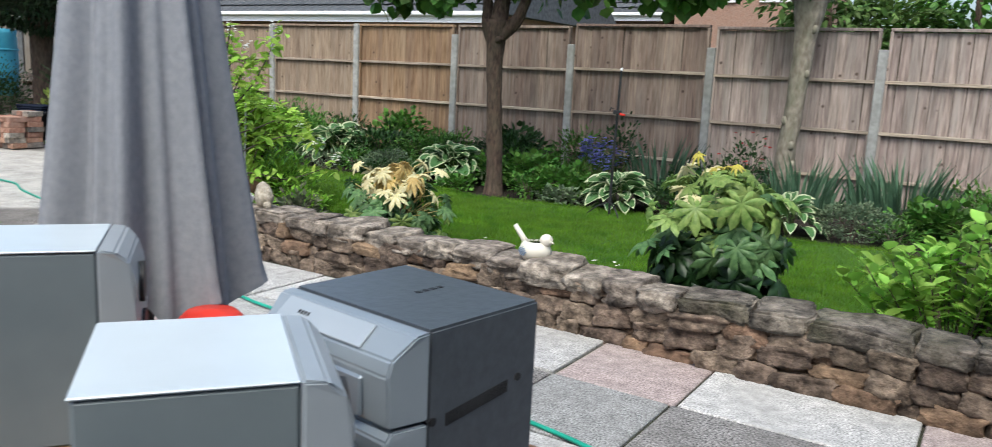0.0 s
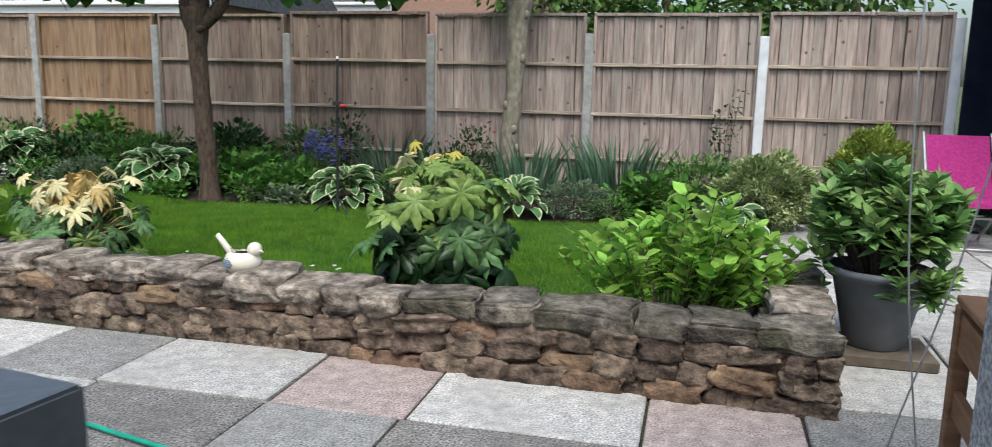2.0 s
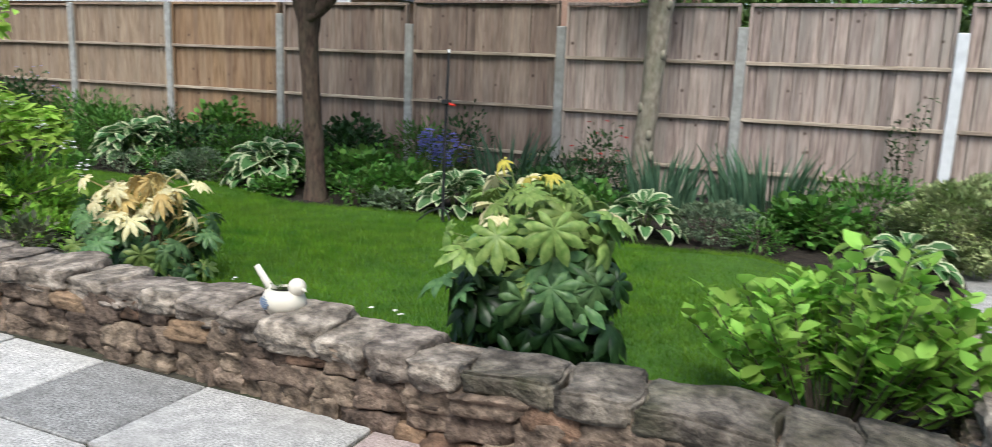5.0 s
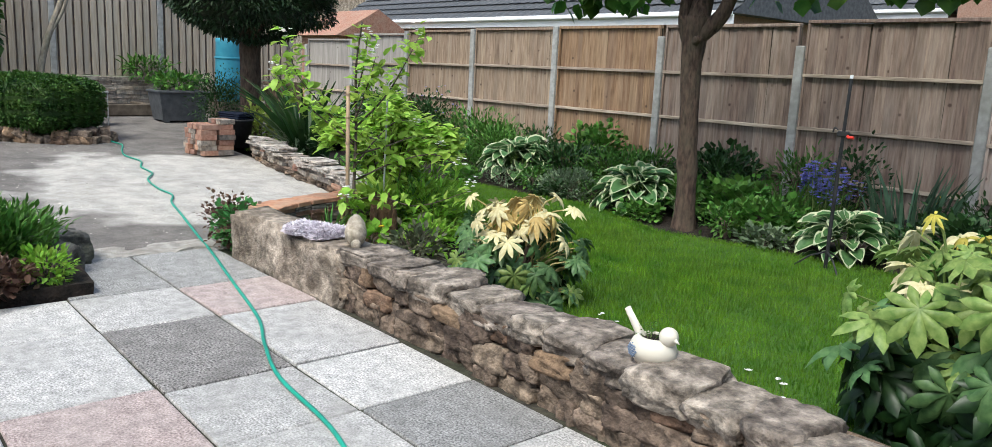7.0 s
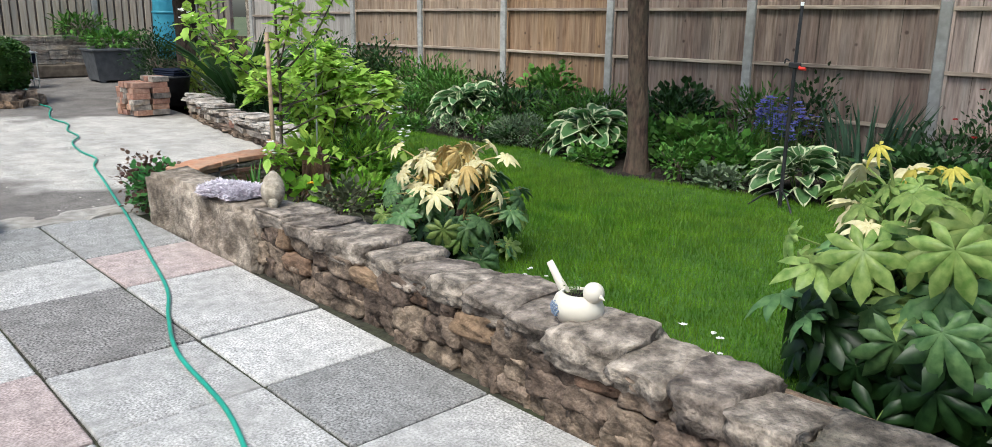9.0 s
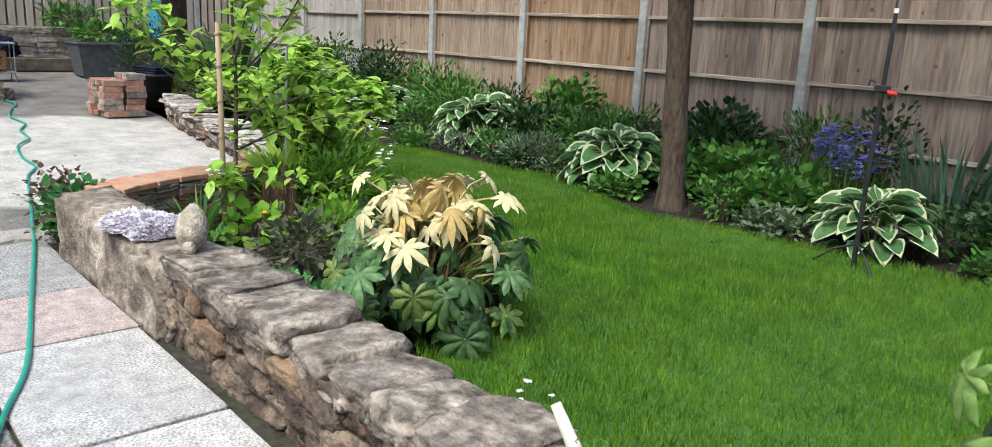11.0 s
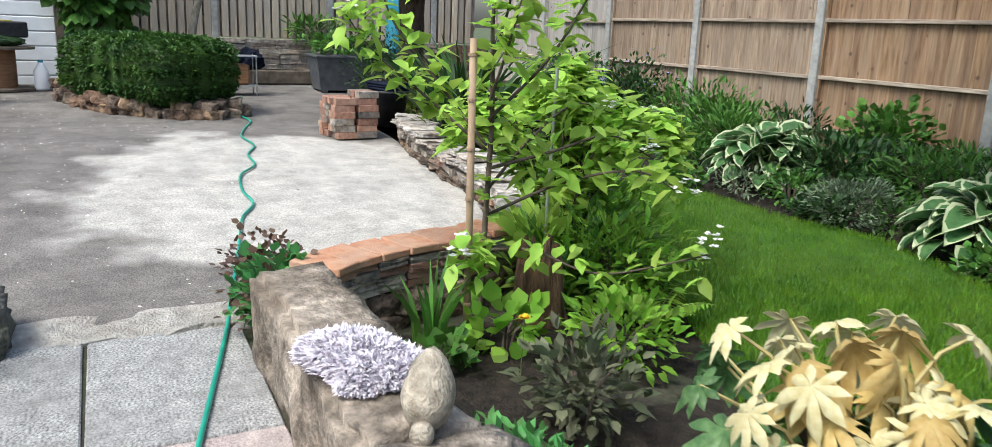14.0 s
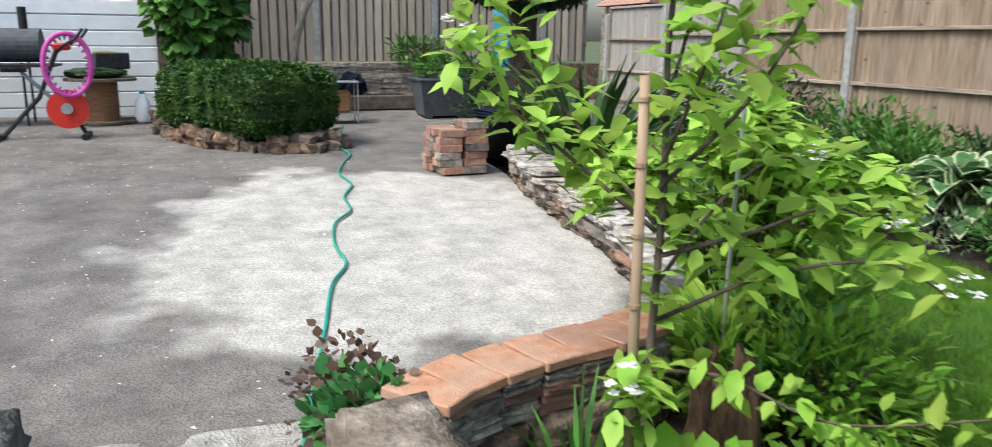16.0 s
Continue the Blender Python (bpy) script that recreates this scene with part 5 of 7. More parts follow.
limb_tree("maple_tree", "brown-barked tree with forked limbs over the lawn edge", (-4.88, 8.2, 0.0),
          [((0.0, 0, -0.1), 0.125), ((0.0, 0, 0.25), 0.095), ((-0.02, -0.03, 1.0), 0.088), ((-0.03, -0.05, 1.55), 0.098), ((-0.03, -0.06, 1.95), 0.145)],
          [([(-0.05, -0.05, 1.7), (-0.18, 0.0, 1.92), (-0.25, 0.05, 2.3), (-0.6, 0.1, 3.2)], 0.085), ([(-0.02, -0.05, 1.75), (0.2, 0.0, 1.95), (0.33, 0.05, 2.25), (0.9, 0.1, 3.1)], 0.085), ([(-0.03, -0.05, 1.8), (0.0, 0.1, 2.4), (0.2, 0.2, 3.4)], 0.11), ([(0.0, -0.1, 1.72), (0.13, -0.17, 1.75)], 0.055)],
          M_BARK, [((-0.7, -0.1, 2.80), (0.9, 0.8, 0.70)), ((0.8, 0.1, 2.78), (1.0, 0.8, 0.65)), ((1.9, 0.2, 2.55), (0.8, 0.5, 0.42)), ((-1.3, 0.0, 2.62), (0.7, 0.6, 0.5)), ((-0.2, -0.3, 3.3), (0.9, 0.8, 0.7))], 900, 0.16, L_MID, "round", 12)
limb_tree("lime_tree", "grey-barked tree with knots close to the fence", (-2.06, 9.82, 0.0),
          [((0, 0, -0.1), 0.13), ((0.0, 0, 0.5), 0.105), ((0.05, 0, 1.2), 0.10), ((0.08, 0, 1.9), 0.12), ((0.1, 0, 2.3), 0.17), ((0.1, 0.05, 3.0), 0.15)],
          [([(0.1, 0, 2.2), (-0.3, 0, 2.6), (-0.7, 0, 3.2)], 0.08), ([(0.12, 0, 2.2), (0.5, 0.1, 2.7), (0.9, 0.2, 3.3)], 0.08)],
          M_BARK2, [((0.0, 0, 3.7), (1.3, 1.1, 0.9)), ((0.05, -0.1, 2.62), (0.36, 0.3, 0.22))], 500, 0.12, L_DARK, "oval", 15, 6)


def yew():
    ob = limb_tree("yew_tree", "dark clipped yew tree with a broad flat-bottomed crown", (-12.3, 7.15, gz(-12.3)),
                   [((0, 0, -0.2), 0.2), ((0.0, 0, 0.3), 0.16), ((0.02, 0, 1.0), 0.15), ((0.0, 0, 1.9), 0.17)],
                   [([(0, 0, 1.5), (-0.5, 0, 1.85), (-0.9, 0, 2.2)], 0.07), ([(0, 0, 1.5), (0.5, 0.1, 1.85), (0.9, 0.1, 2.2)], 0.07)], M_BARK, None, 0, 0, None, "", 3)
    bm = bmesh.new()
    bmesh.ops.create_icosphere(bm, subdivisions=4, radius=1)
    for v in bm.verts:
        v.co = Vector((v.co.x * 1.25, v.co.y * 1.2, v.co.z * (0.55 if v.co.z < 0 else 0.9))) * (1 + 0.10 * noise.noise(v.co * 3)) + Vector((0, 0, 2.25))
    part("inner_crown", bm, L_YEW, ob)
    rng = np.random.default_rng(6)
    p, d = ball_points(rng, 15000, (0, 0, 2.25), (1.35, 1.3, 0.75), 0.9, 0.12)
    leaves("crown", p, d + rng.normal(size=d.shape) * 0.5, 0.06 + 0.05 * rng.random(len(p)), L_YEW, "lance", rng, ob)


yew()


def apple_tree():
    rng = np.random.default_rng(22)
    ob = thing("apple_tree", "young apple tree with fresh green leaves and white blossom", "tree", (-5.72, 5.12, 0.0))
    bm = tube(bmesh.new(), smooth_path([(0, 0, -0.1), (0.01, 0.0, 0.4), (0.0, 0.02, 0.9), (0.02, 0.0, 1.35), (0.05, 0.03, 1.7)], 6), list(np.linspace(0.016, 0.006, 25)), 8)
    part("trunk", bm, M_TWIG, ob, smooth=True)
    limbs = [
        [(0, 0, 0.78), (-0.10, -0.22, 0.98), (-0.20, -0.42, 1.16), (-0.25, -0.52, 1.3)],
        [(0, 0, 0.8), (-0.2, -0.15, 1.05), (-0.35, -0.3, 1.3), (-0.4, -0.35, 1.55)],
        [(0, 0, 0.9), (0.08, 0.22, 1.15), (0.1, 0.38, 1.4), (0.08, 0.52, 1.62)],
        [(0, 0, 0.7), (0.1, 0.25, 0.78), (0.15, 0.5, 0.85), (0.2, 0.7, 0.75)],
        [(0, 0, 0.35), (0.22, 0.12, 0.40), (0.48, 0.28, 0.36), (0.85, 0.50, 0.52)],
        [(0, 0, 0.5), (0.12, 0.3, 0.65), (0.3, 0.55, 0.72), (0.42, 0.72, 0.62)],
        [(0, 0, 0.6), (-0.1, 0.25, 0.8), (-0.15, 0.5, 0.95), (-0.2, 0.75, 0.9)],
        [(0, 0, 1.1), (-0.05, 0.1, 1.35), (-0.12, 0.18, 1.6)],
        [(0, 0, 0.3), (0.15, -0.1, 0.36), (0.3, -0.2, 0.42)],
        [(0, 0, 0.95), (0.2, -0.02, 1.2), (0.3, 0.0, 1.45)],
    ]
    P, Dv, B = [], [], []
    for i, pts in enumerate(limbs):
        q = smooth_path(pts, 7)
        part("branch", tube(bmesh.new(), q, list(np.linspace(0.008, 0.0025, len(q))), 6), M_TWIG, ob, smooth=True)
        q = np.array([list(v) for v in q])
        for j in range(5, len(q), 2):
            for k in range(5 if i in (3, 4, 5, 6) else 10):
                c = q[j] + rng.normal(size=3) * np.array([0.045, 0.045, 0.04])
                a = rng.random() * 6.28
                P.append(c)
                Dv.append([math.cos(a), math.sin(a), 0.0 + 0.6 * rng.normal()])
        if rng.random() < 0.75:
            B.append(q[-1] + np.array([0.0, -0.02, 0.05]))
    for z in np.linspace(0.5, 1.65, 16):
        for k in range(5):
            a = rng.random() * 6.28
            P.append(np.array([0.02, 0.01, z]))
            Dv.append([math.cos(a), math.sin(a), 0.3])
    leaves("foliage", P, Dv, 0.108 * (0.5 + 0.7 * rng.random(len(P))), L_APPLE, "oval", rng, ob)
    C = np.concatenate([np.array(B)[i] + rng.normal(size=(9, 3)) * 0.026 for i in range(len(B))])
    pp, dd = petals(C, 0.02, rng, 5)
    leaves("blossom", pp, dd, np.full(len(pp), 0.02), P_WHITE, "round", rng, ob, "white apple blossom")


apple_tree()


def second_sapling():
    """Light green mock orange behind the apple tree."""
    rng = np.random.default_rng(23)
    ob = thing("mock_orange", "light green mock orange bush with arching shoots", "shrub", (-6.35, 5.85, 0.02))
    bm, P, Dv = bmesh.new(), [], []
    for i in range(34):
        a = rng.random() * 6.28
        r = 0.54 * math.sqrt(rng.random())
        h = 0.95 - 0.5 * r + 0.2 * rng.random()
        pts = smooth_path([(0.05 * math.cos(a), 0.05 * math.sin(a), -0.05), (r * 0.45 * math.cos(a), r * 0.45 * math.sin(a), h * 0.7), (r * math.cos(a), r * math.sin(a), h), (1.2 * r * math.cos(a), 1.2 * r * math.sin(a), h * 0.9)], 5)
        tube(bm, pts, list(np.linspace(0.006, 0.002, len(pts))), 4, False)
        for j in range(3, len(pts)):
            for k in range(6):
                t = rng.random() * 6.28
                P.append(np.array(pts[j]) + rng.normal(size=3) * 0.03)
                Dv.append([math.cos(t), math.sin(t), 0.3 * rng.normal()])
    tagged(part("stem", bm, M_TWIG, ob), kind="stuff")
    leaves("foliage", P, Dv, 0.105 * (0.6 + 0.6 * rng.random(len(P))), L_APPLE, "oval", rng, ob)


second_sapling()

cane = thing("bamboo_cane", "pale brown bamboo cane staking the apple tree", "cane", (-5.595, 5.0, -0.05))
part("culm", tube(bmesh.new(), [(0, 0, 0), (0.012, -0.008, 0.6), (0.03, -0.022, 1.28)], [0.016, 0.0155, 0.0145], 10), M_CANE, cane, smooth=True)
for zz in (0.22, 0.45, 0.66, 0.86, 1.05, 1.22):
    part("node", tube(bmesh.new(), [(0.022 * zz, -0.017 * zz, zz - 0.006), (0.022 * zz, -0.017 * zz, zz + 0.006)], 0.0185, 10), M_CANE, cane)
rod = thing("plant_stake", "thin pale metal plant stake among the leaves", "plant stake", (-6.05, 5.6, -0.05))
part("rod", tube(bmesh.new(), [(0, 0, 0), (0.01, 0.02, 1.15)], 0.008, 8), M_ALU, rod)


def stump():
    ob = thing("tree_stump", "rotting brown tree stump among the plants", "tree stump", (-5.72, 5.40, -0.05))
    bm = lathe(bmesh.new(), [(0.15, 0.0), (0.125, 0.06), (0.11, 0.14), (0.10, 0.22), (0.095, 0.30), (0.085, 0.36), (0.055, 0.37), (0.03, 0.27), (0.001, 0.24)], 36)
    for v in bm.verts:
        a = math.atan2(v.co.y, v.co.x)
        k = 1 + 0.26 * noise.noise((math.cos(a) * 2.4, math.sin(a) * 2.4, v.co.z * 2)) + 0.14 * noise.noise((math.cos(a) * 9, math.sin(a) * 9, v.co.z * 3))
        rise = 0.16 * noise.noise((math.cos(a) * 3.5, math.sin(a) * 3.5, 0)) * max(0, v.co.z - 0.15) / 0.2
        v.co = Vector((v.co.x * k, v.co.y * k, v.co.z + rise))
    part("trunk_wood", bm, M_STUMP, ob, smooth=True)


M_STUMP = mat("rotten_wood", (0.05, 0.03, 0.02), (0.33, 0.19, 0.105), 9, 0.95, 1.0, c3=(0.03, 0.02, 0.015), scale3=4, amount3=0.6, stretch=(3, 3, 0.6), fine=60)


def fern(at, n, length, seed, material=None):
    """Arching fronds with paired leaflets."""
    rng = np.random.default_rng(seed)
    ob = thing("fern", "fresh green fern with arching fronds in the bed", "fern", at)
    bm, P, Dv, S = bmesh.new(), [], [], []
    for i in range(n):
        a = 2.4 * i + 0.3 * rng.random()
        ln = length * (0.7 + 0.4 * rng.random())
        o = np.array([math.cos(a), math.sin(a), 0])
        side = np.array([-math.sin(a), math.cos(a), 0])
        pts = [o * ln * 0.75 * f ** 1.4 + np.array([0, 0, ln * (0.9 * f - 0.42 * f * f)]) for f in np.linspace(0, 1, 19)]
        tube(bm, [tuple(p) for p in pts], list(np.linspace(0.004, 0.0015, 19)), 4, False)
        for j in range(3, 19):
            f = j / 18
            for sg in (-1, 1):
                P.append(pts[j])
                Dv.append(side * sg + o * 0.45 + np.array([0, 0, -0.1]))
                S.append(ln * 0.24 * math.sin(math.pi * min(1, 0.18 + 0.82 * f)) + 0.012)
    tagged(part("stem", bm, M_STEMG, ob), kind="stuff")
    leaves("frond", P, Dv, S, material or L_FRESH, "lance", rng, ob)


fern((-5.85, 5.95, 0.0), 13, 0.52, 71)
fern((-5.45, 5.85, 0.0), 9, 0.38, 72)
fern((-7.0, 6.3, 0.0), 10, 0.45, 73)
blades("montbretia", "upright clump of narrow fresh green leaves by the stump", (-6.0, 5.72, 0.0), 70, 0.55, (0.14, 0.12), L_FRESH, 74, 0.010, "montbretia", 0.55)
blades("montbretia", "upright clump of narrow fresh green leaves by the cane", (-5.62, 4.86, 0.0), 26, 0.36, (0.09, 0.08), L_MID, 75, 0.012, "montbretia", 0.5)
shrub("strawberry", "low strawberry plants with round green leaves", (-5.45, 5.1, 0.0), (0.2, 0.18, 0.11), 80, L_FRESH, 0.075, "round", 76, category="plant")
stump()


def phormium():
    blades("phormium", "large dark green phormium with stiff sword leaves", (-9.9, 6.85, 0.06), 95, 1.3, (0.22, 0.22), L_DARK, 14, 0.035, "phormium", 0.75)


phormium()


# ---------------------------------------------------------------- things on the wall and lawn
def bird_planter():
    ob = thing("bird_planter", "cream ceramic bird planter with blue print on the wall", "planter", (-2.11, 4.32, 0.325), rz=0)
    bm = bmesh.new()
    prof = [(0.045, 0.0), (0.062, 0.006), (0.083, 0.04), (0.085, 0.062), (0.074, 0.092), (0.056, 0.108), (0.048, 0.108), (0.055, 0.09)]
    lathe(bm, prof, 28)
    for v in bm.verts:
        v.co.x *= 1.12
    part("body", bm, M_CERAMIC, ob, smooth=True)
    hb = bmesh.new()
    bmesh.ops.create_uvsphere(hb, u_segments=20, v_segments=14, radius=0.037)
    part("head", hb, M_CERAMIC, ob, smooth=True, m=pose(0.068, 0, 0.122))
    part("beak", tube(bmesh.new(), [(0.10, -0.004, 0.118), (0.122, -0.006, 0.110)], [0.010, 0.001], 8), M_CERAMIC, ob, smooth=True)
    tb = tube(bmesh.new(), [(-0.055, 0, 0.085), (-0.095, 0, 0.13), (-0.14, 0, 0.185)], [0.022, 0.017, 0.014], 12)
    for v in tb.verts:
        v.co.y *= 0.7
    part("tail", tb, M_CERAMIC, ob, smooth=True)
    part("soil_fill", lathe(bmesh.new(), [(0.0, 0.098), (0.052, 0.098)], 20), M_SOIL, ob, m=Matrix.Diagonal((1.1, 1, 1, 1)))
    pr = bmesh.new()
    for i in range(9):
        for j in range(7):
            u, w = (i - 4) / 4, (j - 3) / 3
            if u * u + w * w > 1.05:
                continue
            a = radians(-118 + 20 * u)
            r = 0.0868 - 0.006 * w * w
            bmesh.ops.create_icosphere(pr, subdivisions=1, radius=0.0050 if (i + j) % 2 else 0.0030, matrix=Matrix.Translation((1.12 * r * math.cos(a), r * math.sin(a), 0.055 + 0.027 * w)))
    part("printed_pattern", pr, M_BLUEPRINT, ob, "faded blue floral print")
    rng = np.random.default_rng(3)
    p = np.stack([rng.normal(size=50) * 0.02, rng.normal(size=50) * 0.02, 0.10 + 0.07 * rng.random(50)], 1)
    s = thing("seedling", "sparse green seedling in the bird planter", "plant", (-2.12, 4.32, 0.42))
    bm = bmesh.new()
    for q in p[:10]:
        tube(bm, [(q[0] * 0.4, q[1] * 0.4, 0), (q[0], q[1], q[2] - 0.09)], 0.0012, 3, False)
    part("stem", bm, M_STEMG, s)
    leaves("foliage", p - np.array([0, 0, 0.095]), rng.normal(size=(50, 3)), np.full(50, 0.012), L_MID, "oval", rng, s)


bird_planter()


def duck_stone():
    ob = thing("stone_duck", "weathered pale sandstone duck ornament on the wall", "ornament", (-4.38, 4.36, 0.325), rz=61)
    bm = bmesh.new()
    bmesh.ops.create_uvsphere(bm, u_segments=20, v_segments=14, radius=1)
    for v in bm.verts:
        x, y, z = v.co
        k = 1 - 0.25 * max(0, z)
        v.co = Vector((x * 0.066 * k, y * 0.088 * k, (z + 1) * 0.095)) + Vector((0, 0.045 * max(0, z), 0)) + Vector(v.co) * 0.006 * noise.noise(v.co * 4)
    head = bmesh.ops.create_uvsphere(bm, u_segments=10, v_segments=8, radius=0.03, matrix=Matrix.Translation((0, -0.095, 0.035)))
    me = part("carved_body", bm, M_DUCK, ob, smooth=True)
    return ob


duck_stone()


def small_flowers():
    rng = np.random.default_rng(31)
    for k, (x, y) in enumerate(((-1.75, 4.56), (-1.95, 4.6), (-2.6, 4.62))):
        ob = thing("daisy", "tiny white daisies in the grass behind the wall", "flower", (x, y, LAWN))
        q = np.stack([rng.normal(size=9) * 0.06, rng.normal(size=9) * 0.03, 0.12 + 0.18 * rng.random(9)], 1)
        bm = bmesh.new()
        for c in q:
            tube(bm, [(c[0] * 0.8, c[1] * 0.8, -0.02), tuple(c)], 0.0015, 3, False)
        tagged(part("stem", bm, M_STEMG, ob), kind="stuff")
        pp, dd = petals(q, 0.01, rng, 6)
        leaves("flower_head", pp, dd, np.full(len(pp), 0.012), P_WHITE, "round", rng, ob)
    ob = thing("dandelion", "single yellow flower near the tree stump", "flower", (-5.2, 5.05, 0.0))
    part("stem", tube(bmesh.new(), [(0, 0, -0.02), (0.01, 0, 0.24)], 0.002, 4), M_STEMG, ob)
    pp, dd = petals(np.array([[0.01, 0, 0.24]] * 3), 0.02, rng, 9)
    leaves("flower_head", pp, dd, np.full(len(pp), 0.024), P_YEL, "round", rng, ob)
    n = 900
    x = -15.3 + 9 * rng.random(n) ** 1.6
    y = 1.8 + 3.4 * rng.random(n)
    p = np.stack([x, y, 0.028 * np.maximum(0, -6.3 - x) + 0.006], 1)
    d = np.stack([rng.normal(size=n), rng.normal(size=n), 0 * x], 1)
    ob = leaves("fallen_petals", p, d, 0.012 + 0.016 * rng.random(n), P_FALL, "oval", rng)
    tagged(ob, "pale fallen petals scattered on the drive", "petals", kind="stuff")


P_FALL = mat("fallen_petal", (0.45, 0.42, 0.36), (0.62, 0.58, 0.52), 9, 0.8, 0, island=0.3)
small_flowers()


def chenille_rug():
    rng = np.random.default_rng(8)
    ob = thing("bath_mat", "crumpled lilac-grey chenille bath mat on the wall", "bath mat", (-4.78, 4.32, 0.33))

    def hz(x, y):
        return 0.045 + 0.025 * noise.noise((x * 9, y * 9, 1)) + 0.012 * noise.noise((x * 22, y * 22, 4))
    nx, ny = 24, 18
    V, F = [], []
    for j in range(ny):
        for i in range(nx):
            u, v = -1 + 2 * i / (nx - 1), -1 + 2 * j / (ny - 1)
            q = max(abs(u), abs(v))
            s = 1 - 0.22 * (u * u * v * v)
            x, y = 0.20 * u * s, 0.14 * v * s + 0.03 * math.sin(3 * u)
            V.append((x, y, hz(x, y) * (1 - q ** 6) + 0.008))
    for j in range(ny - 1):
        for i in range(nx - 1):
            a = j * nx + i
            F.append((a, a + 1, a + nx + 1, a + nx))
    part_ob = link("backing", raw_mesh("backing", V, F, M_RUG, True), ob)
    n = 5200
    u, v = rng.random(n) * 2 - 1, rng.random(n) * 2 - 1
    s = 1 - 0.22 * u * u * v * v
    x, y = 0.205 * u * s, 0.145 * v * s + 0.03 * np.sin(3 * u)
    z = np.array([hz(a, b) * (1 - max(abs(c), abs(d)) ** 6) for a, b, c, d in zip(x, y, u, v)]) + 0.004
    p = np.stack([x, y, z], 1)
    d = np.stack([0.9 * u + rng.normal(size=n) * 0.5, 0.9 * v + rng.normal(size=n) * 0.5 - 0.3, 0.5 + 0 * u], 1)
    leaves("chenille_face", p, d, 0.022 + 0.012 * rng.random(n), M_RUG, "lance", rng, ob)


chenille_rug()


def feeder_pole():
    ob = thing("bird_feeder_pole", "slim black bird feeder pole with a tripod foot on the lawn", "bird feeder", (-3.2, 7.72, LAWN))
    part("pole", tube(bmesh.new(), [(0, 0, 0), (0.005, 0, 0.7), (0.02, 0, 1.42)], [0.015, 0.014, 0.012], 10), M_BLACK, ob)
    part("tip", tube(bmesh.new(), [(0.02, 0, 1.42), (0.0205, 0, 1.445)], 0.012, 10), M_UPVC, ob, "pale pole tip")
    for a in (200, 320, 80):
        c, s = math.cos(radians(a)), math.sin(radians(a))
        part("foot", tube(bmesh.new(), [(0, 0, 0.14), (0.12 * c, 0.12 * s, 0.09), (0.24 * c, 0.24 * s, -0.01)], 0.007, 6), M_BLACK, ob)
    part("clamp", bx(-0.03, -0.02, 1.0, 0.05, 0.02, 1.04, bevel=0.006), M_BLACK, ob)
    part("clamp_lever", tube(bmesh.new(), [(0.03, 0, 1.02), (0.06, -0.015, 1.0), (0.10, -0.02, 1.0)], 0.011, 8), M_RED, ob, "orange-red clamp lever")
    part("hook", tube(bmesh.new(), smooth_path([(-0.03, 0, 1.05), (-0.06, 0, 1.06), (-0.07, 0, 1.03)], 4), 0.006, 6), M_BLACK, ob)


feeder_pole()


def garden_hose():
    pts = [(-0.2, 2.6), (-1.0, 2.93), (-1.6, 3.06), (-2.2, 3.2), (-2.85, 3.37), (-3.46, 3.44), (-3.9, 3.57), (-4.3, 3.72), (-4.97, 3.87), (-5.46, 3.98), (-6.0, 4.1), (-6.4, 4.18), (-7.25, 4.34), (-7.84, 4.45), (-8.19, 4.57), (-8.6, 4.56), (-9.12, 4.63), (-9.5, 4.80), (-9.95, 4.82), (-10.4, 4.95), (-10.9, 4.92), (-11.39, 5.02), (-11.9, 5.16), (-12.4, 5.14), (-13.02, 5.33), (-13.5, 5.3), (-14.2, 5.42)]
    rng = random.Random(2)
    P = [(x, y + rng.uniform(-0.005, 0.005), gz(x) + 0.011) for x, y in pts]
    ob = thing("garden_hose", "long green garden hose snaking over the patio and drive", "hose")
    part("hose_tube", tube(bmesh.new(), smooth_path(P, 10), 0.0098, 8), M_HOSE, ob, smooth=True)


garden_hose()

# ---------------------------------------------------------------- start of the walk: table, hi-fi, parasol
def build_table():
    t = thing("garden_table", "dark garden table carrying the stereo", "table", (-0.98, 1.1, 0))
    part("tabletop", bx(-0.75, -0.45, 0.70, 0.56, 0.42, 0.73, bevel=0.006), M_WOOD, t)
    for x in (-0.68, 0.48):
        for y in (-0.38, 0.35):
            part("leg", bx(x - 0.03, y - 0.03, 0, x + 0.03, y + 0.03, 0.70, bevel=0.005), M_WOOD, t)


build_table()


def slab_panel(bm, x0, z0, x1, z1, y, depth=0.004):
    return box(bm, x0, y - depth, z0, x1, y, z1, bevel=min(0.0015, depth / 3))


def text_bars(parent, specs, material):
    for i, (m, n, w, h) in enumerate(specs):
        bm = bmesh.new()
        for k in range(n):
            x = -w / 2 + w * (k + 0.12) / n
            box(bm, x, -h / 2, 0, x + w / n * 0.55, h / 2, 0.0006)
        part("maker_mark", bm, material, parent, "dark raised maker's mark", m=m)


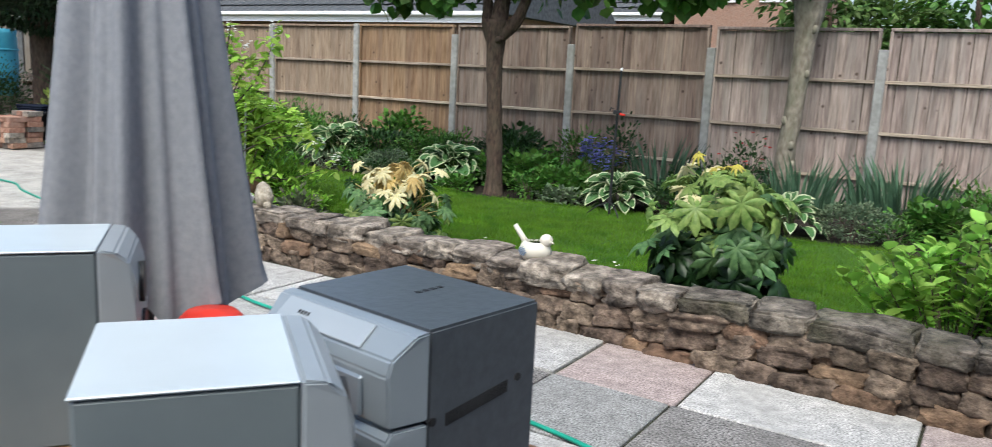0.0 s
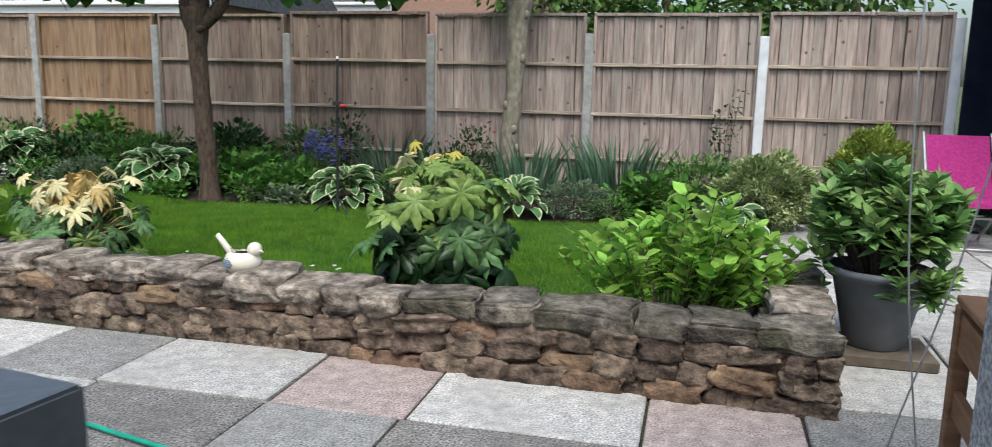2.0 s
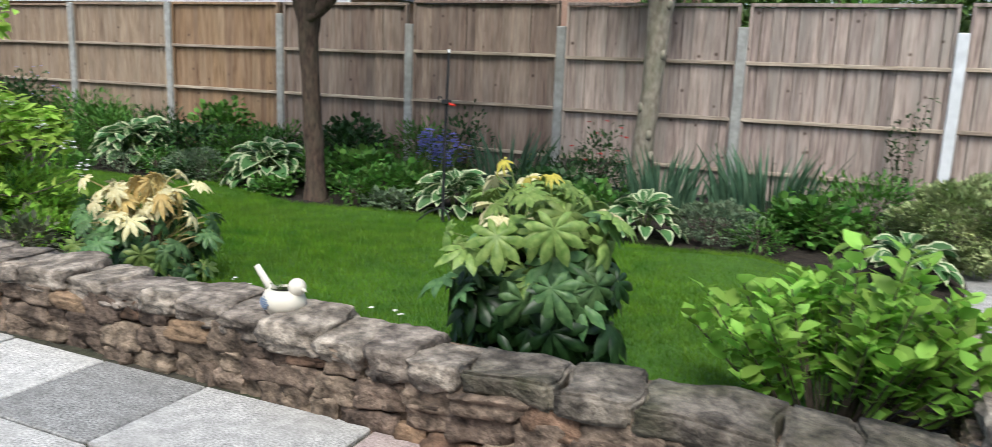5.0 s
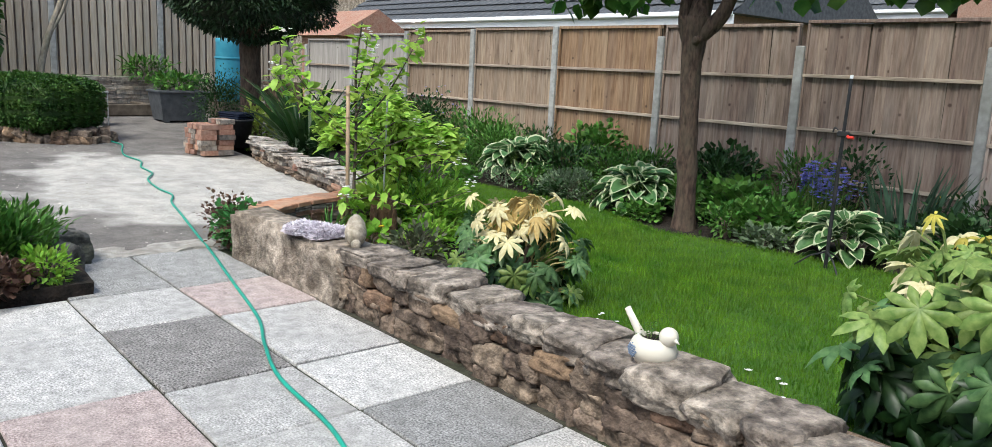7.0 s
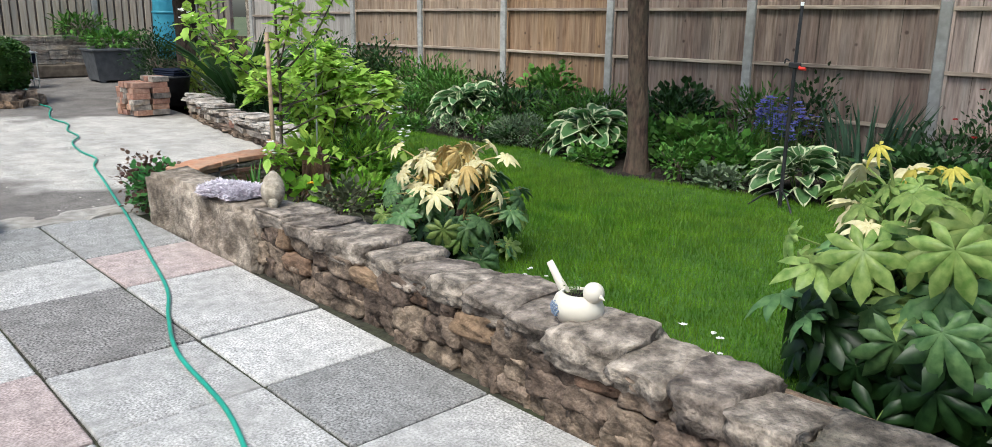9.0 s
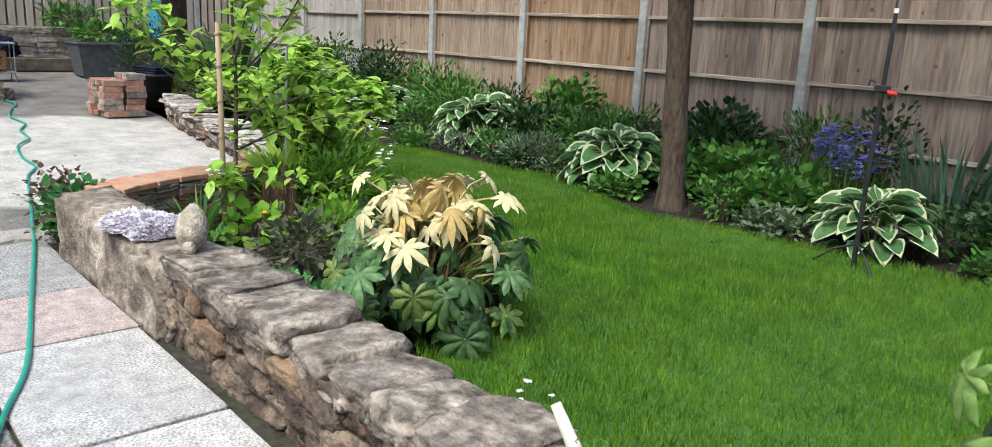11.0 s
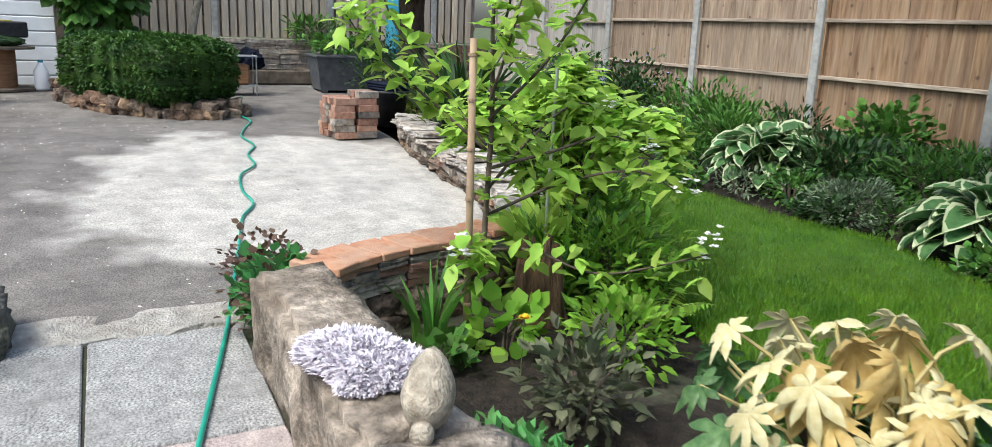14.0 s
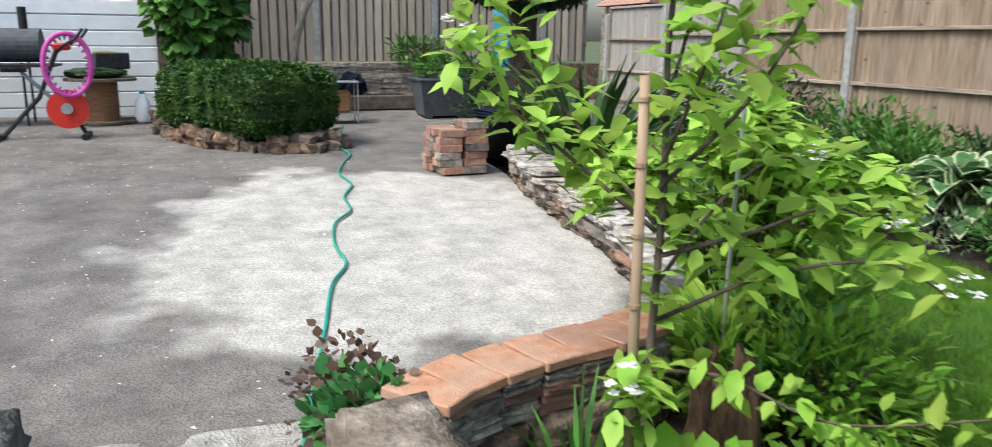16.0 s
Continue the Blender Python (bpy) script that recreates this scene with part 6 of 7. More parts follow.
def hifi():
    ob = thing("stereo_unit", "charcoal and silver stereo unit on the garden table", "stereo", (-0.605, 1.265, 0.73), rz=-8)
    W, Dp, Hh = 0.28, 0.255, 0.30
    part("casing", bx(-W / 2, -Dp / 2 + 0.035, 0.008, W / 2, Dp / 2, Hh, bevel=0.004, seg=2), M_CASE, ob, "charcoal metal casing")
    # upper front: silver hood with a sloping brow and chamfered cheeks
    yf = -Dp / 2

    def block(name, prof, material, label, inset):
        bm = bmesh.new()
        n = len(prof)
        a = [bm.verts.new((-W / 2 - 0.002, y, z)) for y, z in prof]
        b = [bm.verts.new((W / 2 + 0.002, y, z)) for y, z in prof]
        bm.faces.new(a)
        bm.faces.new(b[::-1])
        for k in range(n):
            bm.faces.new((a[k], a[(k + 1) % n], b[(k + 1) % n], b[k]))
        for v in bm.verts:
            if v.co.y < yf + 0.01:
                v.co.x -= math.copysign(inset, v.co.x)
        bmesh.ops.bevel(bm, geom=bm.edges[:], offset=0.003, segments=2, affect="EDGES")
        return part(name, bm, material, ob, label)

    block("front_hood", [(yf + 0.034, Hh - 0.001), (yf + 0.012, Hh - 0.003), (yf - 0.020, Hh - 0.030), (yf - 0.026, Hh - 0.050), (yf - 0.022, Hh - 0.118), (yf + 0.034, Hh - 0.118)], M_SILVERD, "silver sloping front hood", 0.012)
    block("front_panel", [(yf + 0.034, Hh - 0.122), (yf - 0.016, Hh - 0.122), (yf - 0.026, Hh - 0.134), (yf - 0.026, 0.03), (yf - 0.012, 0.008), (yf + 0.034, 0.008)], M_SILVERD, "silver lower front", 0.012)
    part("brow", bx(-0.105, -0.0185, -0.0015, 0.075, 0.0185, 0.0015, bevel=0.001), M_SILVER, ob, "pale silver brow", m=pose(-0.005, yf - 0.006, Hh - 0.0155, 40))
    part("display", bx(-0.105, yf - 0.031, Hh - 0.112, 0.085, yf - 0.024, Hh - 0.058, bevel=0.003), M_SILVER2, ob, "steel-blue display surround")
    part("display_window", bx(-0.095, yf - 0.0335, Hh - 0.108, 0.035, yf - 0.0315, Hh - 0.075, bevel=0.0008), M_BLACK, ob, "dark display window")
    part("control_strip", bx(-0.03, yf - 0.029, 0.05, 0.028, yf - 0.0265, Hh - 0.130, bevel=0.001), M_BLACK, ob, "black control strip")
    for k in range(4):
        part("button", bx(0.040, yf - 0.036, Hh - 0.156 - 0.020 * k, 0.078, yf - 0.0268, Hh - 0.147 - 0.020 * k, bevel=0.003), M_SPKT, ob)
    part("volume_knob", tube(bmesh.new(), [(-0.075, yf - 0.0255, Hh - 0.19), (-0.075, yf - 0.048, Hh - 0.19)], [0.026, 0.023], 28), M_SILVER, ob)
    # vents and screws on the side
    for k in range(24):
        part("vent_slot", bx(W / 2 + 0.0002, -0.06 + 0.0052 * k, 0.165 + 0.0006 * k, W / 2 + 0.0016, -0.0575 + 0.0052 * k, 0.183 + 0.0006 * k), M_BLACK, ob)
    for y, z in ((-0.085, 0.178), (0.085, 0.195)):
        part("screw_hole", tube(bmesh.new(), [(W / 2 - 0.002, y, z), (W / 2 + 0.002, y, z)], 0.006, 12), M_BLACK, ob)
    for x in (-0.11, 0.11):
        for y in (-0.09, 0.10):
            part("foot", tube(bmesh.new(), [(x, y, 0), (x, y, 0.009)], 0.014, 12), M_BLACK, ob)
    text_bars(ob, [(pose(0.0, 0.045, Hh + 0.0005, 0, 0, 90), 4, 0.06, 0.009)], M_BLACK)
    text_bars(ob, [(pose(-0.06, -Dp / 2 - 0.0072, Hh - 0.0142, 40, 0, 0), 4, 0.026, 0.006)], M_BLACK)


hifi()


def speaker(at, rz, h):
    ob = thing("loudspeaker", "silver and grey bookshelf loudspeaker on the table", "speaker", at, "stereo loudspeakers", rz=rz)
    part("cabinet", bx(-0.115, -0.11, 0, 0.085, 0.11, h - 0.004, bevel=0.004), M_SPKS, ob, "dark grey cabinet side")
    # thin top face, much paler than the cabinet sides
    part("top_panel", bx(-0.117, -0.112, h - 0.0035, 0.085, 0.112, h, bevel=0.0015), M_SPKT, ob, "pale top of the cabinet")
    bm = bmesh.new()
    prof = [(0.0855, 0.0), (0.0855, h), (0.112, h - 0.004), (0.130, h - 0.022), (0.140, h - 0.055), (0.138, h - 0.11), (0.142, h - 0.14), (0.136, 0.0)]
    a = [bm.verts.new((x, -0.113, z)) for x, z in prof]
    b = [bm.verts.new((x, 0.113, z)) for x, z in prof]
    bm.faces.new(a)
    bm.faces.new(b[::-1])
    for k in range(len(prof)):
        bm.faces.new((a[k], a[(k + 1) % len(prof)], b[(k + 1) % len(prof)], b[k]))
    for v in bm.verts:
        if v.co.x > 0.12:
            v.co.y *= 0.90
    bmesh.ops.bevel(bm, geom=bm.edges[:], offset=0.004, segments=2, affect="EDGES")
    part("front_baffle", bm, M_SILVER, ob, "rounded silver front")
    for z, r in ((h - 0.08, 0.035), (h - 0.2, 0.07)):
        part("driver_cone", tube(bmesh.new(), [(0.125, 0, z), (0.146, 0, z)], r, 28), M_BLACK, ob)


speaker((-0.585, 0.905, 0.73), 52, 0.32)
speaker((-1.215, 1.085, 0.73), 52, 0.32)


def parasol():
    ob = thing("parasol", "closed grey canvas parasol hanging in folds", "parasol", (-1.50, 1.45, 0))
    part("pole", tube(bmesh.new(), [(0, 0, 0.05), (0, 0, 2.45)], 0.02, 12), M_BLACK, ob)
    part("base", lathe(bmesh.new(), [(0.0, 0.0), (0.25, 0.0), (0.25, 0.04), (0.05, 0.07), (0.03, 0.25), (0.0, 0.25)], 28), M_BLACK, ob)
    bm = bmesh.new()
    sides, rows, rings = 120, 26, []
    for i in range(rows):
        f = i / (rows - 1)
        z = 0.83 + 1.6 * f
        r = 0.212 - 0.175 * f
        ring = []
        for k in range(sides):
            a = 2 * math.pi * k / sides
            fold = 0.20 * (1 - abs(math.sin(4 * a + 0.35 * f)) * 2) * 0.8 + 0.08 * math.sin(17 * a + 1.3) + 0.05 * math.sin(3 * a)
            q = r * (1 + fold * (1 - 0.5 * f))
            ring.append(bm.verts.new((q * math.cos(a), q * math.sin(a), z + (0.03 * math.sin(8 * a + 1) if i == 0 else 0))))
        rings.append(ring)
    for a, b in zip(rings, rings[1:]):
        for k in range(sides):
            bm.faces.new((a[k], a[(k + 1) % sides], b[(k + 1) % sides], b[k]))
    part("canopy", bm, M_CANVAS, ob, smooth=True)
    part("finial", lathe(bmesh.new(), [(0.03, 2.42), (0.035, 2.46), (0.0, 2.5)], 14), M_BLACK, ob)


parasol()
rt = thing("red_tub", "small red plastic tub on the table", "tub", (-1.22, 1.41, 0.73))
part("tub_body", lathe(bmesh.new(), [(0.0, 0.0), (0.055, 0.0), (0.065, 0.09), (0.07, 0.1), (0.05, 0.12), (0.0, 0.125)], 24), M_RED, rt, smooth=True)


# ---------------------------------------------------------------- right-hand end
tagged(part("house_wall", bx(0.592, -3.4, -0.1, 6.0, 2.30, 2.7), M_DASH), "white pebbledash house wall", "wall", kind="structure")
tagged(part("house_back_wall", bx(-6.0, -3.6, -0.1, 6.0, -3.4, 2.7), M_DASH), "white pebbledash house wall", "wall", kind="structure")
tagged(part("boundary_wall", bx(-16.0, -4.2, -0.1, -6.0, -4.0, 1.9), M_BOARD_M), "plain boundary fence along the drive", "fence", kind="structure")


def side_table():
    t = thing("side_table", "stained wooden potting table beside the house", "table", (1.12, 3.08, -0.05), rz=-4)
    part("tabletop", bx(-0.27, -0.3, 0.72, 0.3, 0.34, 0.745, bevel=0.004), M_WOOD, t)
    for x in (-0.25, 0.25):
        for y in (-0.27, 0.30):
            part("leg", bx(x - 0.025, y - 0.025, 0, x + 0.025, y + 0.025, 0.72, bevel=0.004), M_WOOD, t)
    part("apron", bx(-0.265, -0.245, 0.58, -0.245, 0.275, 0.70), M_WOOD, t)
    part("rail", bx(-0.262, -0.245, 0.38, -0.24, 0.275, 0.46), M_WOOD, t)
    part("back_apron", bx(-0.22, 0.29, 0.58, 0.22, 0.31, 0.70), M_WOOD, t)


side_table()


def cords():
    ob = thing("washing_line", "thin grey cord hanging in a loop to the paving", "cord", (0.70, 3.40, 0))
    part("cord_strand", tube(bmesh.new(), smooth_path([(-0.02, 0.0, 2.9), (-0.012, 0, 1.5), (0.02, 0, 0.8), (0.10, 0, 0.2), (0.13, 0, 0.004)], 5), 0.003, 6), M_ALU, ob)
    part("cord_strand", tube(bmesh.new(), smooth_path([(0.46, 0.0, 2.9), (0.27, 0, 1.5), (0.16, 0, 0.8), (0.02, 0, 0.2), (0.0, 0, 0.004)], 5), 0.003, 6), M_ALU, ob)


cords()


def deck_chair():
    ob = thing("garden_chair", "magenta fabric folding garden chair with grey metal frame", "chair", (2.22, 8.2, 0.0), rz=4)
    bm = bmesh.new()
    prof = smooth_path([(0, 0.30, 0.90), (0, 0.18, 0.62), (0, 0.06, 0.40), (0, -0.12, 0.37), (0, -0.28, 0.41), (0, -0.31, 0.36)], 5)
    a = [bm.verts.new((-0.25, p.y, p.z)) for p in prof]
    b = [bm.verts.new((0.25, p.y, p.z)) for p in prof]
    for i in range(len(prof) - 1):
        bm.faces.new((a[i], a[i + 1], b[i + 1], b[i]))
    bmesh.ops.solidify(bm, geom=bm.faces[:], thickness=0.012)
    part("fabric_seat", bm, M_PINK, ob, "magenta woven seat and back")
    for s in (-1, 1):
        x = 0.27 * s
        part("back_leg", tube(bmesh.new(), [(x, 0.31, 0.92), (x, 0.05, 0.40), (x, -0.30, 0.0)], 0.012, 8), M_ALU, ob)
        part("front_leg", tube(bmesh.new(), [(x, -0.31, 0.40), (x, 0.08, 0.22), (x, 0.34, 0.0)], 0.012, 8), M_ALU, ob)
        part("armrest", tube(bmesh.new(), [(x * 1.08, 0.2, 0.58), (x * 1.08, -0.02, 0.60), (x * 1.08, -0.26, 0.56)], 0.016, 8), M_ALU, ob)
    for y, z in ((-0.28, 0.02), (-0.12, 0.25)):
        part("crossbar", tube(bmesh.new(), [(-0.27, y, z), (0.27, y, z)], 0.010, 8), M_ALU, ob)


deck_chair()


def dark_lean_to():
    ob = thing("garden_shelter", "dark navy sheeted shelter beside the fence, its deep shadow put into the colour", "shelter", (2.64, 9.98, 0), kind="structure")
    part("sheet_wall", bx(0.0, 0.1, 0.0, 3.0, 0.16, 2.5), M_NAVY, ob)
    # side and deep roof added to shut light out of the shelter
    part("side_sheet", bx(3.0, -4.5, 0.0, 3.06, 0.16, 2.5), M_NAVY, ob)
    part("sheet_roof", bx(-0.05, -2.6, 2.5, 3.06, 0.2, 2.55), M_NAVY, ob)
    part("post", bx(0.0, -2.6, 0.0, 0.08, -2.52, 2.5, bevel=0.004), M_NAVY, ob)


dark_lean_to()
shrub("potted_cordyline", "dark green strappy plant behind the chair", (2.95, 8.9, 0.0), (0.35, 0.3, 0.45), 250, L_DARK, 0.25, "lance", 5, category="shrub")


def climbing_rose():
    rng = np.random.default_rng(4)
    ob = thing("climbing_rose", "thin young rose climbing against the fence", "rose", (0.3, 9.95, 0.08))
    P, Dv = [], []
    for i in range(4):
        q = smooth_path([(0.02 * i, 0, -0.05), (0.05 * (i - 1.5), 0, 0.5), (0.1 * (i - 1.5), 0.0, 0.85 + 0.08 * i)], 6)
        part("stem", tube(bmesh.new(), q, list(np.linspace(0.006, 0.003, len(q))), 5), M_TWIG, ob)
        for v in q[4:]:
            for k in range(5):
                P.append(np.array(v) + rng.normal(size=3) * 0.04)
                Dv.append(rng.normal(size=3) + np.array([0, 0, 0.3]))
    leaves("foliage", P, Dv, np.full(len(P), 0.055), L_DARK, "oval", rng, ob)


climbing_rose()
rng_r = np.random.default_rng(6)
rr = shrub("rose_bush", "small rose bush with dark red buds by the fence", (-2.45, 9.7, 0.08), (0.3, 0.2, 0.36), 300, L_DARK, 0.055, "oval", 61, flowers=(P_RED, 26, 0.028, "dark red rose buds"))


# ---------------------------------------------------------------- rockery bed by the drive edge
def left_rockery():
    rng = random.Random(14)
    bm = bx(-6.45, 1.2, -0.05, -5.25, 3.15, 0.07)
    tagged(part("rockery_soil", crumble(bm, 0.05, 6, 3), M_SOIL), "dark soil of the rockery bed", "soil", kind="structure")
    for i, (x, y, s) in enumerate([(-6.22, 3.16, 0.30), (-6.5, 2.95, 0.28), (-5.86, 3.08, 0.18)]):
        r = thing("rock", "dark rounded rock edging the rockery bed", "rock", (x, y, 0.05), "rocks of the rockery", rz=rng.uniform(0, 40))
        link("rock_body", stone_mesh(50 + i, M_ROCKD), r, m=Matrix.Translation((0, 0, 0.03)) @ Matrix.Diagonal((s * 1.3, s, 0.13 + 0.4 * s, 1)))
    shrub("heather", "green feathery heather in the rockery bed", (-6.0, 2.75, 0.05), (0.42, 0.4, 0.2), 3000, L_MID, 0.07, "lance", 91, 1.0, shell=0.2)
    shrub("heather", "green feathery heather in the rockery bed", (-5.85, 2.2, 0.05), (0.5, 0.5, 0.24), 2500, L_MID, 0.07, "lance", 92, 1.0, shell=0.2)
    shrub("spurge", "lime green spurge at the rockery edge", (-5.42, 2.92, 0.03), (0.2, 0.16, 0.12), 500, L_FRESH, 0.045, "oval", 93)
    shrub("heuchera", "bronze-purple heuchera at the rockery edge", (-5.35, 2.65, 0.03), (0.22, 0.2, 0.1), 450, L_PURPLE, 0.05, "round", 94)
    shrub("spirea", "low fresh green spirea at the wall end", (-5.98, 4.30, 0.0), (0.22, 0.17, 0.17), 520, L_SEDUM, 0.05, "round", 95)
    shrub("berberis", "small purple-bronze berberis at the wall end", (-6.08, 4.29, 0.0), (0.28, 0.2, 0.21), 440, L_PURPLE, 0.032, "round", 96, stems=16, up=0.1)


left_rockery()


# ---------------------------------------------------------------- far end of the drive
def hedge():
    ob = thing("box_hedge", "clipped rounded green box hedge above a stone edging", "hedge", (-13.25, 4.2, gz(-13.25)), rz=28)

    def surf(a, b):
        c = lambda q: math.copysign(abs(math.cos(q)) ** 0.45, math.cos(q))
        s = lambda q: math.copysign(abs(math.sin(q)) ** 0.45, math.sin(q))
        p = Vector((1.15 * c(a) * c(b), 0.62 * s(a) * c(b), 0.36 * s(b)))
        return p * (1 + 0.05 * noise.noise(p * 2.5)) + Vector((0, 0, 0.47))
    bm = bmesh.new()
    nu, nv = 64, 24
    ring = [[bm.verts.new(surf(2 * math.pi * i / nu, -math.pi / 2 + math.pi * (j + 0.5) / nv) * 0.985) for i in range(nu)] for j in range(nv)]
    for j in range(nv - 1):
        for i in range(nu):
            bm.faces.new((ring[j][i], ring[j][(i + 1) % nu], ring[j + 1][(i + 1) % nu], ring[j + 1][i]))
    bm.faces.new(ring[0][::-1])
    bm.faces.new(ring[-1])
    bm.normal_update()
    rng = np.random.default_rng(4)
    fs = list(bm.faces)
    ar = np.array([f.calc_area() for f in fs])
    P, Dv = [], []
    for i in rng.choice(len(fs), 24000, p=ar / ar.sum()):
        f = fs[i]
        w = rng.random(len(f.verts))
        w /= w.sum()
        c = sum((v.co * k for v, k in zip(f.verts, w)), Vector())
        out = (c - Vector((0, 0, 0.45))).normalized()
        P.append(c + out * rng.uniform(-0.01, 0.04))
        Dv.append(out + Vector(rng.normal(size=3)) * 0.6)
    part("inner_growth", bm, L_HEDGE, ob)
    leaves("foliage", P, Dv, 0.03 + 0.03 * rng.random(len(P)), L_HEDGE, "oval", rng, ob)
    rg = random.Random(8)
    edge = thing("hedge_edging", "rough sandstone edging under the hedge", "stones", (0, 0, 0), kind="structure")
    line = smooth_path([(-14.7, 3.3, 0), (-13.9, 3.35, 0), (-12.9, 3.75, 0), (-12.4, 4.25, 0), (-12.25, 4.75, 0), (-12.5, 5.15, 0)], 8)
    for i, p in enumerate(line[::2]):
        for z in (0.03, 0.12):
            if z > 0.1 and rg.random() < 0.35:
                continue
            s = rg.uniform(0.2, 0.32)
            link("stone", STONES[2] if rg.random() < 0.5 else rg.choice(STONES), edge, m=pose(p.x + rg.uniform(-0.05, 0.05), p.y, gz(p.x) + z, rg.uniform(-14, 14), rg.uniform(-14, 14), rg.uniform(0, 180)) @ Matrix.Diagonal((s, 0.22, 0.14, 1)))


hedge()


def garage():
    g = thing("garage", "white timber-clad garage with shiplap boards", "garage", (-15.75, 0, 0.2), kind="structure")
    part("body", bx(-4, -3.8, -0.2, -0.05, 3.2, 2.6), M_UPVC, g)
    rg = random.Random(3)
    me = mesh_of("cladding_board", bx(-0.05, -3.8, 0, -0.012, 3.2, 0.192, bevel=0.012), M_WHITEW)
    for k in range(13):
        link("cladding_board", me, g, m=pose(rg.uniform(-0.003, 0.003), 0, -0.02 + 0.2 * k))
    part("corner_post", bx(-0.06, 3.2, -0.1, 0.03, 3.3, 2.6), M_SLEEPER, g, "dark corner trim")
    part("side_wall", bx(-4, 3.3, -0.2, -0.3, 3.34, 2.6), M_UPVC, g)


garage()


def far_boundary():
    w = thing("terrace_wall", "low dry-stone retaining wall below the far fence", "wall", kind="structure")
    part("core", bx(-17.3, 3.35, 0.1, -16.9, 10.3, 0.92), M_MORTAR, w)
    rg = random.Random(6)
    for k in range(9):
        y = 3.4
        while y < 9.2:
            ln = rg.uniform(0.2, 0.5)
            link("stone", rg.choice(THIN), w, m=pose(-16.9 + rg.uniform(-0.02, 0.02), y + ln / 2, 0.24 + 0.082 * k, rg.uniform(-2, 2), 0, 90) @ Matrix.Diagonal((ln, 0.16, 0.08, 1)))
            y += ln
    f = thing("far_fence", "tall slatted timber fence above the terrace wall", "fence", (-17.0, 3.4, 0.95))
    me = mesh_of("slat", bx(-0.01, 0.0, 0.0, 0.01, 0.105, 1.75, bevel=0.003), M_FARF)
    y = 0.0
    i = 0
    while y < 6.6:
        link("slat", me, f, m=pose(0.02 if i % 2 else 0.045, y, rg.uniform(-0.01, 0.01)))
        y += 0.135
        i += 1
    for z in (0.25, 0.9, 1.5):
        part("rail", bx(-0.045, 0, z, -0.01, 6.7, z + 0.08), M_BOARD_M, f)
    part("backing", bx(-0.07, 0, 0.0, -0.05, 6.7, 1.7), M_BOARD_G, f)
    for yy in (0.0, 2.0, 3.9, 5.8):
        part("post", bx(-0.03, yy, -0.05, 0.07, yy + 0.1, 1.85, bevel=0.006), M_POST, f)
    # sleeper bed
    s = thing("raised_bed", "low raised bed of dark timber sleepers", "raised bed", (-16.3, 5.9, gz(-16.3)))
    part("front_sleeper", bx(0.35, -0.75, 0.0, 0.5, 0.95, 0.2, bevel=0.01), M_SLEEPER, s)
    part("side_sleeper", bx(-0.55, 0.80, 0.0, 0.34, 0.95, 0.2, bevel=0.01), M_SLEEPER, s)
    part("side_sleeper", bx(-0.55, -0.75, 0.0, 0.34, -0.60, 0.2, bevel=0.01), M_SLEEPER, s)
    part("bed_soil", bx(-0.55, -0.6, 0.0, 0.34, 0.8, 0.16), M_SOIL, s)
    b = thing("rubble_sack", "crumpled blue plastic sack in the raised bed", "sack", (-16.2, 5.85, gz(-16.3) + 0.16))
    bm = bmesh.new()
    bmesh.ops.create_icosphere(bm, subdivisions=3, radius=0.2)
    for v in bm.verts:
        v.co = Vector((v.co.x, v.co.y * 1.1, (v.co.z + 0.18) * 0.9)) + v.co * 0.5 * noise.noise(v.co * 12)
        v.co.z = max(0, v.co.z)
    part("sack_body", bm, M_NAVY, b)
    p = thing("planter_trough", "large slate grey square planter", "planter", (-14.95, 6.98, gz(-14.95)))
    bm = bmesh.new()
    lo = [bm.verts.new((x * 0.27, y * 0.36, 0.03)) for x, y in ((-1, -1), (1, -1), (1, 1), (-1, 1))]
    hi = [bm.verts.new((x * 0.33, y * 0.43, 0.52)) for x, y in ((-1, -1), (1, -1), (1, 1), (-1, 1))]
    bm.faces.new(lo[::-1])
    bm.faces.new(hi)
    for k in range(4):
        bm.faces.new((lo[k], lo[(k + 1) % 4], hi[(k + 1) % 4], hi[k]))
    part("tub", bm, M_PLANTER, p)
    part("rim", bx(-0.35, -0.45, 0.5, 0.35, 0.45, 0.54, bevel=0.01), M_PLANTER, p)
    for x in (-0.24, 0.24):
        for y in (-0.3, 0.3):
            part("foot", bx(x - 0.04, y - 0.04, 0, x + 0.04, y + 0.04, 0.035), M_PLANTER, p)
    shrub("bedding_plants", "leafy green bedding plants in the grey planter", (-14.95, 6.98, gz(-14.95) + 0.54), (0.4, 0.5, 0.14), 500, L_MID, 0.1, "oval", 101)
    shrub("laurel", "leafy green shrub above the terrace wall", (-16.7, 7.0, 0.93), (0.35, 0.5, 0.2), 300, L_MID, 0.13, "lance", 102)
    t = thing("ivy_shrub", "tall glossy green ivy bush beside the garage", "shrub", (-15.6, 3.75, gz(-15.6)))
    rng = np.random.default_rng(10)
    q, d = ball_points(rng, 2600, (0, 0, 1.85), (0.55, 0.62, 1.1), 0.6, 0.25)
    leaves("foliage", q, d + rng.normal(size=d.shape) * 0.4 + np.array([0, 0, -0.3]), 0.12 + 0.08 * rng.random(len(q)), L_MID, "round", rng, t)
    part("stem", tube(bmesh.new(), [(0, 0, -0.1), (0.05, 0, 1.0), (0, 0, 2.2)], [0.06, 0.05, 0.03], 8), M_TWIG, t)
    d = thing("bare_tree", "leaning bare grey-brown trunk by the far fence", "tree", (-15.6, 4.9, gz(-15.6)))
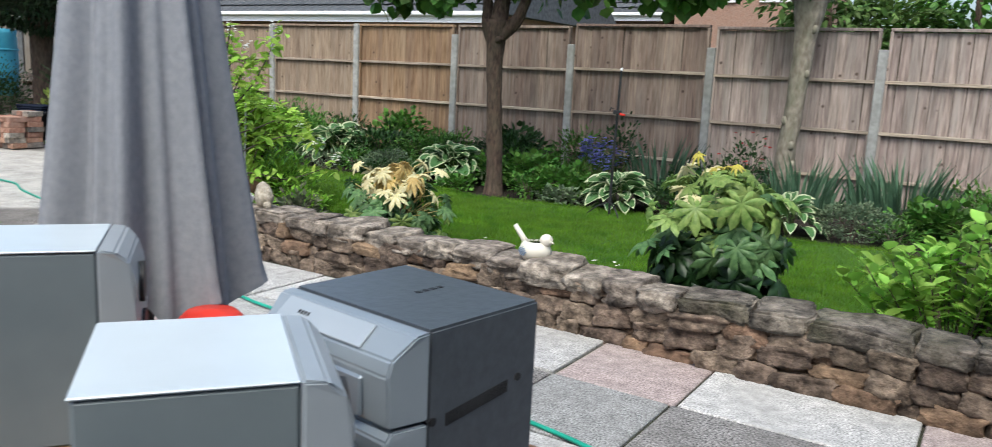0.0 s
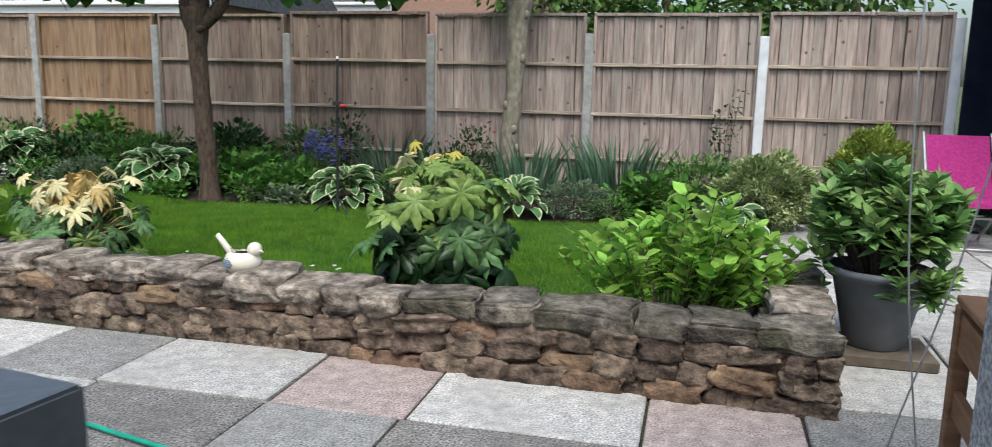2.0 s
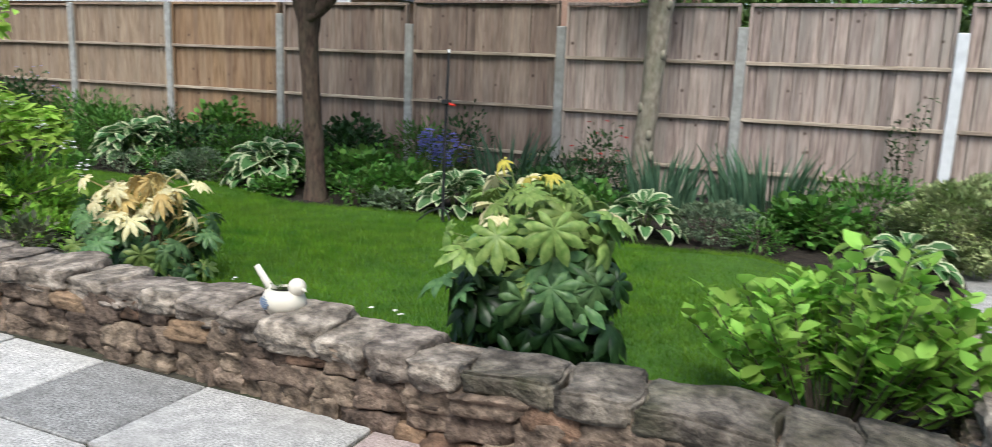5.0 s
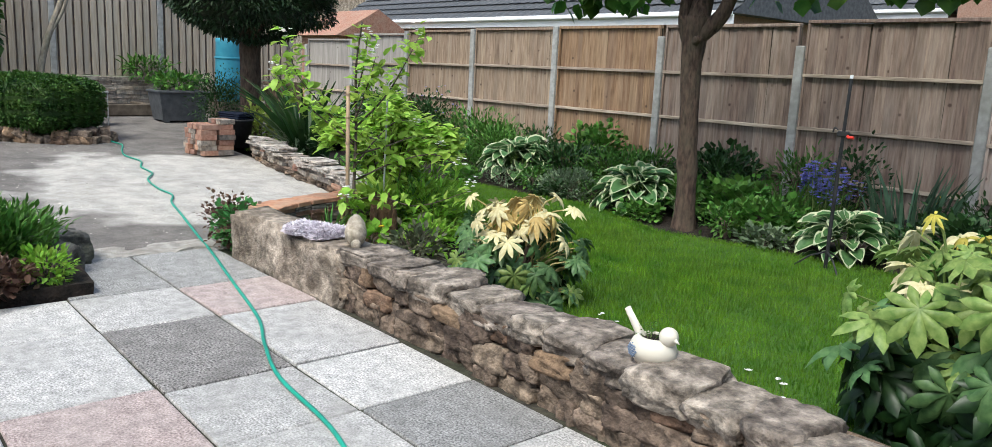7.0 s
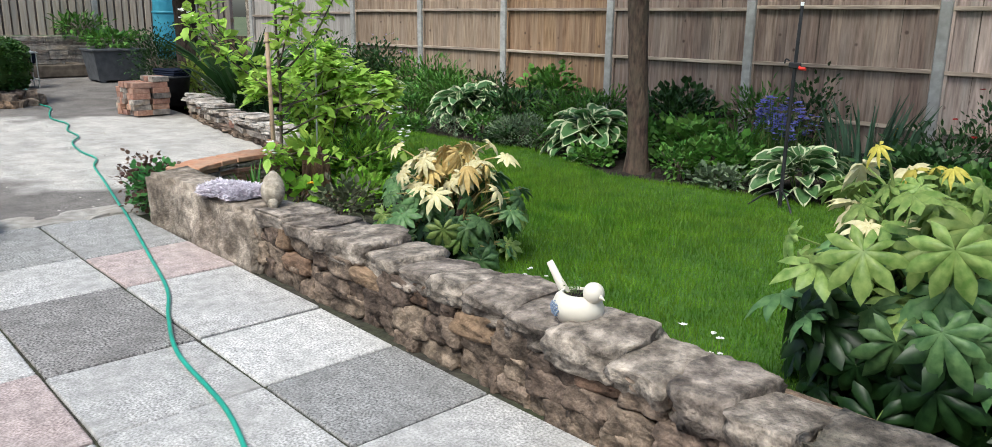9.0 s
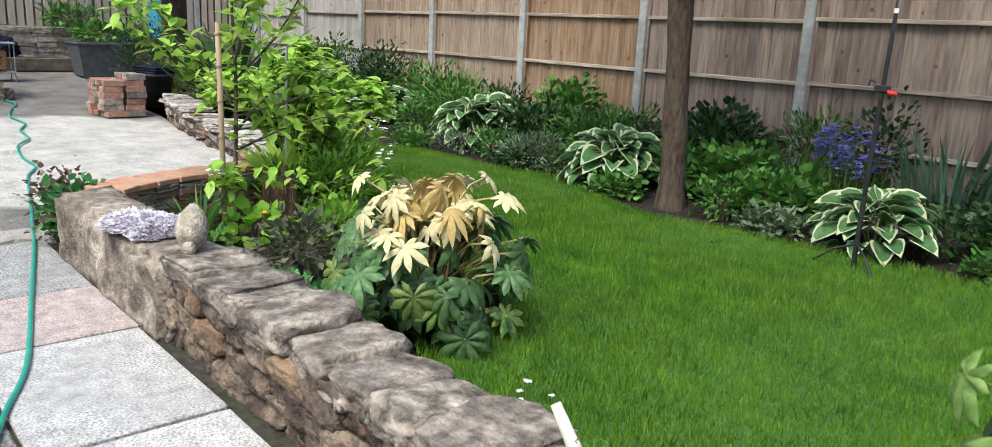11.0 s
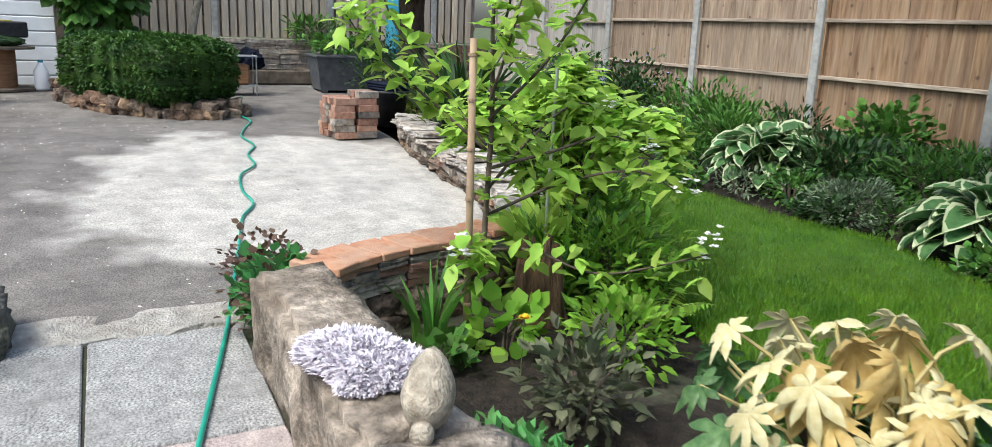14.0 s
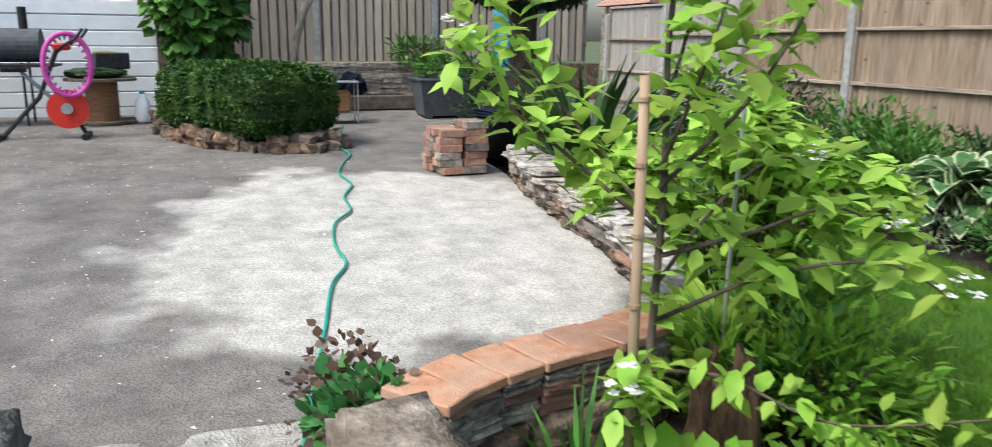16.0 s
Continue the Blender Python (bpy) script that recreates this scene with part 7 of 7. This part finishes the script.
    part("trunk", tube(bmesh.new(), smooth_path([(0, 0, -0.1), (0, 0.05, 0.7), (-0.05, 0.2, 1.3), (-0.1, 0.55, 2.2), (-0.1, 0.9, 3.0)], 6), list(np.linspace(0.07, 0.03, 25)), 9), M_BARK2, d, smooth=True)
    part("branch", tube(bmesh.new(), smooth_path([(-0.05, 0.2, 1.3), (-0.05, 0.5, 1.9), (0.0, 0.6, 2.6)], 6), 0.03, 7), M_BARK2, d, smooth=True)
    wb = thing("water_butt", "blue plastic water butt behind the yew", "water butt", (-15.6, 8.2, 0.56))
    part("stand", bx(-0.3, -0.3, -0.36, 0.3, 0.3, -0.002), M_SLEEPER, wb)
    part("barrel", lathe(bmesh.new(), [(0.0, 0), (0.25, 0.0), (0.29, 0.5), (0.27, 1.1), (0.28, 1.18), (0.0, 1.2)], 28), M_BLUEPL, wb, smooth=True)
    for z in (0.3, 0.8):
        part("hoop_band", lathe(bmesh.new(), [(0.29, z), (0.30, z + 0.02), (0.29, z + 0.04)], 28), M_BLUEPL, wb, smooth=True)
    bp = thing("plant_tub", "black plastic tub behind the brick stack", "tub", (-11.5, 6.6, gz(-11.5)))
    part("tub_body", lathe(bmesh.new(), [(0.0, 0), (0.17, 0), (0.22, 0.36), (0.235, 0.37), (0.235, 0.4), (0.2, 0.4), (0.19, 0.34), (0, 0.34)], 24), M_BLACK, bp, smooth=True)
    tr = thing("folded_sheet", "folded dark blue sheets on top of the tub", "sheet", (-11.5, 6.6, gz(-11.5) + 0.4), rz=20)
    for k in range(3):
        part("fold", crumble(bx(-0.2, -0.15, 0.03 * k, 0.2, 0.15, 0.03 * k + 0.028, bevel=0.01), 0.02, 2, 6, k), M_NAVY, tr)


far_boundary()


def trolley():
    t = thing("hose_trolley", "small metal hose trolley beside the hedge", "trolley", (-14.5, 5.45, gz(-14.5)))
    for x in (-0.15, 0.15):
        for y in (-0.2, 0.2):
            part("upright", tube(bmesh.new(), [(x, y, 0.0), (x, y, 0.55)], 0.01, 6), M_ALU, t)
    for z in (0.12, 0.52):
        part("shelf", bx(-0.17, -0.22, z, 0.17, 0.22, z + 0.015), M_ALU, t)
    part("drum", bx(-0.12, -0.15, 0.136, 0.12, 0.12, 0.42, bevel=0.03), M_WOOD, t)


trolley()


def cable_reel():
    z0 = gz(-15.0)
    r = thing("cable_reel", "wooden cable reel used as a table by the garage", "cable reel", (-15.05, 2.55, z0))
    part("lower_disc", tube(bmesh.new(), [(0, 0, 0.0), (0, 0, 0.03)], 0.42, 32), M_SLEEPER, r)
    part("drum", tube(bmesh.new(), [(0, 0, 0.03), (0, 0, 0.52)], 0.19, 28), M_WOOD, r)
    part("upper_disc", tube(bmesh.new(), [(0, 0, 0.52), (0, 0, 0.55)], 0.42, 32), M_SLEEPER, r)
    n = thing("net_bundle", "dark green bundled netting on the cable reel", "netting", (-15.05, 2.5, z0 + 0.55))
    bm = bmesh.new()
    bmesh.ops.create_icosphere(bm, subdivisions=3, radius=1)
    for v in bm.verts:
        k = 1 + 0.25 * noise.noise(v.co * 4)
        v.co = Vector((v.co.x * 0.22 * k, v.co.y * 0.36 * k, max(0, (v.co.z * 0.5 + 0.35)) * 0.16 * k))
    part("net_body", bm, L_YEW, n)
    c = thing("storage_crate", "black plastic crate with a yellow edge on the netting", "crate", (-15.15, 2.68, z0 + 0.66), rz=15)
    part("crate_body", bx(-0.13, -0.2, 0, 0.13, 0.2, 0.2, bevel=0.015), M_BLACK, c)
    part("crate_edge", bx(-0.12, -0.2, 0.2, 0.0, 0.05, 0.215), M_GOLDP, c, "yellow rim")
    b = thing("plastic_bottle", "translucent white plastic bottle beside the reel", "bottle", (-14.95, 3.02, z0))
    part("bottle_body", lathe(bmesh.new(), [(0, 0), (0.085, 0), (0.09, 0.03), (0.09, 0.25), (0.04, 0.33), (0.03, 0.36), (0, 0.36)], 20), M_UPVC, b, smooth=True)
    part("cap", lathe(bmesh.new(), [(0.032, 0.355), (0.032, 0.39), (0, 0.39)], 14), M_BLUEPL, b)


M_GOLDP = mat("yellow_plastic", (0.55, 0.45, 0.05), (0.65, 0.55, 0.08), 5, 0.5, 0)
cable_reel()


def exercise_bike():
    z0 = gz(-13.5)
    b = thing("exercise_bike", "folding exercise bike with a red flywheel case", "exercise bike", (-13.7, 1.95, z0), rz=0)
    part("flywheel_case", tube(bmesh.new(), [(-0.05, 0.42, 0.30), (0.05, 0.42, 0.30)], 0.21, 30), M_RED, b, "red flywheel case", m=Matrix.Translation((0, 0.0, 0.02)))
    part("pedal_crank", tube(bmesh.new(), [(0.06, 0.42, 0.33), (0.09, 0.42, 0.33)], 0.06, 16), M_ALU, b)
    part("main_tube", tube(bmesh.new(), [(0, -0.25, 0.02), (0, 0.15, 0.45), (0, 0.36, 0.95)], 0.025, 8), M_BLACK, b)
    part("seat_tube", tube(bmesh.new(), [(0, 0.45, 0.25), (0, 0.0, 0.72)], 0.022, 8), M_SILVER2, b)
    part("front_foot", tube(bmesh.new(), [(-0.22, 0.58, 0.03), (0.22, 0.58, 0.03)], 0.032, 10), M_BLACK, b)
    part("rear_foot", tube(bmesh.new(), [(-0.22, -0.27, 0.03), (0.22, -0.27, 0.03)], 0.032, 10), M_BLACK, b)
    part("fork", tube(bmesh.new(), [(0, 0.58, 0.04), (0, 0.44, 0.3)], 0.022, 8), M_BLACK, b)
    part("saddle", bx(-0.1, -0.22, 0.72, 0.1, 0.08, 0.80, bevel=0.035, seg=2), M_BLACK, b)
    for s in (-1, 1):
        part("handlebar", tube(bmesh.new(), smooth_path([(0, 0.36, 0.93), (0.12 * s, 0.45, 1.0), (0.17 * s, 0.58, 1.08), (0.17 * s, 0.66, 1.18)], 5), 0.016, 8), M_BLACK, b)
    part("console", bx(-0.06, 0.33, 0.95, 0.06, 0.5, 1.03, bevel=0.02), M_RED, b)
    h = thing("hula_hoop", "pink ridged exercise hoop hanging on the bike", "hoop", (-13.6, 2.42, z0 + 0.80), rz=12)
    bm = bmesh.new()
    pts = [(0, 0.23 * math.cos(a), 0.33 * math.sin(a)) for a in np.linspace(0, 2 * math.pi, 49)]
    tube(bm, pts, 0.028, 10, False)
    part("ring", bm, M_MAGHOOP, h, smooth=True)
    for k in range(24):
        a = 2 * math.pi * k / 24
        part("ridge", tube(bmesh.new(), [(0, 0.20 * math.cos(a), 0.30 * math.sin(a)), (0, 0.17 * math.cos(a), 0.265 * math.sin(a))], [0.02, 0.008], 6), M_MAGHOOP, h)


exercise_bike()


def barbecue():
    z0 = gz(-14.8)
    b = thing("barbecue", "black barrel barbecue standing against the garage", "barbecue", (-15.0, 1.35, z0))
    for y in (-0.4, 0.4):
        for x in (-0.2, 0.2):
            part("leg", tube(bmesh.new(), [(x, y, 0), (x, y, 0.75)], 0.015, 6), M_BLACK, b)
    part("shelf", bx(-0.3, -0.55, 0.7, 0.35, 0.75, 0.73), M_BLACK, b)
    part("barrel", tube(bmesh.new(), [(0, -0.45, 0.95), (0, 0.6, 0.95)], 0.2, 24), M_PLANTER, b)
    part("chimney", tube(bmesh.new(), [(0, 0.42, 1.1), (0, 0.42, 1.4)], 0.05, 14), M_BLACK, b)
    c = thing("cable_coil", "coiled black cable on the barbecue", "cable", (-14.85, 1.0, z0 + 1.15))
    for k in range(5):
        part("coil_loop", tube(bmesh.new(), [(0.1 * math.cos(a) + 0.01 * k, 0.2 * math.sin(a), 0.015 + 0.022 * k) for a in np.linspace(0, 2 * math.pi, 25)], 0.012, 6, False), M_BLACK, c)


barbecue()


# ---------------------------------------------------------------- beyond the fence
def bungalow(x0, x1, y0, y1, eaves, ridge, label):
    h = thing("bungalow", label, "house", (0, 0, 0))
    part("wall", bx(x0 + 0.3, y0 + 0.4, -0.1, x1 - 0.3, y1 - 0.4, eaves), M_BUFF, h)
    bm = bmesh.new()
    ym = (y0 + y1) / 2
    a = [bm.verts.new(v) for v in ((x0, y0, eaves), (x1, y0, eaves), (x1, ym, ridge), (x0, ym, ridge), (x0, y1, eaves), (x1, y1, eaves))]
    bm.faces.new((a[0], a[1], a[2], a[3]))
    bm.faces.new((a[3], a[2], a[5], a[4]))
    bm.faces.new((a[0], a[3], a[4]))
    bm.faces.new((a[1], a[5], a[2]))
    bm.faces.new((a[0], a[4], a[5], a[1]))
    part("roof", bm, M_ROOF, h)
    # tile courses
    slope = math.atan2(ridge - eaves, ym - y0)
    ln = math.hypot(ridge - eaves, ym - y0)
    n = int(ln / 0.3)
    for k in range(n):
        f = (k + 0.5) / n
        m = pose(0, y0 + (ym - y0) * f, eaves + (ridge - eaves) * f + 0.02, math.degrees(slope) - 3)
        bm = bmesh.new()
        x = x0
        vs = []
        m_count = int((x1 - x0) / 0.15)
        top, bot = [], []
        for i in range(m_count + 1):
            xx = x0 + (x1 - x0) * i / m_count
            z = 0.02 if i % 2 else 0.0
            bot.append(bm.verts.new((xx, -0.17, z + 0.02)))
            top.append(bm.verts.new((xx, 0.17, z)))
        for i in range(m_count):
            bm.faces.new((bot[i], bot[i + 1], top[i + 1], top[i]))
        part("tile_course", bm, M_ROOF, h, m=m)
    part("gutter", bx(x0, y0 - 0.1, eaves - 0.06, x1, y0 - 0.002, eaves + 0.04, bevel=0.02), M_UPVC, h, "white gutter")
    part("fascia", bx(x0, y0 + 0.003, eaves - 0.2, x1, y0 + 0.03, eaves - 0.03), M_UPVC, h)
    return h


bungalow(-24.0, -9.2, 15.0, 21.0, 2.62, 4.6, "neighbouring bungalow with a dark tiled roof and white gutter")


def brick_house():
    h = thing("brick_house", "two-storey red brick house beyond the fence", "house", (0, 0, 0))
    part("wall", bx(-8.3, 22.5, -0.1, -4.6, 27, 6.0), M_BUFF, h)
    bm = bmesh.new()
    a = [bm.verts.new(v) for v in ((-8.6, 22.2, 6.0), (-4.3, 22.2, 6.0), (-4.3, 24.7, 8.0), (-8.6, 24.7, 8.0), (-8.6, 27.3, 6.0), (-4.3, 27.3, 6.0))]
    bm.faces.new((a[0], a[1], a[2], a[3]))
    bm.faces.new((a[3], a[2], a[5], a[4]))
    bm.faces.new((a[0], a[3], a[4]))
    bm.faces.new((a[1], a[5], a[2]))
    bm.faces.new((a[0], a[4], a[5], a[1]))
    part("roof", bm, M_ROOF, h)
    for x in (-7.6, -6.0):
        for z in (0.9, 3.55):
            w = part("window", bx(x, 22.44, z, x + 1.0, 22.499, z + 1.2), M_UPVC, h)
            part("pane", bx(x + 0.07, 22.425, z + 0.07, x + 0.93, 22.439, z + 1.13), M_GLASS, w)
    h2 = bungalow(-12.4, -8.7, 23.0, 28.0, 3.3, 5.0, "grey-roofed house with cream gable beyond the fence")


brick_house()
sh = thing("garden_shed", "small red-brown wooden shed behind the far fence", "shed", (-19.6, 13.2, 0))
part("wall", bx(-1.0, -1.0, -0.1, 1.0, 1.0, 2.1), M_BRICK, sh)
bm = bmesh.new()
a = [bm.verts.new(v) for v in ((-1.2, -1.2, 2.05), (-1.2, 0, 2.75), (-1.2, 1.2, 2.05), (1.2, -1.2, 2.05), (1.2, 0, 2.75), (1.2, 1.2, 2.05))]
for fc in ((0, 1, 4, 3), (1, 2, 5, 4), (0, 2, 1), (3, 4, 5), (0, 3, 5, 2)):
    bm.faces.new([a[i] for i in fc])
part("roof", bm, M_BRICK, sh)
blk = thing("apartment_block", "plain buff building far beyond the fence", "building", (-34, 24, 0))
part("wall", bx(-5, -3, -0.1, 5, 3, 7), M_CEMENT, blk)
part("roof", bx(-5.3, -3.3, 7, 5.3, 3.3, 7.3), M_ROOF, blk)


def far_tree(at, blobs, seed, m, n=1100):
    ob = thing("garden_tree", "leafy green tree in a neighbouring garden", "tree", at, "trees beyond the fence")
    top = max(c[2] for c, _ in blobs)
    part("trunk", tube(bmesh.new(), [(0, 0, -0.1), (0.1, 0, top * 0.5), (0, 0, top)], [0.18, 0.13, 0.05], 8), M_BARK, ob, smooth=True)
    for k, (c, r) in enumerate(blobs):
        part("limb", tube(bmesh.new(), [(0.05, 0, top * 0.4), (c[0] * 0.6, c[1] * 0.6, c[2] * 0.8), c], [0.07, 0.05, 0.02], 6), M_BARK, ob)
    crown(ob, blobs, n, 0.2, m, "oval", seed)


far_tree((-3.2, 17, 0), [((0, 0, 3.0), (1.2, 1, 1.1)), ((0.9, 0.3, 2.4), (1.0, 0.9, 0.9))], 1, L_FAR)
far_tree((-0.8, 18, 0), [((0, 0, 3.2), (1.4, 1, 1.3)), ((-1.0, 0, 2.4), (1.0, 0.8, 0.8)), ((1.2, 0, 2.6), (1, 0.8, 1))], 2, L_MID)
far_tree((2.5, 16.5, 0), [((0, 0, 3.2), (1.5, 1, 1.4)), ((-1.2, 0, 2.5), (1.0, 0.8, 0.8))], 3, L_FAR)
far_tree((-26, 20, 0), [((0, 0, 4.0), (2.5, 2, 2.0)), ((2, 0, 3.0), (1.6, 1.4, 1.3))], 4, L_DARK)
far_tree((-15.0, 30, 0), [((0, 0, 5.0), (3.0, 2, 2.0)), ((3, 0, 4.4), (2, 1.4, 1.4))], 5, L_MID)
